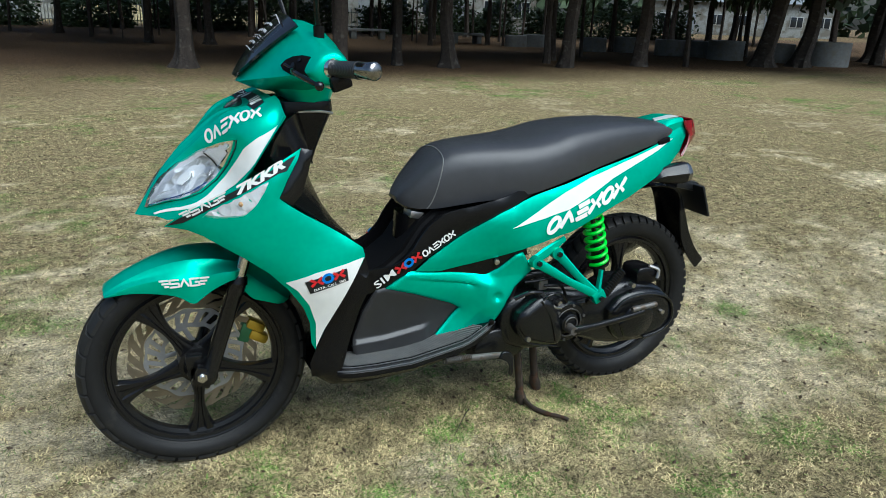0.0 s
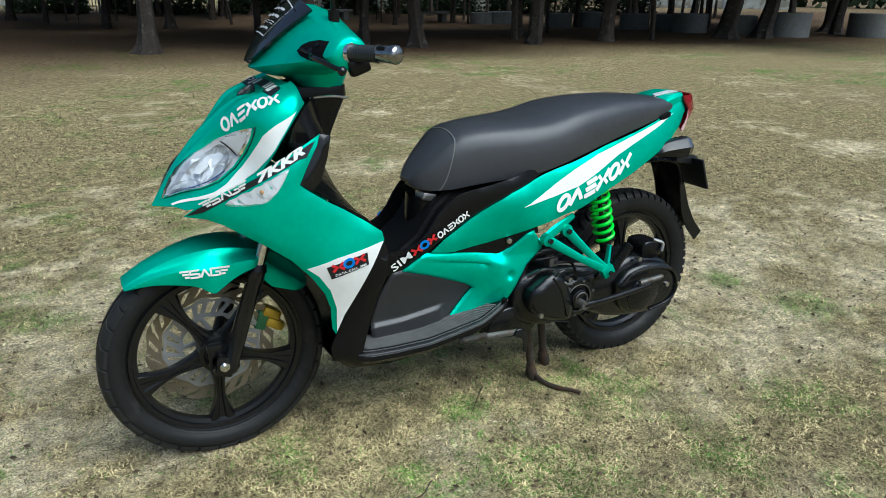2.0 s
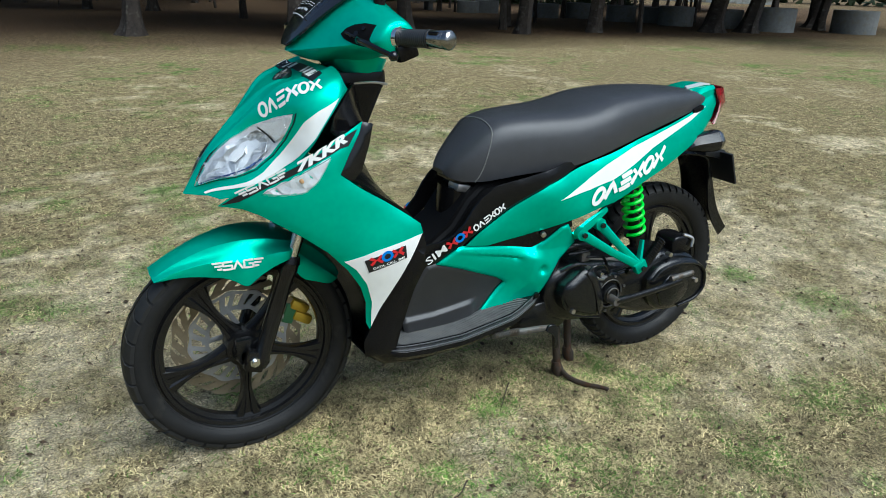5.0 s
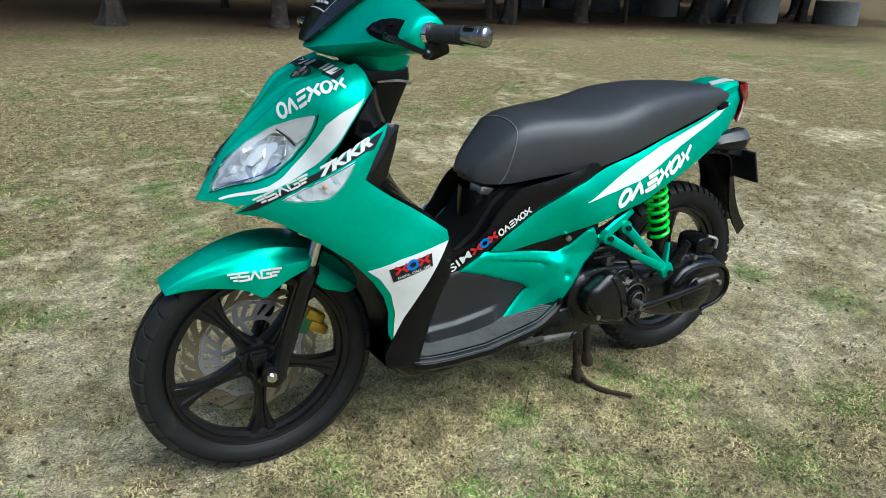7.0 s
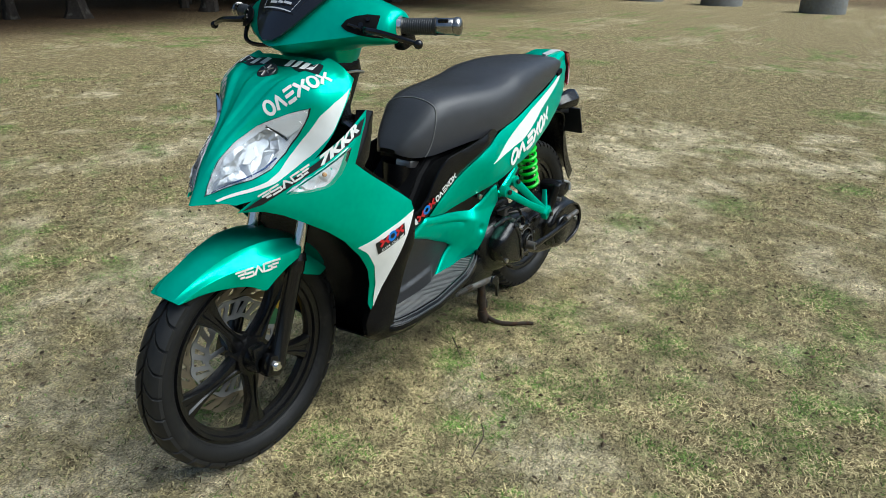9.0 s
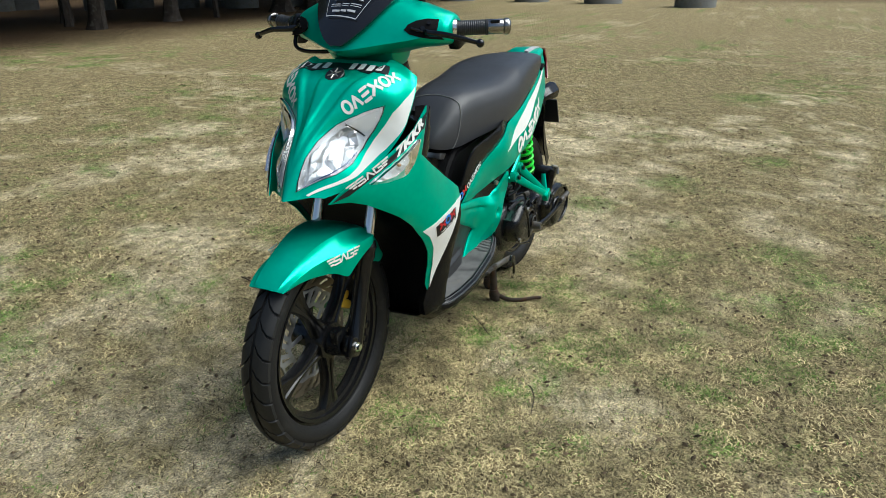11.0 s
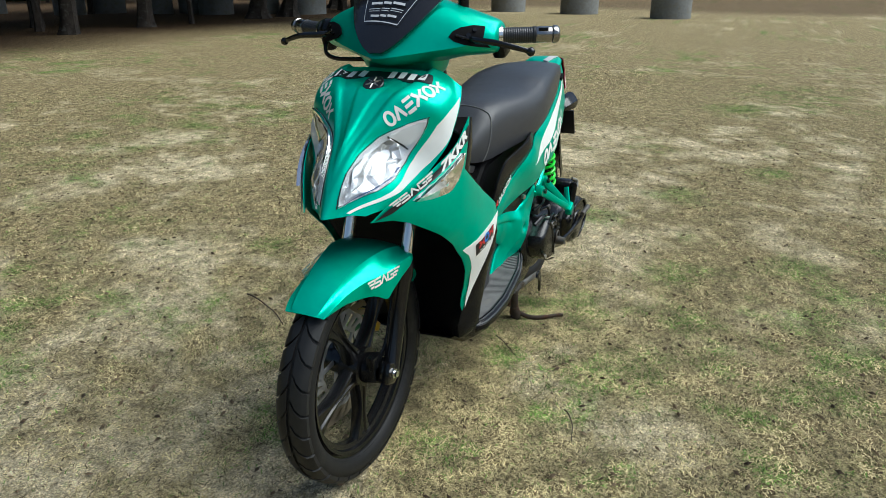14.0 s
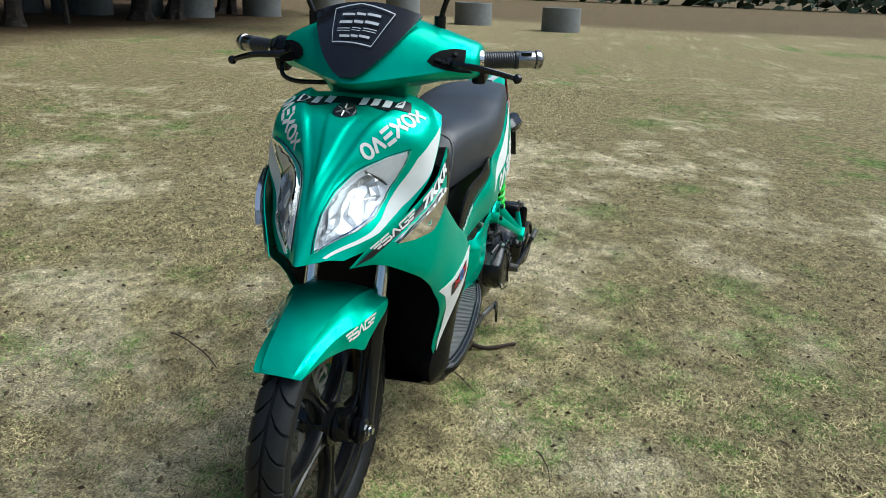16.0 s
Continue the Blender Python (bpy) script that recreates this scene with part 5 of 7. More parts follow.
for sgn in (1, -1):
    at = cowl_place(sgn)
    bm = bmesh.new()
    shell(bm, HEADLIGHT, at, 0.14, 0.0012, 0.001)
    lamp = part("headlight", bm, STICKER_BLACK, cowl, "clear almond-shaped headlight with silver reflector")
    bm = bmesh.new()
    shell(bm, shrink(HEADLIGHT, 0.955), at, 0.14, 0.0028, 0.001)
    part("lamp_lining", bm, LINING, cowl, "silver lining of the headlight")
    # faceted reflector of the main beam, bulb shield and upper reflector
    main_beam = [(0.50, 0.74), (0.95, 0.62), (1.40, 0.66), (1.90, 0.98), (2.35, 1.40), (2.20, 1.95), (1.85, 2.22), (1.40, 2.06), (0.98, 1.62)]
    bowl = lambda s_, u_: (at(s_, u_)[0] - at(s_, u_)[1] * (0.004 - 0.012 * min(1.0, ((s_ - 1.5) / 0.95) ** 2 + ((u_ - 1.4) / 0.85) ** 2)), at(s_, u_)[1])
    bm = bmesh.new()
    shell(bm, main_beam, bowl, 0.19, 0.0055, 0.001)
    for v in bm.verts:
        v.co += Vector((noise.noise(v.co * 90), noise.noise(v.co * 70), noise.noise(v.co * 110))) * 0.0085
    part("reflector_bowl", bm, REFLECTOR, cowl, "bright faceted reflector bowl", False)
    bm = bmesh.new()
    shell(bm, [(2.42, 1.42), (2.85, 1.72), (3.40, 2.12), (2.70, 2.24), (2.28, 2.16)], at, 0.1, 0.0062, 0.002)
    part("side_reflector", bm, FROSTED, cowl, "silver upper reflector of the headlight")
    bm = bmesh.new()
    stroke(bm, [(2.42, 1.36), (2.30, 1.80), (2.20, 2.22)], 0.07, at, 0.0085)
    part("divider", bm, STICKER_BLACK, cowl)
    for path, wd in (([(0.62, 0.80), (1.05, 1.06)], 0.03), ([(2.20, 1.28), (1.90, 1.38)], 0.03), ([(1.76, 2.14), (1.62, 1.70)], 0.03), ([(1.06, 1.74), (1.22, 1.48)], 0.03)):
        bm = bmesh.new()
        stroke(bm, path, wd, at, 0.0098)
        part("reflector_seam", bm, FROSTED, cowl)
    bm = bmesh.new()
    shell(bm, [(1.26, 1.22), (1.58, 1.18), (1.66, 1.42), (1.50, 1.52), (1.28, 1.42)], at, 0.1, 0.0112, 0.003)
    part("bulb_shield", bm, FROSTED, cowl, "pale silver bulb shield", False)
    bm = bmesh.new()
    stroke(bm, [(0.42, 0.80), (0.62, 1.10), (0.95, 1.56), (1.30, 1.98), (1.62, 2.20)], 0.05, at, 0.0098)
    part("tinted_edge", bm, LENS_BLUE, cowl, "bluish lower edge of the headlight")
    bm = bmesh.new()
    shell(bm, shrink(HEADLIGHT, 0.985), at, 0.14, 0.0125, 0.0020, 0.009)
    ln = part("headlight_lens", bm, LENS, cowl, "clear headlight lens")
    ln.visible_shadow = False
    bm = bmesh.new()
    shell(bm, WHITE_NOSE, at, 0.12, 0.0012, 0.001)
    part("white_sticker", bm, WHITE, cowl, "white sticker below the headlight")
    first, last = ((2.76, 1.26), (4.88, 2.14)) if sgn > 0 else ((5.2, 2.22), (2.86, 1.32))
    flat_at, run = laid(at, first, last)
    mark_row(WHITE, cowl, "rcbdrd", (0, 0), (run, 0), 0.030, flat_at, 0.0066, 0, 0.10)

# plate-number sticker across the cowl and the round emblem
at = cowl_place(1)
flat = lambda a, b: at(4.52 + b, a)
bm = bmesh.new()
shell(bm, [(-1.62, 0.30), (-1.55, 0.80), (-0.95, 1.05), (-0.3, 1.19), (0.3, 1.19), (0.95, 1.05), (1.62, 0.84), (1.66, 0.30), (1.2, 0.24), (0.75, 0.44), (0.46, 0.70), (-0.46, 0.70), (-0.75, 0.44), (-1.2, 0.24)], flat, 0.12, 0.0014, 0.001)
number = part("number_sticker", bm, STICKER_BLACK, cowl, "black sticker with white bars in place of numbers")
for a, b in ((-1.36, 0.50), (-1.02, 0.62), (-0.66, 0.76), (0.30, 0.86), (0.64, 0.80), (0.98, 0.70), (1.34, 0.56)):
    bm = bmesh.new()
    stroke(bm, [(a, b - 0.20), (a + 0.03, b + 0.30)], 0.21, flat, 0.0028)
    part("white_bar", bm, WHITE, cowl)
c, n = at(4.66, 0.0)
n = (n + Vector((-0.35, 0, 0))).normalized()
c = c + n * 0.004
bm = bmesh.new()
tube(bm, [c - n * 0.018, c - n * 0.002, c + n * 0.004, c + n * 0.006], [0.012, 0.023, 0.024, 0.022], 28)
emblem = part("emblem", bm, STICKER_BLACK, cowl, "round black emblem with silver marks")
bm = bmesh.new()
e1 = Vector((0, 1, 0))
e2 = n.cross(e1)
for k in range(6):
    a = math.pi * k / 3 + 0.52
    d = e1 * math.cos(a) + e2 * math.sin(a)
    tube(bm, [c + n * 0.0062 + d * 0.004, c + n * 0.0066 + d * 0.017], [0.0024, 0.0014], 6)
part("emblem_marks", bm, STEEL, cowl)



# ---- rear body ----
def soft_step(v, w):
    return 1 / (1 + math.exp(-max(-40, min(40, v / w))))


def cover_dent(x, z):
    """Long slot under an upper band, a round dimple and a fold down the rear face."""
    d = math.hypot(x - 0.761, z - 0.387)
    dimple = 0.009 * math.exp(-(d / 0.013) ** 4)
    line = 0.460 - 0.225 * (x - 0.54)
    v = line - z
    ends = soft_step(x - 0.500, 0.008) * soft_step(0.706 - x, 0.003)
    slot = 0.013 * soft_step(v, 0.0018) * math.exp(-max(0.0, v) / 0.011) * ends * min(1.0, max(0.2, (x - 0.47) / 0.2))
    band = 0.5 * max(0.0, -v - 0.004) * soft_step(0.75 - x, 0.008)
    bend = float(np.interp(z, [0.27, 0.30, 0.357, 0.443, 0.50], [0.665, 0.681, 0.724, 0.739, 0.80]))
    rear = 0.22 * max(0.0, x - bend) - 0.10 * max(0.0, 0.03 - abs(x - bend)) * soft_step(0.44 - z, 0.01)
    return dimple + slot + band + rear


def ledge(x, z):
    """A raised lower half with a crisp edge."""
    return -0.012 * soft_step(0.306 + 0.09 * max(0.0, x - 0.45) - z, 0.0018) * soft_step(0.575 - x, 0.006)


body_at, cover_at_side = side_place(BODY), side_place(BODY, cover_dent)
COVER = [(0.450, 0.443), (0.511, 0.484), (0.595, 0.472), (0.659, 0.462), (0.728, 0.455), (0.760, 0.464), (0.804, 0.502), (0.826, 0.508), (0.844, 0.483), (0.868, 0.447), (0.813, 0.409), (0.788, 0.371), (0.772, 0.332), (0.751, 0.288),
         (0.683, 0.263), (0.592, 0.270), (0.634, 0.312), (0.670, 0.351), (0.646, 0.367), (0.524, 0.419)]
DARK = [(0.424, 0.440), (0.452, 0.444), (0.525, 0.422), (0.655, 0.366), (0.668, 0.350), (0.634, 0.312), (0.585, 0.262), (0.451, 0.262), (0.370, 0.262), (0.362, 0.298), (0.392, 0.384)]
UPPER = [(0.400, 0.430), (0.392, 0.493), (0.458, 0.499), (0.490, 0.513), (0.517, 0.541), (0.539, 0.577), (0.562, 0.605), (0.60, 0.63), (0.683, 0.645), (0.809, 0.675), (0.870, 0.668), (0.749, 0.625), (0.641, 0.566), (0.545, 0.507), (0.513, 0.478), (0.450, 0.438)]
NARROW = [(0.580, 0.471), (0.690, 0.492), (0.756, 0.505), (0.835, 0.522), (0.840, 0.500), (0.804, 0.497), (0.760, 0.457), (0.728, 0.448)]
PANEL = [(0.528, 0.484), (0.562, 0.514), (0.642, 0.565), (0.749, 0.624), (0.822, 0.649), (0.961, 0.684), (1.066, 0.716), (1.186, 0.741), (1.296, 0.767), (1.357, 0.796), (1.405, 0.820), (1.428, 0.814), (1.432, 0.782), (1.405, 0.742),
         (1.340, 0.695), (1.238, 0.655), (1.174, 0.629), (1.064, 0.593), (0.974, 0.553), (0.886, 0.532), (0.821, 0.518), (0.756, 0.499), (0.690, 0.486), (0.594, 0.474)]
STRIPE = [(0.780, 0.583), (0.864, 0.617), (0.951, 0.662), (1.033, 0.696), (1.148, 0.727), (1.311, 0.767), (1.365, 0.780), (1.295, 0.751), (1.198, 0.719), (1.111, 0.688), (1.029, 0.648), (0.960, 0.616), (0.883, 0.597)]
covers = pair("side_cover", lambda bm: shell(bm, COVER, cover_at_side, 0.0052, 0.004, 0.008, 0.004), GREEN, scooter, "sculpted green lower side cover")
pair("lower_panel", lambda bm: shell(bm, DARK, side_place(BODY, ledge), 0.0045, 0.0, 0.012, 0.005), GREY_PLASTIC, scooter, "charcoal plastic lower panel beside the footboard")
uppers = pair("under_seat_panel", lambda bm: shell(bm, UPPER, body_at, 0.02, -0.002, 0.01, 0.004), BLACK, scooter, "black panel under the seat")
pair("infill_panel", lambda bm: shell(bm, NARROW, body_at, 0.02, -0.006, 0.006, 0.002), BLACK, scooter, "recessed dark infill under the tail panel")
panels = pair("tail_panel", lambda bm: shell(bm, PANEL, body_at, 0.02, 0.003, 0.008, 0.005), GREEN, scooter, "long green tail panel with white stripe")
for sgn, cv, up, pn in zip((-1, 1), covers, uppers, panels):
    at = placed(body_at, sgn)
    bm = bmesh.new()
    shell(bm, STRIPE, at, 0.02, 0.0042, 0.001)
    part("white_stripe", bm, WHITE, pn, "white stripe on the tail panel")
    mark_row(WHITE, pn, "rcbdrd", (0.884, 0.548), (1.148, 0.648), 0.044, at, 0.0115, (0.012, 0.042), 0.06, 0.0062)
    bm = bmesh.new()
    letters(bm, "SIM", (0.424, 0.446) if sgn < 0 else (0.470, 0.478), (0.050, 0.036) if sgn < 0 else (-0.050, -0.036), 0.021 if sgn < 0 else -0.021, at, 0.0034, 0.012)
    part("lettering", bm, WHITE, up, "white lettering")
    mark_row(RED, up, "d", (0.478, 0.482), (0.502, 0.496), 0.021, at, 0.0072, 0, 0.05, 0.0012)
    mark_row(RED, up, "d", (0.520, 0.508), (0.540, 0.521), 0.021, at, 0.0072, 0, 0.05, 0.0012)
    mark_row(BLUE, up, "r", (0.499, 0.495), (0.521, 0.509), 0.021, at, 0.007, 0, 0.05, 0.0012)
    mark_row(WHITE, up, "rcbdrd", (0.545, 0.520), (0.630, 0.572), 0.019, at, 0.0042, 0, 0.08, 0.0012)
    for x, z in ((0.754, 0.487), (0.748, 0.316)):
        c, n = at(x, z)
        bm = bmesh.new()
        tube(bm, [c - n * 0.002, c + n * 0.007, c + n * 0.008], [0.0075, 0.0075, 0.005], 10)
        part("bolt", bm, STEEL if z > 0.4 else BLACK, cv)

# dark frame and tank that fill the body
core = [(0.37, 0.24), (0.38, 0.46), (0.46, 0.488), (0.51, 0.525), (0.555, 0.59), (0.60, 0.628), (0.85, 0.655), (1.25, 0.752), (1.40, 0.785), (1.44, 0.75), (1.30, 0.67), (1.05, 0.575), (0.88, 0.50), (0.80, 0.40), (0.70, 0.24)]
bm = bmesh.new()
half = lambda x: 0.085 if x < 1.0 else 0.085 - 0.11 * (x - 1.0)
loops = [[bm.verts.new((x, k * half(x), z)) for x, z in core] for k in (-1, 1)]
bm.faces.new(loops[0])
bm.faces.new(loops[1][::-1])
for i in range(len(core)):
    j = (i + 1) % len(core)
    bm.faces.new((loops[0][i], loops[1][i], loops[1][j], loops[0][j]))
bmesh.ops.recalc_face_normals(bm, faces=bm.faces)
bmesh.ops.bevel(bm, geom=[e for e in bm.edges if abs(e.verts[0].co.y - e.verts[1].co.y) < 0.03], offset=0.018, segments=3, affect="EDGES")
part("frame_cover", bm, VOID, scooter, "gloss black centre tunnel")

# ---- seat ----
SEAT = [(0.512, 0.642, 0.652, 0.026), (0.525, 0.634, 0.672, 0.045), (0.552, 0.628, 0.704, 0.066), (0.600, 0.630, 0.752, 0.088), (0.639, 0.636, 0.777, 0.099), (0.70, 0.645, 0.788, 0.113), (0.78, 0.654, 0.793, 0.130), (0.85, 0.664, 0.797, 0.141),
        (0.92, 0.682, 0.808, 0.144), (0.984, 0.700, 0.824, 0.140), (1.08, 0.724, 0.834, 0.127), (1.17, 0.744, 0.836, 0.112), (1.28, 0.766, 0.830, 0.090), (1.36, 0.784, 0.820, 0.068), (1.41, 0.794, 0.812, 0.040), (1.425, 0.800, 0.806, 0.015)]


def seat_row(x, zb, zt, hw, grow=0.0):
    h = zt - zb
    pts = [(1.0, 0.0), (1.025, 0.16), (1.025, 0.38), (1.0, 0.60), (0.94, 0.79), (0.80, 0.915), (0.45, 0.98), (0.0, 1.0)]
    left = [Vector((x, -(hw + grow) * a, zb + h * b + (grow if b > 0.5 else 0))) for a, b in pts]
    return left + [Vector((v.x, -v.y, v.z)) for v in left[-2::-1]]


line = smooth_line([Vector((x, zb, zt)) for x, zb, zt, hw in SEAT], 4)
wide = smooth_line([Vector((x, hw, 0)) for x, zb, zt, hw in SEAT], 4)
bm = bmesh.new()
grid_skin(bm, [seat_row(a.x, a.y, a.z, b.y) for a, b in zip(line, wide)])
bmesh.ops.holes_fill(bm, edges=[e for e in bm.edges if e.is_boundary], sides=0)
bmesh.ops.recalc_face_normals(bm, faces=bm.faces)
seat = part("seat", bm, VINYL, scooter, "long black vinyl dual seat with stitched nose")
seam = []
for k in range(-10, 11):
    a = k / 10
    x = 0.626 - 0.050 * abs(a) ** 1.5
    lx = [v.x for v in line]
    row = seat_row(x, float(np.interp(x, lx, [v.y for v in line])), float(np.interp(x, lx, [v.z for v in line])), float(np.interp(x, lx, [v.y for v in wide])), 0.0004)
    seam.append(spline_at(np.array([list(v) for v in row]), (a + 1) / 2 * (len(row) - 1)))
bm = bmesh.new()
tube(bm, smooth_line([Vector(p) for p in seam], 2), 0.0016, 6)
part("seam_piping", bm, MAT_RUBBER, seat, "stitched seam across the seat")
bm = bmesh.new()
grid_skin(bm, [[Vector((x, s * (hw - 0.010), z)) for s in (-1, -0.5, 0.5, 1)] for x, z, hw in [(0.535, 0.622, 0.055), (0.60, 0.622, 0.078), (0.70, 0.636, 0.103), (0.85, 0.655, 0.131), (0.98, 0.69, 0.13)]])
thicken(bm, 0.012)
part("seat_base", bm, BLACK, seat)
bm = bmesh.new()
box(bm, (0.563, -0.03, 0.606), (0.045, 0.05, 0.020), pose(0, 0, 0, 0, 12), 0.004)
part("seat_hinge", bm, STEEL, scooter, "grey metal seat hinge")
bm = bmesh.new()
tube(bm, [(0.565, 0, 0.53), (0.575, 0, 0.60)], [0.05, 0.055], 20)
part("fuel_filler", bm, BLACK, scooter)
for sgn in (-1, 1):
    bm = bmesh.new()
    box(bm, (1.322, sgn * 0.084, 0.774), (0.045, 0.012, 0.015), pose(0, 0, 0, 0, -14, sgn * -8), 0.003)
    part("rubber_stop", bm, VOID, scooter)

# tail cap behind the seat and tail lamp
bm = bmesh.new()
rows = []
for x, zt, zb, hw in [(1.29, 0.806, 0.785, 0.074), (1.34, 0.824, 0.79, 0.070), (1.38, 0.833, 0.80, 0.064), (1.405, 0.835, 0.81, 0.059), (1.418, 0.834, 0.815, 0.056)]:
    rows.append([Vector((x, -hw, zb)), Vector((x, -hw, zt - 0.010)), Vector((x, -hw * 0.82, zt)), Vector((x, 0, zt + 0.003)), Vector((x, hw * 0.82, zt)), Vector((x, hw, zt - 0.010)), Vector((x, hw, zb))])
grid_skin(bm, rows)
bmesh.ops.recalc_face_normals(bm, faces=bm.faces)
thicken(bm, 0.004)
tail = part("tail_cap", bm, GREEN, scooter, "green tail cap behind the seat")
bm = bmesh.new()
shell(bm, [(1.325, -0.030), (1.40, -0.046), (1.395, -0.020), (1.335, -0.010)], lambda x, y: (Vector((x, y, 0.838 - 0.20 * max(0.0, 1.385 - x))), Vector((0, 0, 1))), 0.01, 0.002, 0.004)
part("white_sticker", bm, PALE_SILVER, tail)
rows = []
for z, xf, xb in [(0.828, 1.408, 1.455), (0.812, 1.414, 1.462), (0.786, 1.436, 1.472), (0.765, 1.430, 1.456), (0.746, 1.418, 1.436), (0.726, 1.400, 1.410)]:
    hw = -plate_at(BODY, xf, z) + 0.008
    side = [(xf, hw), (xf + 0.004, hw + 0.002), ((xf + xb) / 2, hw - 0.002), (xb - 0.004, hw - 0.008), (xb + 0.006, hw - 0.018), (xb + 0.018, hw * 0.4)]
    rows.append([Vector((x, -y, z)) for x, y in side] + [Vector((x, y, z)) for x, y in side[::-1]])
bm = bmesh.new()
grid_skin(bm, rows)
bmesh.ops.recalc_face_normals(bm, faces=bm.faces)
thicken(bm, 0.006)
part("tail_light", bm, RED_LENS, scooter, "red tail light lens")


# ---- handlebar, its cover, screen, grips, levers, mirrors ----
BAR = [  # y, then points round the section as (x, z), from the front edge over the top
    (0.0, [(0.128, 0.944), (0.150, 0.985), (0.185, 1.035), (0.225, 1.072), (0.285, 1.078), (0.335, 1.045), (0.345, 0.985), (0.325, 0.940), (0.26, 0.918), (0.18, 0.925)]),
    (0.05, [(0.146, 0.950), (0.166, 0.988), (0.196, 1.034), (0.232, 1.066), (0.285, 1.072), (0.333, 1.042), (0.344, 0.985), (0.323, 0.942), (0.26, 0.922), (0.19, 0.930)]),
    (0.10, [(0.172, 0.958), (0.186, 0.990), (0.214, 1.030), (0.245, 1.054), (0.286, 1.060), (0.330, 1.034), (0.340, 0.982), (0.320, 0.946), (0.265, 0.932), (0.21, 0.940)]),
    (0.15, [(0.200, 0.966), (0.208, 0.990), (0.228, 1.020), (0.255, 1.040), (0.290, 1.045), (0.326, 1.022), (0.336, 0.982), (0.318, 0.952), (0.275, 0.944), (0.228, 0.950)]),
    (0.19, [(0.224, 0.974), (0.230, 0.992), (0.244, 1.012), (0.264, 1.028), (0.294, 1.032), (0.322, 1.015), (0.332, 0.984), (0.316, 0.956), (0.282, 0.948), (0.244, 0.956)]),
    (0.222, [(0.246, 0.980), (0.250, 0.993), (0.260, 1.006), (0.275, 1.016), (0.298, 1.020), (0.318, 1.008), (0.326, 0.986), (0.314, 0.964), (0.290, 0.955), (0.260, 0.962)]),
    (0.228, [(0.268, 0.984), (0.271, 0.993), (0.277, 1.000), (0.286, 1.005), (0.298, 1.007), (0.309, 1.001), (0.313, 0.988), (0.307, 0.976), (0.294, 0.970), (0.276, 0.975)])]
rows = []
ys = [-y for y, _ in BAR[::-1]] + [y * 0.89 for y, _ in BAR[1:]]
secs = [s for _, s in BAR[::-1]] + [s for _, s in BAR[1:]]
for y, sec in zip(ys, secs):
    loop = [Vector((x, y, z)) for x, z in sec]
    ring = smooth_line(loop + [loop[0]], 3)[:-1]
    rows.append(ring)
cols = [smooth_line([r[k] for r in rows], 3) for k in range(len(rows[0]))]
bm = bmesh.new()
grid_skin(bm, [[c[i] for c in cols] for i in range(len(cols[0]))], True)
bmesh.ops.recalc_face_normals(bm, faces=bm.faces)
head = part("handlebar_cover", bm, GREEN, scooter, "green handlebar cover with black sheets for its lever cut-outs")
bm = bmesh.new()
rows = []
for z, x0, x1, hw in [(0.945, 0.175, 0.345, 0.105), (0.925, 0.190, 0.338, 0.098), (0.900, 0.215, 0.318, 0.086), (0.890, 0.225, 0.310, 0.080)]:
    cx, rx = (x0 + x1) / 2, (x1 - x0) / 2
    rows.append([Vector((cx + rx * abs(math.cos(a)) ** 0.7 * (1 if math.cos(a) > 0 else -1), hw * abs(math.sin(a)) ** 0.7 * (1 if math.sin(a) > 0 else -1), z - 0.02 * math.cos(a))) for a in [2 * math.pi * k / 28 for k in range(28)]])
grid_skin(bm, rows, True)
bmesh.ops.recalc_face_normals(bm, faces=bm.faces)
part("neck_skirt", bm, GREEN, head, "green skirt below the handlebar")


def front_of_head(y, z):
    """A point on the front face of the handlebar cover."""
    i = max(k for k in range(len(BAR)) if BAR[k][0] <= abs(y) + 1e-9)
    j = min(i + 1, len(BAR) - 1)
    f = 0 if i == j else (abs(y) - BAR[i][0]) / (BAR[j][0] - BAR[i][0])
    xs = []
    for sec in (BAR[i][1], BAR[j][1]):
        face = sec[:5]
        q = sec[0][0]
        for (xa, za), (xb, zb) in zip(face, face[1:]):
            if za <= z:
                q = xa + (xb - xa) * min(1.25, (z - za) / max(zb - za, 1e-4))
        xs.append(q)
    return xs[0] * (1 - f) + xs[1] * f


def head_place(y, z):
    h = 0.004
    p = Vector((front_of_head(y, z), y, z))
    dy = Vector((front_of_head(y + h, z) - front_of_head(y - h, z), 2 * h, 0))
    dz = Vector((front_of_head(y, z + h) - front_of_head(y, z - h), 0, 2 * h))
    n = dy.cross(dz).normalized()
    return p, (n if n.x < 0 else -n)


def screen_point(a, b):
    """a from -1 to 1 across, b from the lower tip 0 to the brow 1."""
    w = 0.114 * b ** 0.6
    y = a * w
    x = 0.126 + 0.118 * b + 0.006 * b * a * a - 0.010 * math.sin(math.pi * b)
    z = 0.950 + 0.118 * b + 0.022 * b * (1 - a * a)
    return Vector((x, y, z))


def screen_at(a, b):
    h = 0.02
    p = screen_point(a, b)
    n = (screen_point(a + h, b) - screen_point(a - h, b)).cross(screen_point(a, b + h) - screen_point(a, b - h)).normalized()
    return p, (n if n.x < 0 else -n)


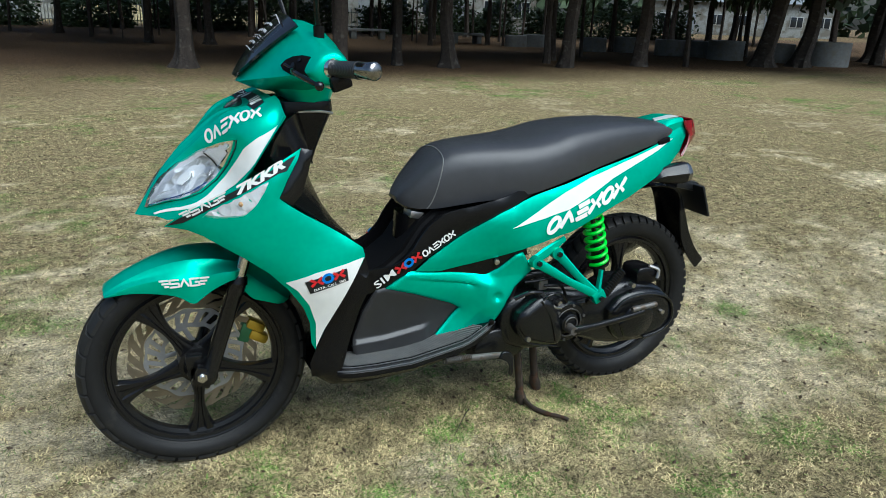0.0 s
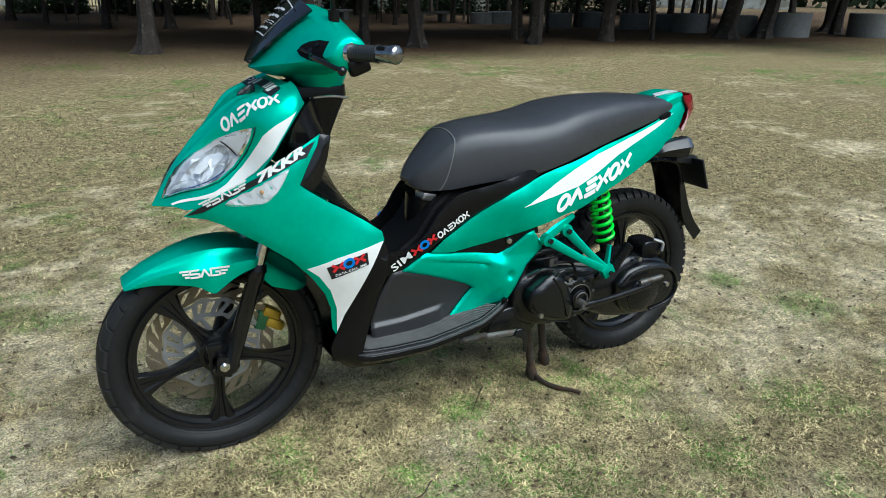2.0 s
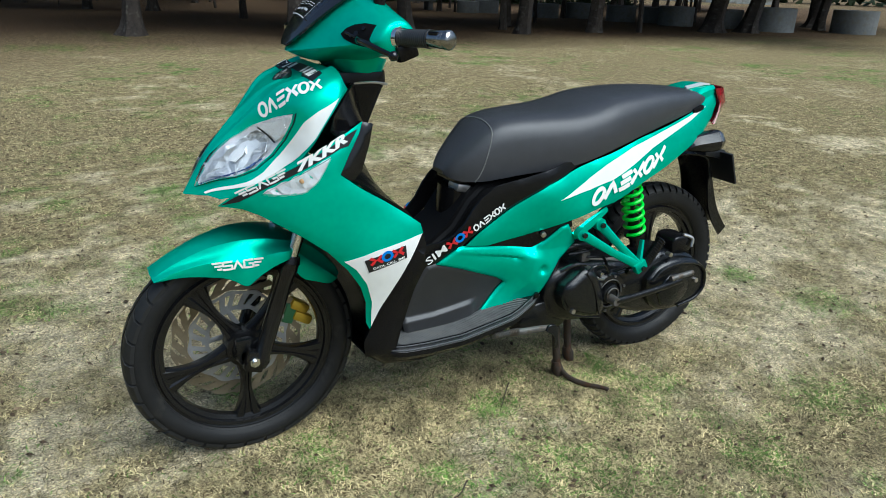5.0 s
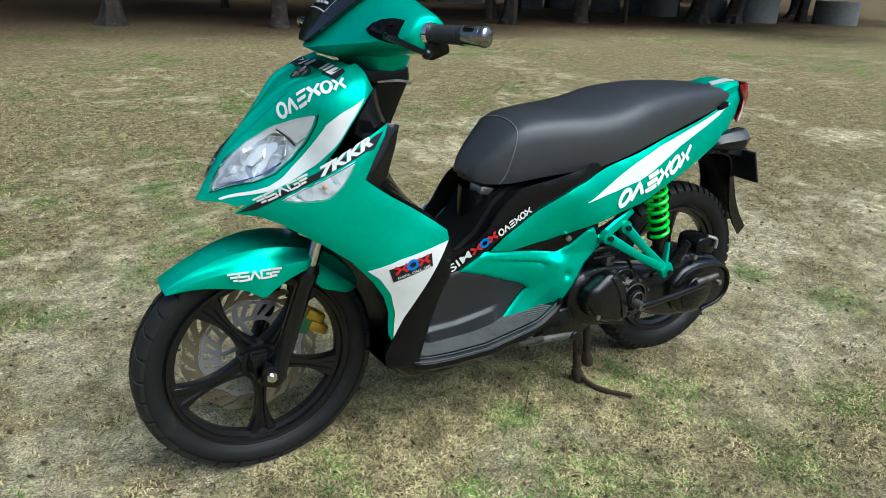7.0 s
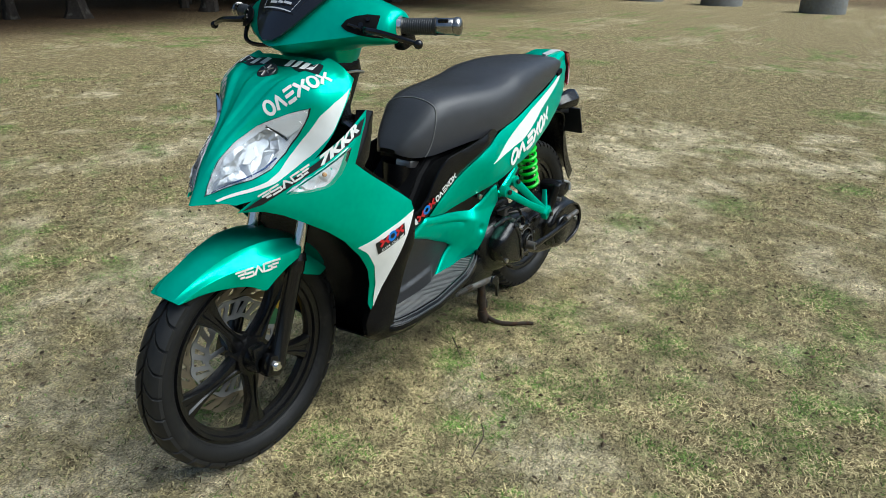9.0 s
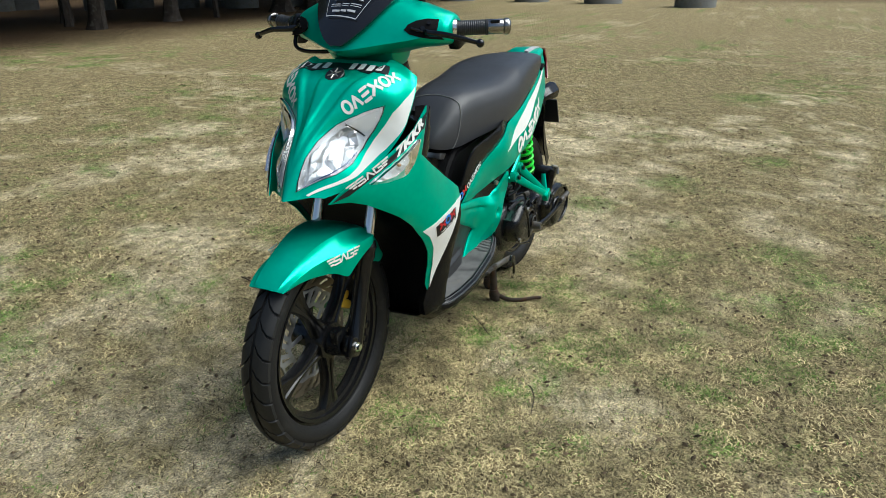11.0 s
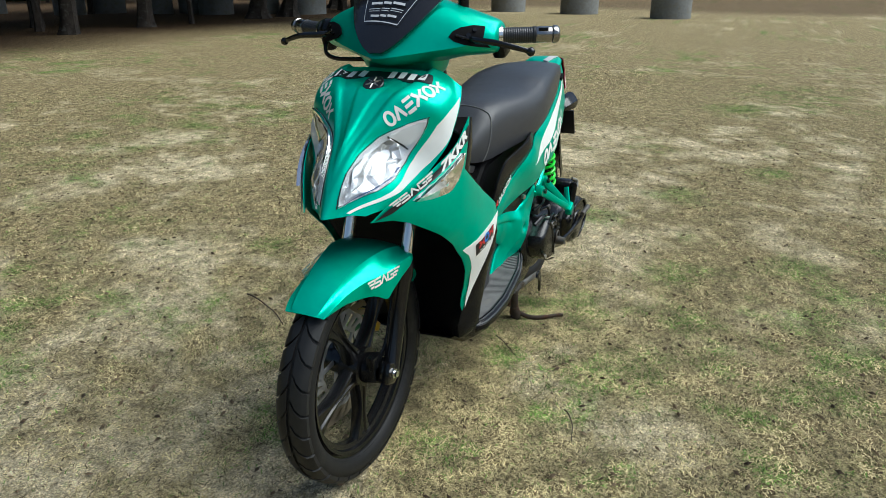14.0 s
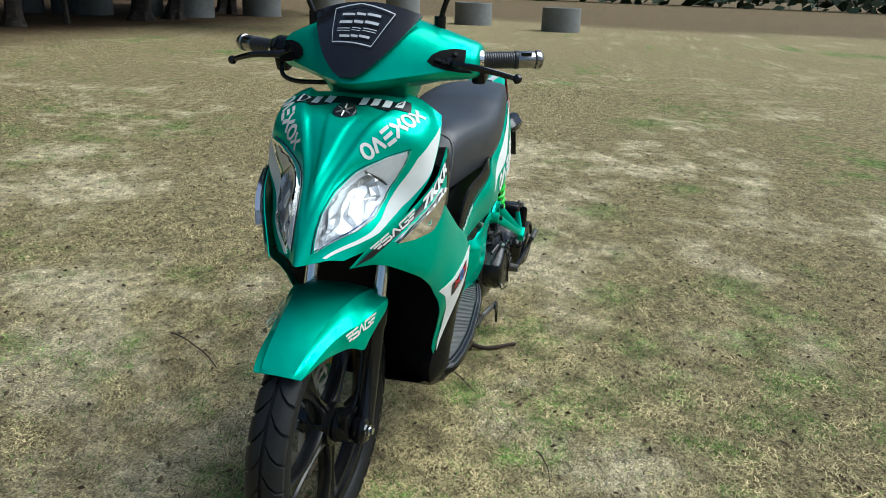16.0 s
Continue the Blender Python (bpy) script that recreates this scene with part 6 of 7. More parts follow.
bm = bmesh.new()
grid_skin(bm, [[screen_point(k / 8, 0.03 + 0.97 * j / 12) + Vector((-0.006, 0, 0.003)) for k in range(-8, 9)] for j in range(13)])
bmesh.ops.recalc_face_normals(bm, faces=bm.faces)
thicken(bm, 0.006)
screen = part("windscreen", bm, SCREEN, head, "small smoked black flyscreen")
lifted = lambda a, b: (screen_at(a, b)[0] + Vector((-0.008, 0, 0.004)), screen_at(a, b)[1])
bm = bmesh.new()
stroke(bm, [(0.60, 0.47), (-0.56, 0.43), (-0.62, 0.88), (0.06, 0.95), (0.56, 0.91), (0.60, 0.47)], 0.015, lifted, 0.003)
for b, w, e in ((0.82, 0.030, 0.40), (0.72, 0.034, 0.44), (0.64, 0.010, 0.48), (0.61, 0.008, 0.48), (0.54, 0.030, 0.40)):
    for a0, a1 in ((-e, -0.30 * e), (-0.22 * e, 0.25 * e), (0.33 * e, e)):
        stroke(bm, [(a0, b - 0.01), (a1, b)], w, lifted, 0.003)
part("white_sticker", bm, PALE_SILVER, screen, "grey outlined sticker on the screen")

for sgn in (-1, 1):
    # black sheet laid on the cover for the shade inside the lever hollow
    bm = bmesh.new()
    hollow = [(y * (1.0 if sgn < 0 else 0.9), z) for y, z in [(0.138, 0.988), (0.144, 0.999), (0.158, 1.007), (0.180, 1.011), (0.203, 1.009), (0.205, 0.994), (0.204, 0.982), (0.213, 0.973), (0.219, 0.966), (0.196, 0.968), (0.172, 0.972), (0.150, 0.979)]]
    shell(bm, [(sgn * y, z) for y, z in hollow], head_place, 0.012, 0.003, 0.004, 0.001)
    opening = part("lever_opening", bm, VOID, head, "black sheet standing for the shaded brake lever opening")
    # lever perch and cable adjuster that show in the opening
    bm = bmesh.new()
    for y, z, r in ((0.186, 1.000, 0.0045), (0.176, 0.990, 0.0055), (0.166, 0.986, 0.004)):
        c, n = head_place(sgn * y * (1.0 if sgn < 0 else 0.9), z)
        tube(bm, [c + n * 0.001, c + n * 0.007], r, 10)
    c, n = head_place(sgn * 0.180, 0.983)
    d, m = head_place(sgn * 0.152, 0.990)
    tube(bm, [c + n * 0.005, d + m * 0.005], 0.003, 8)
    part("lever_perch", bm, BLACK_GLOSS, opening)
    # grip
    a, b = Vector((0.292, sgn * (0.222 if sgn < 0 else 0.232), 0.988)), Vector((0.342, sgn * (0.338 if sgn < 0 else 0.348), 0.992))
    d = (b - a).normalized()
    bm = bmesh.new()
    prof = [(0.0, 0.0195), (0.004, 0.0195)]
    k = 0.006
    while k < 0.072:
        prof += [(k, 0.0172), (k + 0.0016, 0.0165), (k + 0.0032, 0.0172)]
        k += 0.0048
    prof += [(0.073, 0.0185), (0.078, 0.0185)]
    tube(bm, [a + d * t for t, r in prof], [r for t, r in prof], 20)
    grip = part("handle_grip", bm, GREY_PLASTIC, scooter, "black rubber grip with chrome bar end")
    bm = bmesh.new()
    tube(bm, [a + d * t for t in (0.078, 0.080, 0.112, 0.114, 0.116, 0.124, 0.128, 0.131)], [0.0165, 0.0172, 0.0172, 0.0160, 0.0188, 0.0188, 0.0165, 0.010], 24)
    part("bar_end", bm, BAR_METAL, grip, "worn chrome bar end")
    bm = bmesh.new()
    box(bm, a + d * 0.098 + Vector((-0.010, 0, 0.010)), (0.012, 0.022, 0.010), d.to_track_quat("Y", "Z").to_matrix().to_4x4(), 0.002)
    part("end_slot", bm, BLACK, grip)
    bm = bmesh.new()
    tube(bm, [a - d * 0.003, a + d * 0.006], [0.024, 0.022], 20)
    part("collar", bm, CHROME, grip)
    # lever with ball end
    tip = Vector((0.236, sgn * 0.312, 0.962))
    pts = smooth_line([(0.252, sgn * 0.15, 0.990), (0.214, sgn * 0.19, 0.983), (0.208, sgn * 0.24, 0.980), (0.222, sgn * 0.285, 0.970), tip], 5)
    bm = bmesh.new()
    tube(bm, pts, [0.008 - 0.003 * i / (len(pts) - 1) for i in range(len(pts))], 10, True, 0.7)
    bmesh.ops.create_uvsphere(bm, u_segments=14, v_segments=10, radius=0.0095, matrix=Matrix.Translation(tip))
    part("brake_lever", bm, BLACK_GLOSS, scooter, "black brake lever with ball end")
    if sgn > 0:
        bm = bmesh.new()
        tube(bm, [(0.284, 0.196, 0.988), (0.288, 0.204, 0.988), (0.298, 0.228, 0.988), (0.301, 0.234, 0.988)], [0.022, 0.027, 0.027, 0.022], 20)
        part("throttle_housing", bm, BLACK, scooter, "black throttle housing beside the cover")
    # switch block
    bm = bmesh.new()
    box(bm, (0.305, sgn * 0.222, 0.962), (0.045, 0.03, 0.035), pose(0, 0, 0, 0, -20, 0), 0.008)
    part("switch_block", bm, BLACK, scooter)
    # mirror
    bm = bmesh.new()
    root = Vector((0.285, sgn * 0.138, 1.040))
    tube(bm, [root, root + Vector((0, 0, 0.03))], 0.012, 12)
    tube(bm, smooth_line([root + Vector((0, 0, 0.02)), root + Vector((-0.01, sgn * 0.02, 0.07)), root + Vector((-0.02, sgn * 0.07, 0.14)), root + Vector((-0.015, sgn * 0.10, 0.19))], 4), 0.0055, 10)
    mirror = part("mirror", bm, BLACK, scooter, "black round-backed mirror on a bent stem")
    bm = bmesh.new()
    c = root + Vector((-0.012, sgn * 0.125, 0.215))
    rows = []
    for r, dx in ((0.006, -0.026), (0.5, -0.022), (0.85, -0.012), (1.0, 0.0), (0.97, 0.006)):
        rows.append([c + Vector((dx, sgn * 0.075 * r * math.cos(t), 0.045 * r * math.sin(t))) for t in [2 * math.pi * k / 28 for k in range(28)]])
    grid_skin(bm, rows, True)
    bmesh.ops.recalc_face_normals(bm, faces=bm.faces)
    part("mirror_shell", bm, BLACK_GLOSS, mirror)
    bm = bmesh.new()
    ring = [bm.verts.new(c + Vector((0.004, sgn * 0.071 * math.cos(t), 0.042 * math.sin(t)))) for t in [2 * math.pi * k / 28 for k in range(28)]]
    bm.faces.new(ring)
    part("mirror_glass", bm, CHROME, mirror)
bm = bmesh.new()
tube(bm, smooth_line([(0.238, 0.192, 0.972), (0.226, 0.188, 0.942), (0.222, 0.160, 0.930), (0.222, 0.11, 0.930), (0.225, 0.07, 0.932)]), 0.005, 8)
part("brake_cable", bm, BLACK, scooter)

# column behind the cowl
bm = bmesh.new()
rows = []
for z, x0, x1, hw in [(0.765, 0.205, 0.288, 0.080), (0.80, 0.205, 0.300, 0.083), (0.85, 0.195, 0.322, 0.088), (0.885, 0.190, 0.338, 0.092), (0.905, 0.200, 0.336, 0.088)]:
    cx, rx = (x0 + x1) / 2, (x1 - x0) / 2
    rows.append([Vector((cx + rx * abs(math.cos(a)) ** 0.45 * (1 if math.cos(a) > 0 else -1), hw * abs(math.sin(a)) ** 0.45 * (1 if math.sin(a) > 0 else -1), z)) for a in [2 * math.pi * k / 32 for k in range(32)]])
grid_skin(bm, rows, True)
bm.faces.new(bm.verts[-32:])
bmesh.ops.recalc_face_normals(bm, faces=bm.faces)
column = part("column_cover", bm, BLACK, scooter, "black steering column cover")
for sgn in (-1, 1):
    bm = bmesh.new()
    grid_skin(bm, [[Vector((0.20, sgn * 0.168, 0.872)), Vector((0.235, sgn * 0.12, 0.885)), Vector((0.25, sgn * 0.085, 0.885))], [Vector((0.175, sgn * 0.165, 0.83)), Vector((0.225, sgn * 0.135, 0.835)), Vector((0.26, sgn * 0.09, 0.84))],
                   [Vector((0.165, sgn * 0.168, 0.80)), Vector((0.215, sgn * 0.150, 0.795)), Vector((0.27, sgn * 0.09, 0.79))], [Vector((0.185, sgn * 0.180, 0.782)), Vector((0.235, sgn * 0.172, 0.79)), Vector((0.28, sgn * 0.09, 0.765))]])
    bmesh.ops.recalc_face_normals(bm, faces=bm.faces)
    thicken(bm, 0.004)
    part("inner_cowl", bm, BLACK_GLOSS, column, "gloss black inner cowl")
    bm = bmesh.new()
    tube(bm, smooth_line([(0.235, sgn * 0.088, 0.882), (0.29, sgn * 0.094, 0.884), (0.328, sgn * 0.086, 0.878)]), 0.003, 6)
    part("silver_edge", bm, STEEL, column)

# ---- footboard ----
def floor_edge(x):
    return float(np.interp(x, [0.29, 0.31, 0.34, 0.40, 0.50, 0.60, 0.68, 0.73, 0.765], [0.150, 0.182, 0.192, 0.196, 0.192, 0.182, 0.172, 0.158, 0.138]))


def floor_z(x):
    return float(np.interp(x, [0.29, 0.50, 0.66, 0.76], [0.272, 0.268, 0.284, 0.318]))


for sgn in (-1, 1):
    xs = [0.29 + 0.475 * k / 30 for k in range(31)]
    bm = bmesh.new()
    rows = []
    for x in xs:
        w, z = floor_edge(x), floor_z(x)
        rows.append([Vector((x, sgn * y, zz)) for y, zz in ((0.06, z), (w - 0.030, z), (w - 0.010, z - 0.003), (w, z - 0.012), (w + 0.001, z - 0.024), (w - 0.012, z - 0.038), (0.06, z - 0.045))])
    grid_skin(bm, rows)
    bmesh.ops.recalc_face_normals(bm, faces=bm.faces)
    fl = part("footboard", bm, BLACK, scooter, "worn black footboard with ribbed rubber mat")
    for off, rr in ((0.011, 0.0022), (0.003, 0.0025)):
        bm = bmesh.new()
        tube(bm, [(x, sgn * (floor_edge(x) - off), floor_z(x) - (0.0015 if off > 0.01 else 0.009)) for x in xs], rr, 6)
        part("edge_rib", bm, VINYL, fl)
    bm = bmesh.new()
    grid_skin(bm, [[Vector((x, sgn * 0.095, floor_z(x) + 0.0008)), Vector((x, sgn * (floor_edge(x) - 0.016), floor_z(x) + 0.0008))] for x in xs if x < 0.71])
    thicken(bm, 0.0006)
    part("mat", bm, GREY_PLASTIC, fl)
    bm = bmesh.new()
    k = 0.315
    while k < 0.70:
        w = floor_edge(k + 0.02) - 0.018
        z = floor_z(k)
        tube(bm, [(k - 0.006, sgn * 0.098, z + 0.001), (k + 0.022, sgn * w, floor_z(k + 0.022) + 0.001)], 0.0024, 5)
        k += 0.0075
    part("mat_ribs", bm, MAT_RUBBER, fl, "fine dusty ribs of the rubber mat")["kind"] = "stuff"
bm = bmesh.new()
rows = []
for x, zb, zt, hw in [(0.262, 0.235, 0.27, 0.15), (0.30, 0.212, 0.27, 0.175), (0.38, 0.204, 0.265, 0.185), (0.50, 0.208, 0.262, 0.178), (0.60, 0.226, 0.265, 0.150), (0.66, 0.245, 0.27, 0.12)]:
    rows.append([Vector((x, -hw, zt)), Vector((x, -hw * 0.97, zb + 0.02)), Vector((x, -hw * 0.8, zb)), Vector((x, 0, zb - 0.006)), Vector((x, hw * 0.8, zb)), Vector((x, hw * 0.97, zb + 0.02)), Vector((x, hw, zt))])
grid_skin(bm, rows)
bmesh.ops.recalc_face_normals(bm, faces=bm.faces)
thicken(bm, 0.004)
part("belly_pan", bm, BLACK, scooter, "black belly pan under the footboard")

# ---- engine and belt case ----
def slab(bm, outline, y0, y1, inset=0.012, dome=0.0):
    """A casting: an outline in the side view, run from y0 out to y1 with a rounded rim."""
    pts = [Vector((x, z)) for x, z in outline]
    c = sum(pts, Vector((0, 0))) / len(pts)
    ring = [Vector((p.x, p.y, 0)) for p in pts]
    ring = [Vector((p.x, p.y)) for p in smooth_line(ring + [ring[0]], 4)[:-1]]
    levels = [(0.0, y0), (0.0, y1 + inset * (1 if y0 > y1 else -1)), (inset * 0.35, y1 + inset * 0.35 * (1 if y0 > y1 else -1)), (inset, y1)]
    rows = []
    for ins, y in levels:
        rows.append([Vector((p.x, y, p.y)) + Vector(((c - p).normalized().x * ins, 0, (c - p).normalized().y * ins)) for p in ring])
    if dome:
        for f, g in ((0.7, 0.6), (0.35, 0.9)):
            rows.append([Vector((c.x + (p.x - c.x) * f, y1 + dome * g * (-1 if y0 > y1 else 1), c.y + (p.y - c.y) * f)) for p in ring])
    vs = grid_skin(bm, rows, True)
    bm.faces.new(vs[-1])
    bmesh.ops.recalc_face_normals(bm, faces=bm.faces)


engine = None
bm = bmesh.new()
slab(bm, [(0.775, 0.30), (0.80, 0.235), (0.90, 0.205), (1.00, 0.215), (1.08, 0.235), (1.10, 0.31), (1.06, 0.36), (0.98, 0.375), (0.86, 0.385), (0.79, 0.36)], -0.05, -0.150, 0.02)
engine = part("engine_case", bm, ENGINE, scooter, "black cast engine and belt case")
bm = bmesh.new()
slab(bm, [(0.808, 0.346), (0.867, 0.384), (0.905, 0.375), (0.935, 0.33), (0.952, 0.262), (0.928, 0.236), (0.835, 0.262), (0.803, 0.306)], -0.14, -0.198, 0.014, 0.004)
part("front_cover", bm, ENGINE, engine, "faceted black front engine cover")
bm = bmesh.new()
lathe(bm, [(0.060, -0.14), (0.060, -0.178), (0.054, -0.186), (0.042, -0.188), (0.040, -0.180), (0.030, -0.180), (0.027, -0.194), (0.018, -0.198), (0.0, -0.198)], 36, Matrix.Translation((0.972, 0, 0.296)))
bmesh.ops.recalc_face_normals(bm, faces=bm.faces)
part("crank_cover", bm, ENGINE, engine)
for r, y, t in ((0.041, -0.186, 0.0028), (0.020, -0.199, 0.0022)):
    bm = bmesh.new()
    tube(bm, [(0.972 + r * math.cos(a), y, 0.296 + r * math.sin(a)) for a in [2 * math.pi * k / 28 for k in range(29)]], t, 6)
    part("cover_ring", bm, DULL_STEEL, engine, "worn bright ring on the cover")
for k in range(6):
    a = 2 * math.pi * k / 6 + 0.3
    bm = bmesh.new()
    tube(bm, [(0.972 + 0.051 * math.cos(a), -0.180, 0.296 + 0.051 * math.sin(a)), (0.972 + 0.051 * math.cos(a), -0.190, 0.296 + 0.051 * math.sin(a))], 0.0045, 6)
    part("bolt", bm, DULL_STEEL, engine)
for pts, r, mt in (([(0.872, -0.190, 0.372), (0.895, -0.196, 0.392), (0.935, -0.190, 0.388), (0.962, -0.182, 0.356)], 0.0035, BLACK_GLOSS), ([(0.905, -0.186, 0.366), (0.918, -0.194, 0.352), (0.940, -0.190, 0.345)], 0.003, STEEL),
                   ([(0.80, -0.17, 0.385), (0.84, -0.182, 0.402), (0.875, -0.184, 0.398)], 0.006, BLACK_GLOSS), ([(1.00, -0.176, 0.352), (1.04, -0.186, 0.362), (1.09, -0.184, 0.350)], 0.004, BLACK_GLOSS),
                   ([(0.80, -0.198, 0.300), (0.835, -0.201, 0.262), (0.930, -0.200, 0.236)], 0.0025, ENGINE), ([(0.868, -0.200, 0.380), (0.900, -0.202, 0.330), (0.925, -0.203, 0.250)], 0.0022, ENGINE)):
    bm = bmesh.new()
    tube(bm, smooth_line(pts, 5), r, 8)
    part("engine_pipe", bm, mt, engine)
bm = bmesh.new()
slab(bm, [(0.98, 0.350), (1.08, 0.355), (1.16, 0.385), (1.25, 0.372), (1.315, 0.345), (1.342, 0.295), (1.325, 0.235), (1.27, 0.200), (1.19, 0.190), (1.10, 0.205), (1.02, 0.235), (0.96, 0.26)], -0.07, -0.176, 0.018)
part("belt_case", bm, ENGINE, engine, "long black belt case beside the rear wheel")
bm = bmesh.new()
slab(bm, [(1.100, 0.318), (1.137, 0.352), (1.195, 0.366), (1.260, 0.360), (1.305, 0.342), (1.331, 0.312), (1.336, 0.258), (1.30, 0.221), (1.229, 0.207), (1.156, 0.214), (1.115, 0.255)], -0.165, -0.204, 0.014, 0.003)
part("rear_cover", bm, ENGINE, engine, "rounded rear belt cover with raised rim")
bm = bmesh.new()
slab(bm, [(1.135, 0.272), (1.165, 0.318), (1.205, 0.325), (1.250, 0.305), (1.255, 0.262), (1.225, 0.228), (1.165, 0.225)], -0.20, -0.214, 0.008)
part("cover_boss", bm, ENGINE, engine)
rim = smooth_line([(1.112, -0.205, 0.315), (1.145, -0.207, 0.346), (1.20, -0.208, 0.357), (1.26, -0.208, 0.350), (1.302, -0.207, 0.333), (1.324, -0.206, 0.305), (1.328, -0.206, 0.262), (1.296, -0.206, 0.230), (1.23, -0.206, 0.216)], 5)
bm = bmesh.new()
tube(bm, rim, 0.0045, 8)
part("cover_rib", bm, ENGINE, engine)
for x, y, z, mt in [(0.835, -0.195, 0.272, STEEL), (1.288, -0.205, 0.290, STEEL), (0.885, -0.185, 0.385, STEEL), (0.945, -0.17, 0.352, STEEL), (1.04, -0.175, 0.345, ENGINE), (1.01, -0.17, 0.232, ENGINE), (1.18, -0.19, 0.382, STEEL)]:
    bm = bmesh.new()
    tube(bm, [(x, y + 0.01, z), (x, y - 0.007, z)], 0.0075, 6)
    part("bolt", bm, mt, engine)
bm = bmesh.new()
tube(bm, smooth_line([(0.966, -0.218, 0.286), (1.03, -0.222, 0.290), (1.12, -0.226, 0.300), (1.20, -0.228, 0.312)]), [0.011] * 5 + [0.009] * 14, 10, True, 0.8)
kick = part("kick_starter", bm, ENGINE, engine, "worn black kick-start lever")
bm = bmesh.new()
tube(bm, [(0.966, -0.196, 0.286), (0.966, -0.226, 0.286)], [0.014, 0.012], 16)
part("kick_boss", bm, DULL_STEEL, engine)
bm = bmesh.new()
pts = [Vector((1.150 + 0.085 * k / 12, -0.236, 0.328 + 0.006 * k / 12)) for k in range(13)]
tube(bm, pts, [0.009 if k % 2 else 0.0075 for k in range(13)], 10)
part("kick_pedal", bm, DULL_STEEL, engine, "ribbed kick-start pedal")
# cylinder and intake in the shade of the cover
for k in range(7):
    bm = bmesh.new()
    box(bm, (0.735 + 0.016 * k, -0.02, 0.335), (0.006, 0.16, 0.15), pose(0, 0, 0, 0, 8), 0.003)
    part("cooling_fin", bm, ENGINE, engine)
bm = bmesh.new()
tube(bm, smooth_line([(0.80, -0.10, 0.40), (0.86, -0.13, 0.43), (0.93, -0.12, 0.425), (0.99, -0.09, 0.40)]), 0.013, 12)
tube(bm, smooth_line([(0.80, -0.105, 0.36), (0.81, -0.115, 0.40), (0.83, -0.105, 0.43)]), 0.026, 14)
part("intake_hose", bm, BLACK, engine)
bm = bmesh.new()
tube(bm, smooth_line([(0.90, -0.155, 0.405), (0.95, -0.165, 0.40), (0.97, -0.17, 0.36), (0.985, -0.175, 0.33)]), 0.004, 8)
tube(bm, smooth_line([(0.84, -0.15, 0.42), (0.90, -0.16, 0.425), (0.96, -0.15, 0.43)]), 0.0045, 8)
part("breather_hose", bm, BLACK, engine)
bm = bmesh.new()
tube(bm, [(0.93, -0.12, 0.372), (1.08, -0.135, 0.360)], 0.011, 10, True, 0.6)
box(bm, (0.90, -0.14, 0.405), (0.03, 0.03, 0.03), None, 0.006)
part("alloy_link", bm, DULL_STEEL, engine, "bare alloy engine link")
bm = bmesh.new()
slab(bm, [(1.212, 0.376), (1.214, 0.414), (1.24, 0.422), (1.285, 0.414), (1.298, 0.392), (1.28, 0.372), (1.24, 0.368)], -0.10, -0.172, 0.006)
part("air_box", bm, BLACK, engine, "black air box above the belt case")
bm = bmesh.new()
tube(bm, smooth_line([(1.255, -0.165, 0.424), (1.282, -0.176, 0.412), (1.278, -0.180, 0.388)]), 0.005, 8)
part("clip", bm, STEEL, engine)

# pillion footrest bracket
bm = bmesh.new()
apex = Vector((1.040, -0.216, 0.378))
for p in ((0.865, -0.164, 0.479), (0.936, -0.152, 0.494)):
    tube(bm, [Vector(p), Vector(p).lerp(apex, 0.5) + Vector((0, -0.008, -0.004)), apex], [0.0145, 0.0105, 0.0125], 10, True, 0.55)
    tube(bm, [Vector(p) + Vector((0, 0.012, 0)), Vector(p) + Vector((0, -0.008, 0))], 0.017, 14)
tube(bm, [Vector((0.850, -0.150, 0.470)), Vector((0.90, -0.150, 0.498)), Vector((0.965, -0.142, 0.530))], [0.012, 0.016, 0.009], 8, True, 0.5)
box(bm, apex, (0.040, 0.022, 0.030), pose(0, 0, 0, 0, -30), 0.006)
tube(bm, [apex + Vector((0.004, 0.008, 0.008)), Vector((1.058, -0.196, 0.446))], [0.011, 0.008], 8, True, 0.6)
rest = part("footrest_bracket", bm, GREEN, scooter, "green forked pillion footrest bracket")
for p in ((0.865, -0.176, 0.479), (0.936, -0.164, 0.494), (1.040, -0.232, 0.376)):
    bm = bmesh.new()
    tube(bm, [Vector(p), Vector(p) + Vector((0, -0.007, 0))], 0.008, 6)
    part("bolt", bm, ENGINE, rest)
bm = bmesh.new()
a, b = Vector((1.064, -0.212, 0.380)), Vector((1.122, -0.206, 0.440))
tube(bm, [a.lerp(b, k / 22) for k in range(23)], [0.019 if k % 2 else 0.0155 for k in range(23)], 12, True, 0.7)
part("footrest_rubber", bm, BLACK, rest, "folded ribbed rubber footrest")

# rear shock absorber
bm = bmesh.new()
lo, hi = Vector((1.122, -0.112, 0.392)), Vector((1.066, -0.112, 0.600))
tube(bm, [lo, lo.lerp(hi, 0.45)], 0.017, 14)
tube(bm, [lo.lerp(hi, 0.45), hi], 0.007, 10)
tube(bm, [lo.lerp(hi, 0.17), lo.lerp(hi, 0.20)], 0.031, 20)
shock = part("shock_absorber", bm, ENGINE, scooter, "rear shock absorber with lime green spring")
ax = (hi - lo).normalized()
e1 = ax.cross(Vector((0, 1, 0))).normalized()
e2 = ax.cross(e1)
pts, turns = [], 6.5
for k in range(int(turns * 20) + 1):
    a = 2 * math.pi * k / 20
    pts.append(lo.lerp(hi, 0.21 + 0.75 * k / (turns * 20)) + e1 * 0.0275 * math.cos(a) + e2 * 0.0275 * math.sin(a))
bm = bmesh.new()
tube(bm, pts, 0.0056, 8)
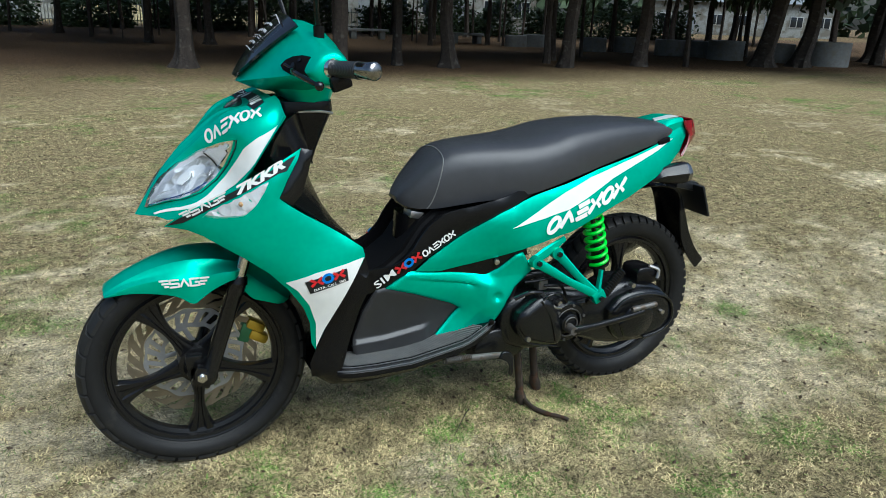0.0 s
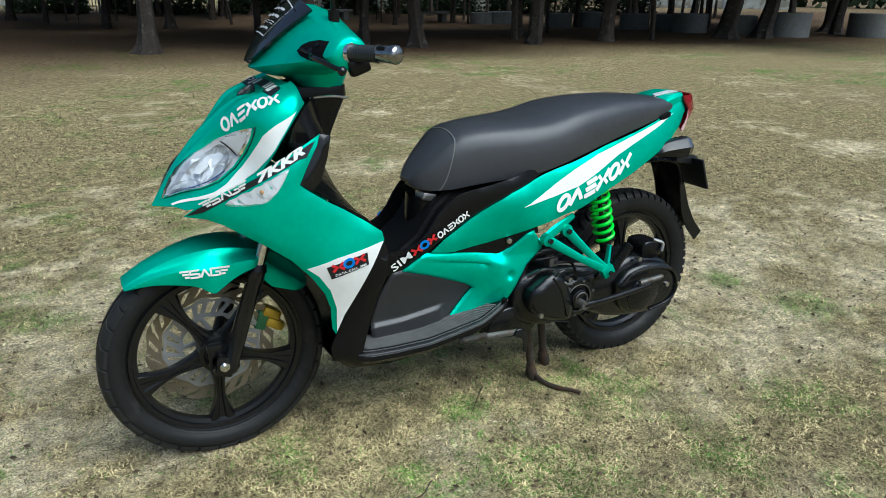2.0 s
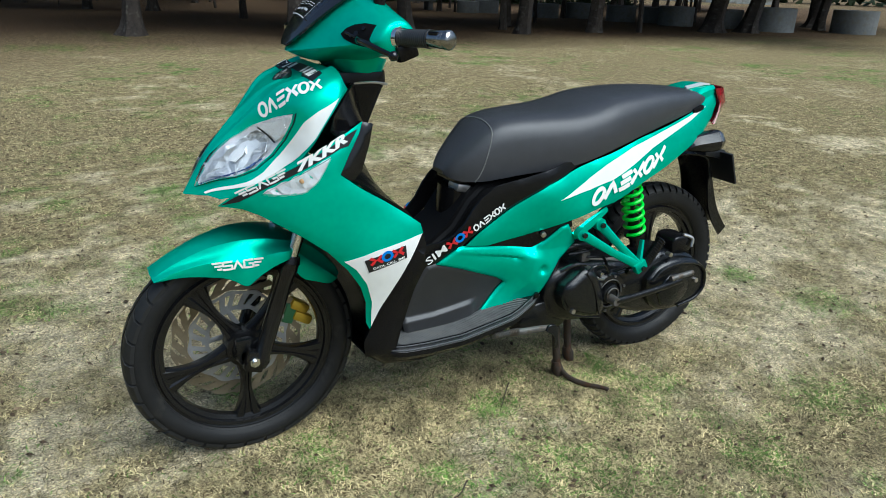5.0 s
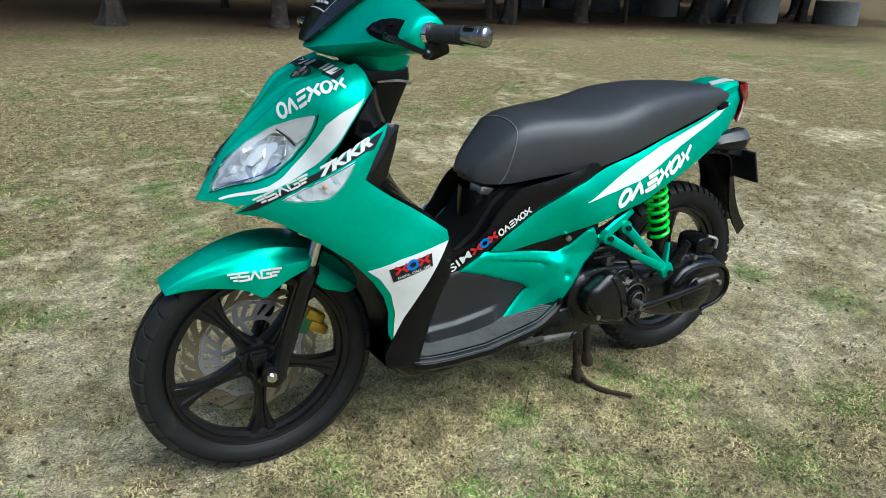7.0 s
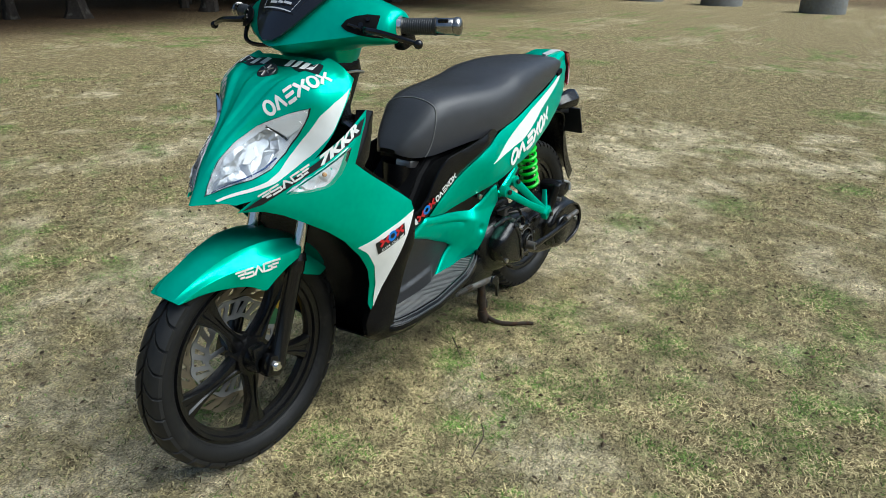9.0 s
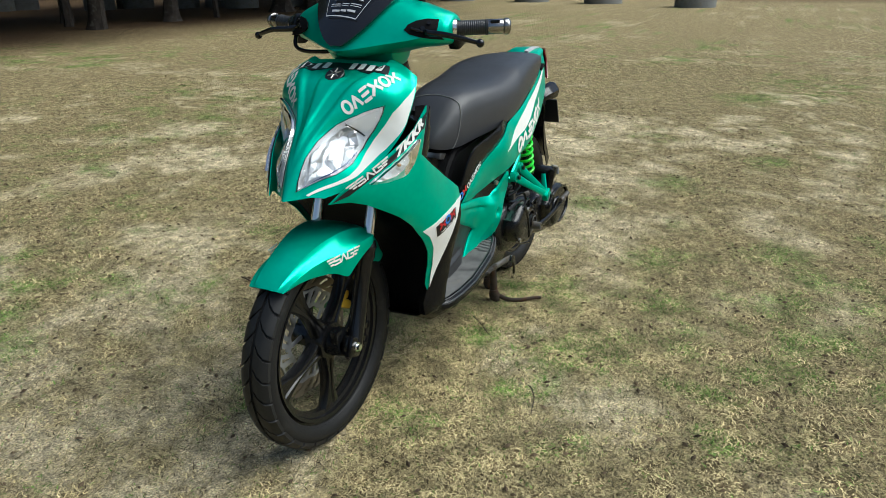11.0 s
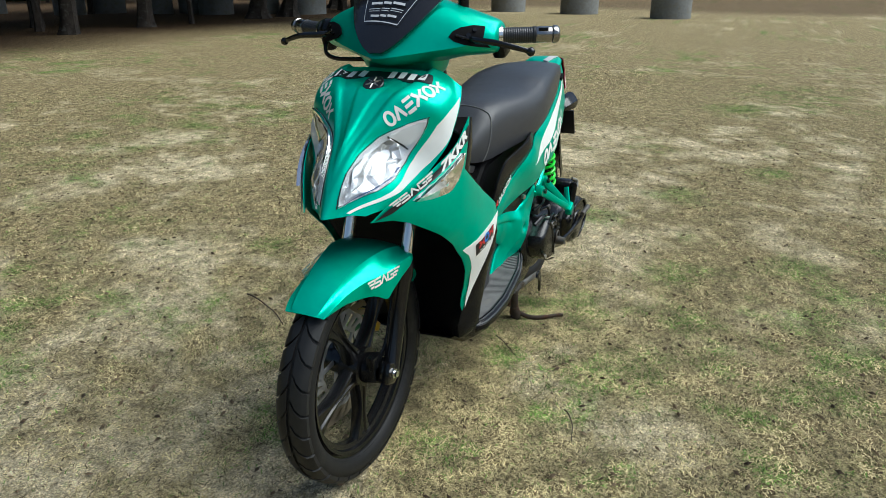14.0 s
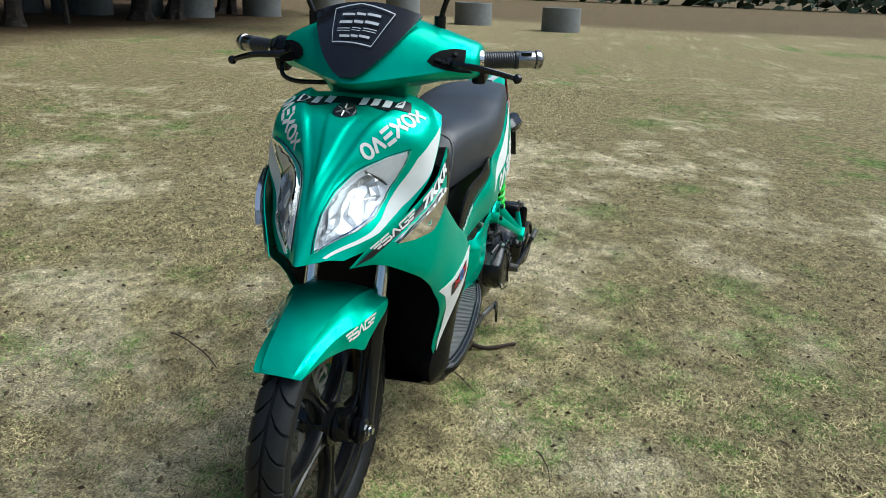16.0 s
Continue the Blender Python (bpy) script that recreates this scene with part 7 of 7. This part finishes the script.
part("spring", bm, LIME, shock, "lime green coil spring")

# rear mudguard, number plate and rear turn signals
bm = bmesh.new()
rows = []
for x, z, hw in [(1.16, 0.610, 0.050), (1.26, 0.640, 0.060), (1.36, 0.646, 0.066), (1.43, 0.622, 0.070), (1.478, 0.555, 0.058), (1.510, 0.482, 0.056), (1.548, 0.424, 0.052), (1.598, 0.374, 0.044)]:
    fall = min(1.0, max(0.0, (0.62 - z) / 0.1))
    sk, drop = 0.006 + 0.030 * fall, 0.010 + 0.022 * fall
    rows.append([Vector((x - sk, -hw, z - drop)), Vector((x - 0.006, -hw * 0.92, z - 0.008)), Vector((x, -hw * 0.5, z)), Vector((x, 0, z + 0.003)), Vector((x, hw * 0.5, z)), Vector((x - 0.006, hw * 0.92, z - 0.008)), Vector((x - sk, hw, z - drop))])
cols = [smooth_line([r[k] for r in rows], 3) for k in range(7)]
grid_skin(bm, [[c[i] for c in cols] for i in range(len(cols[0]))])
bmesh.ops.recalc_face_normals(bm, faces=bm.faces)
thicken(bm, 0.005)
guard = part("rear_mudguard", bm, BLACK, scooter, "black plastic rear mudguard")
bm = bmesh.new()
box(bm, (1.515, 0.0, 0.580), (0.008, 0.19, 0.105), pose(0, 0, 0, 0, -22), 0.003)
box(bm, (1.475, 0.0, 0.625), (0.09, 0.10, 0.03), pose(0, 0, 0, 0, 12), 0.008)
part("number_plate", bm, STICKER_BLACK, guard, "black number plate seen from its front edge")
for sgn in (-1, 1):
    bm = bmesh.new()
    tube(bm, [(1.300, sgn * 0.050, 0.660), (1.318, sgn * 0.085, 0.672)], 0.013, 12)
    rows = []
    for x, z0, z1, y0, y1 in [(1.280, 0.662, 0.670, 0.088, 0.100), (1.292, 0.657, 0.682, 0.082, 0.112), (1.318, 0.653, 0.700, 0.080, 0.124), (1.350, 0.651, 0.707, 0.080, 0.130), (1.394, 0.650, 0.713, 0.084, 0.132)]:
        zm, dz, ym, dy = (z0 + z1) / 2, (z1 - z0) / 2, (y0 + y1) / 2, (y1 - y0) / 2
        rows.append([Vector((x, sgn * (ym + dy * a), zm + dz * b)) for a, b in ((-0.8, -1), (0.2, -1), (0.8, -0.75), (1, -0.3), (1, 0.1), (0.3, 0.85), (0, 1), (-0.6, 1), (-1, 0.6), (-1, -0.7))])
    vs = grid_skin(bm, rows, True)
    bm.faces.new(vs[-1])
    bm.faces.new(vs[0])
    bmesh.ops.recalc_face_normals(bm, faces=bm.faces)
    sig = part("rear_turn_signal", bm, BLACK_GLOSS, scooter, "black wedge-shaped rear turn signal with clear lens")
    bm = bmesh.new()
    rows = []
    for x, k in ((1.3945, 0.96), (1.404, 0.94), (1.414, 0.75), (1.418, 0.3)):
        rows.append([Vector((x, sgn * (0.108 + 0.024 * k * a), 0.6815 + 0.0315 * k * b)) for a, b in ((-0.8, -1), (0.2, -1), (0.8, -0.75), (1, -0.3), (1, 0.1), (0.3, 0.85), (0, 1), (-0.6, 1), (-1, 0.6), (-1, -0.7))])
    vs = grid_skin(bm, rows, True)
    bm.faces.new(vs[-1])
    bmesh.ops.recalc_face_normals(bm, faces=bm.faces)
    part("signal_lens", bm, BAR_METAL, sig, "clear silver signal lens")

# ---- exhaust on the far side, centre stand, side stand ----
bm = bmesh.new()
tube(bm, smooth_line([(0.78, 0.05, 0.25), (0.90, 0.12, 0.19), (1.02, 0.16, 0.21), (1.12, 0.17, 0.27)]), 0.018, 12)
tube(bm, [(1.10, 0.172, 0.262), (1.13, 0.173, 0.275), (1.48, 0.18, 0.40), (1.51, 0.18, 0.41)], [0.03, 0.05, 0.05, 0.035], 20)
part("exhaust", bm, ENGINE, scooter, "black exhaust silencer")
for sgn, fx in ((-1, 0.0), (1, 0.088)):
    y = sgn * 0.03 - 0.052
    bm = bmesh.new()
    tube(bm, smooth_line([(0.868 + fx, y + 0.006, 0.225), (0.880 + fx, y, 0.15), (0.892 + fx, y - 0.002, 0.06), (0.898 + fx, y - 0.004, 0.016)]), 0.0135, 12, True, 0.8)
    tube(bm, [(0.890 + fx, y - 0.002, 0.050), (0.896 + fx, y - 0.004, 0.026), (0.902 + fx, y - 0.006, 0.004)], [0.014, 0.021, 0.017], 12, True, 0.8)
    st = part("centre_stand_leg", bm, RUST, scooter, "rusty centre stand leg on the ground")
    if sgn < 0:
        bm = bmesh.new()
        tube(bm, smooth_line([(0.895, y, 0.034), (0.906, -0.130, 0.014), (0.925, -0.170, 0.010), (0.948, -0.205, 0.014), (0.966, -0.232, 0.014), (0.974, -0.246, 0.005)]), [0.0085] * 15 + [0.0065] * 11, 10, True, 0.7)
        part("stand_tang", bm, RUST, st, "rusty foot tang of the stand")
bm = bmesh.new()
tube(bm, [(0.872, -0.10, 0.222), (0.905, 0.06, 0.222)], 0.014, 12)
part("stand_pivot", bm, RUST, scooter)
bm = bmesh.new()
tube(bm, smooth_line([(0.60, -0.160, 0.232), (0.67, -0.175, 0.234), (0.74, -0.188, 0.236), (0.775, -0.194, 0.236)]), [0.0095] * 13 + [0.0085] * 6, 10, True, 0.8)
side_stand = part("side_stand", bm, DULL_STEEL, scooter, "grey steel side stand folded up")
bm = bmesh.new()
slab(bm, [(0.70, 0.205), (0.715, 0.262), (0.76, 0.285), (0.84, 0.275), (0.868, 0.235), (0.855, 0.205), (0.80, 0.190)], -0.06, -0.140, 0.006)
part("stand_bracket", bm, ENGINE, scooter, "dark steel stand bracket")
bm = bmesh.new()
slab(bm, [(0.748, 0.232), (0.756, 0.246), (0.774, 0.246), (0.790, 0.228), (0.792, 0.178), (0.782, 0.175), (0.778, 0.21)], -0.196, -0.202, 0.002)
part("stand_foot", bm, ENGINE, side_stand)
bm = bmesh.new()
pts = []
for k in range(120):
    a = 2 * math.pi * k / 8
    pts.append(Vector((0.60 + 0.075 * k / 120, -0.178 + 0.007 * math.cos(a), 0.240 + 0.007 * math.sin(a))))
tube(bm, pts, 0.0016, 5)
part("stand_spring", bm, DULL_STEEL, side_stand)

# sticker on the fender cheeks
for sgn in (-1, 1):
    bm = bmesh.new()
    ring = {}
    def cheek(a, b, s=sgn):
        p = Vector((-0.075 + a, s * (0.078 + 0.17 * a), 0.494 + b))
        n = Vector((-0.15, s, 0.22)).normalized()
        return p, n
    mark_row(WHITE, fender, "wscgv", (0.0, 0.0), (0.108, 0.004), 0.021, cheek, 0.0046, 0, 0.06, 0.004)
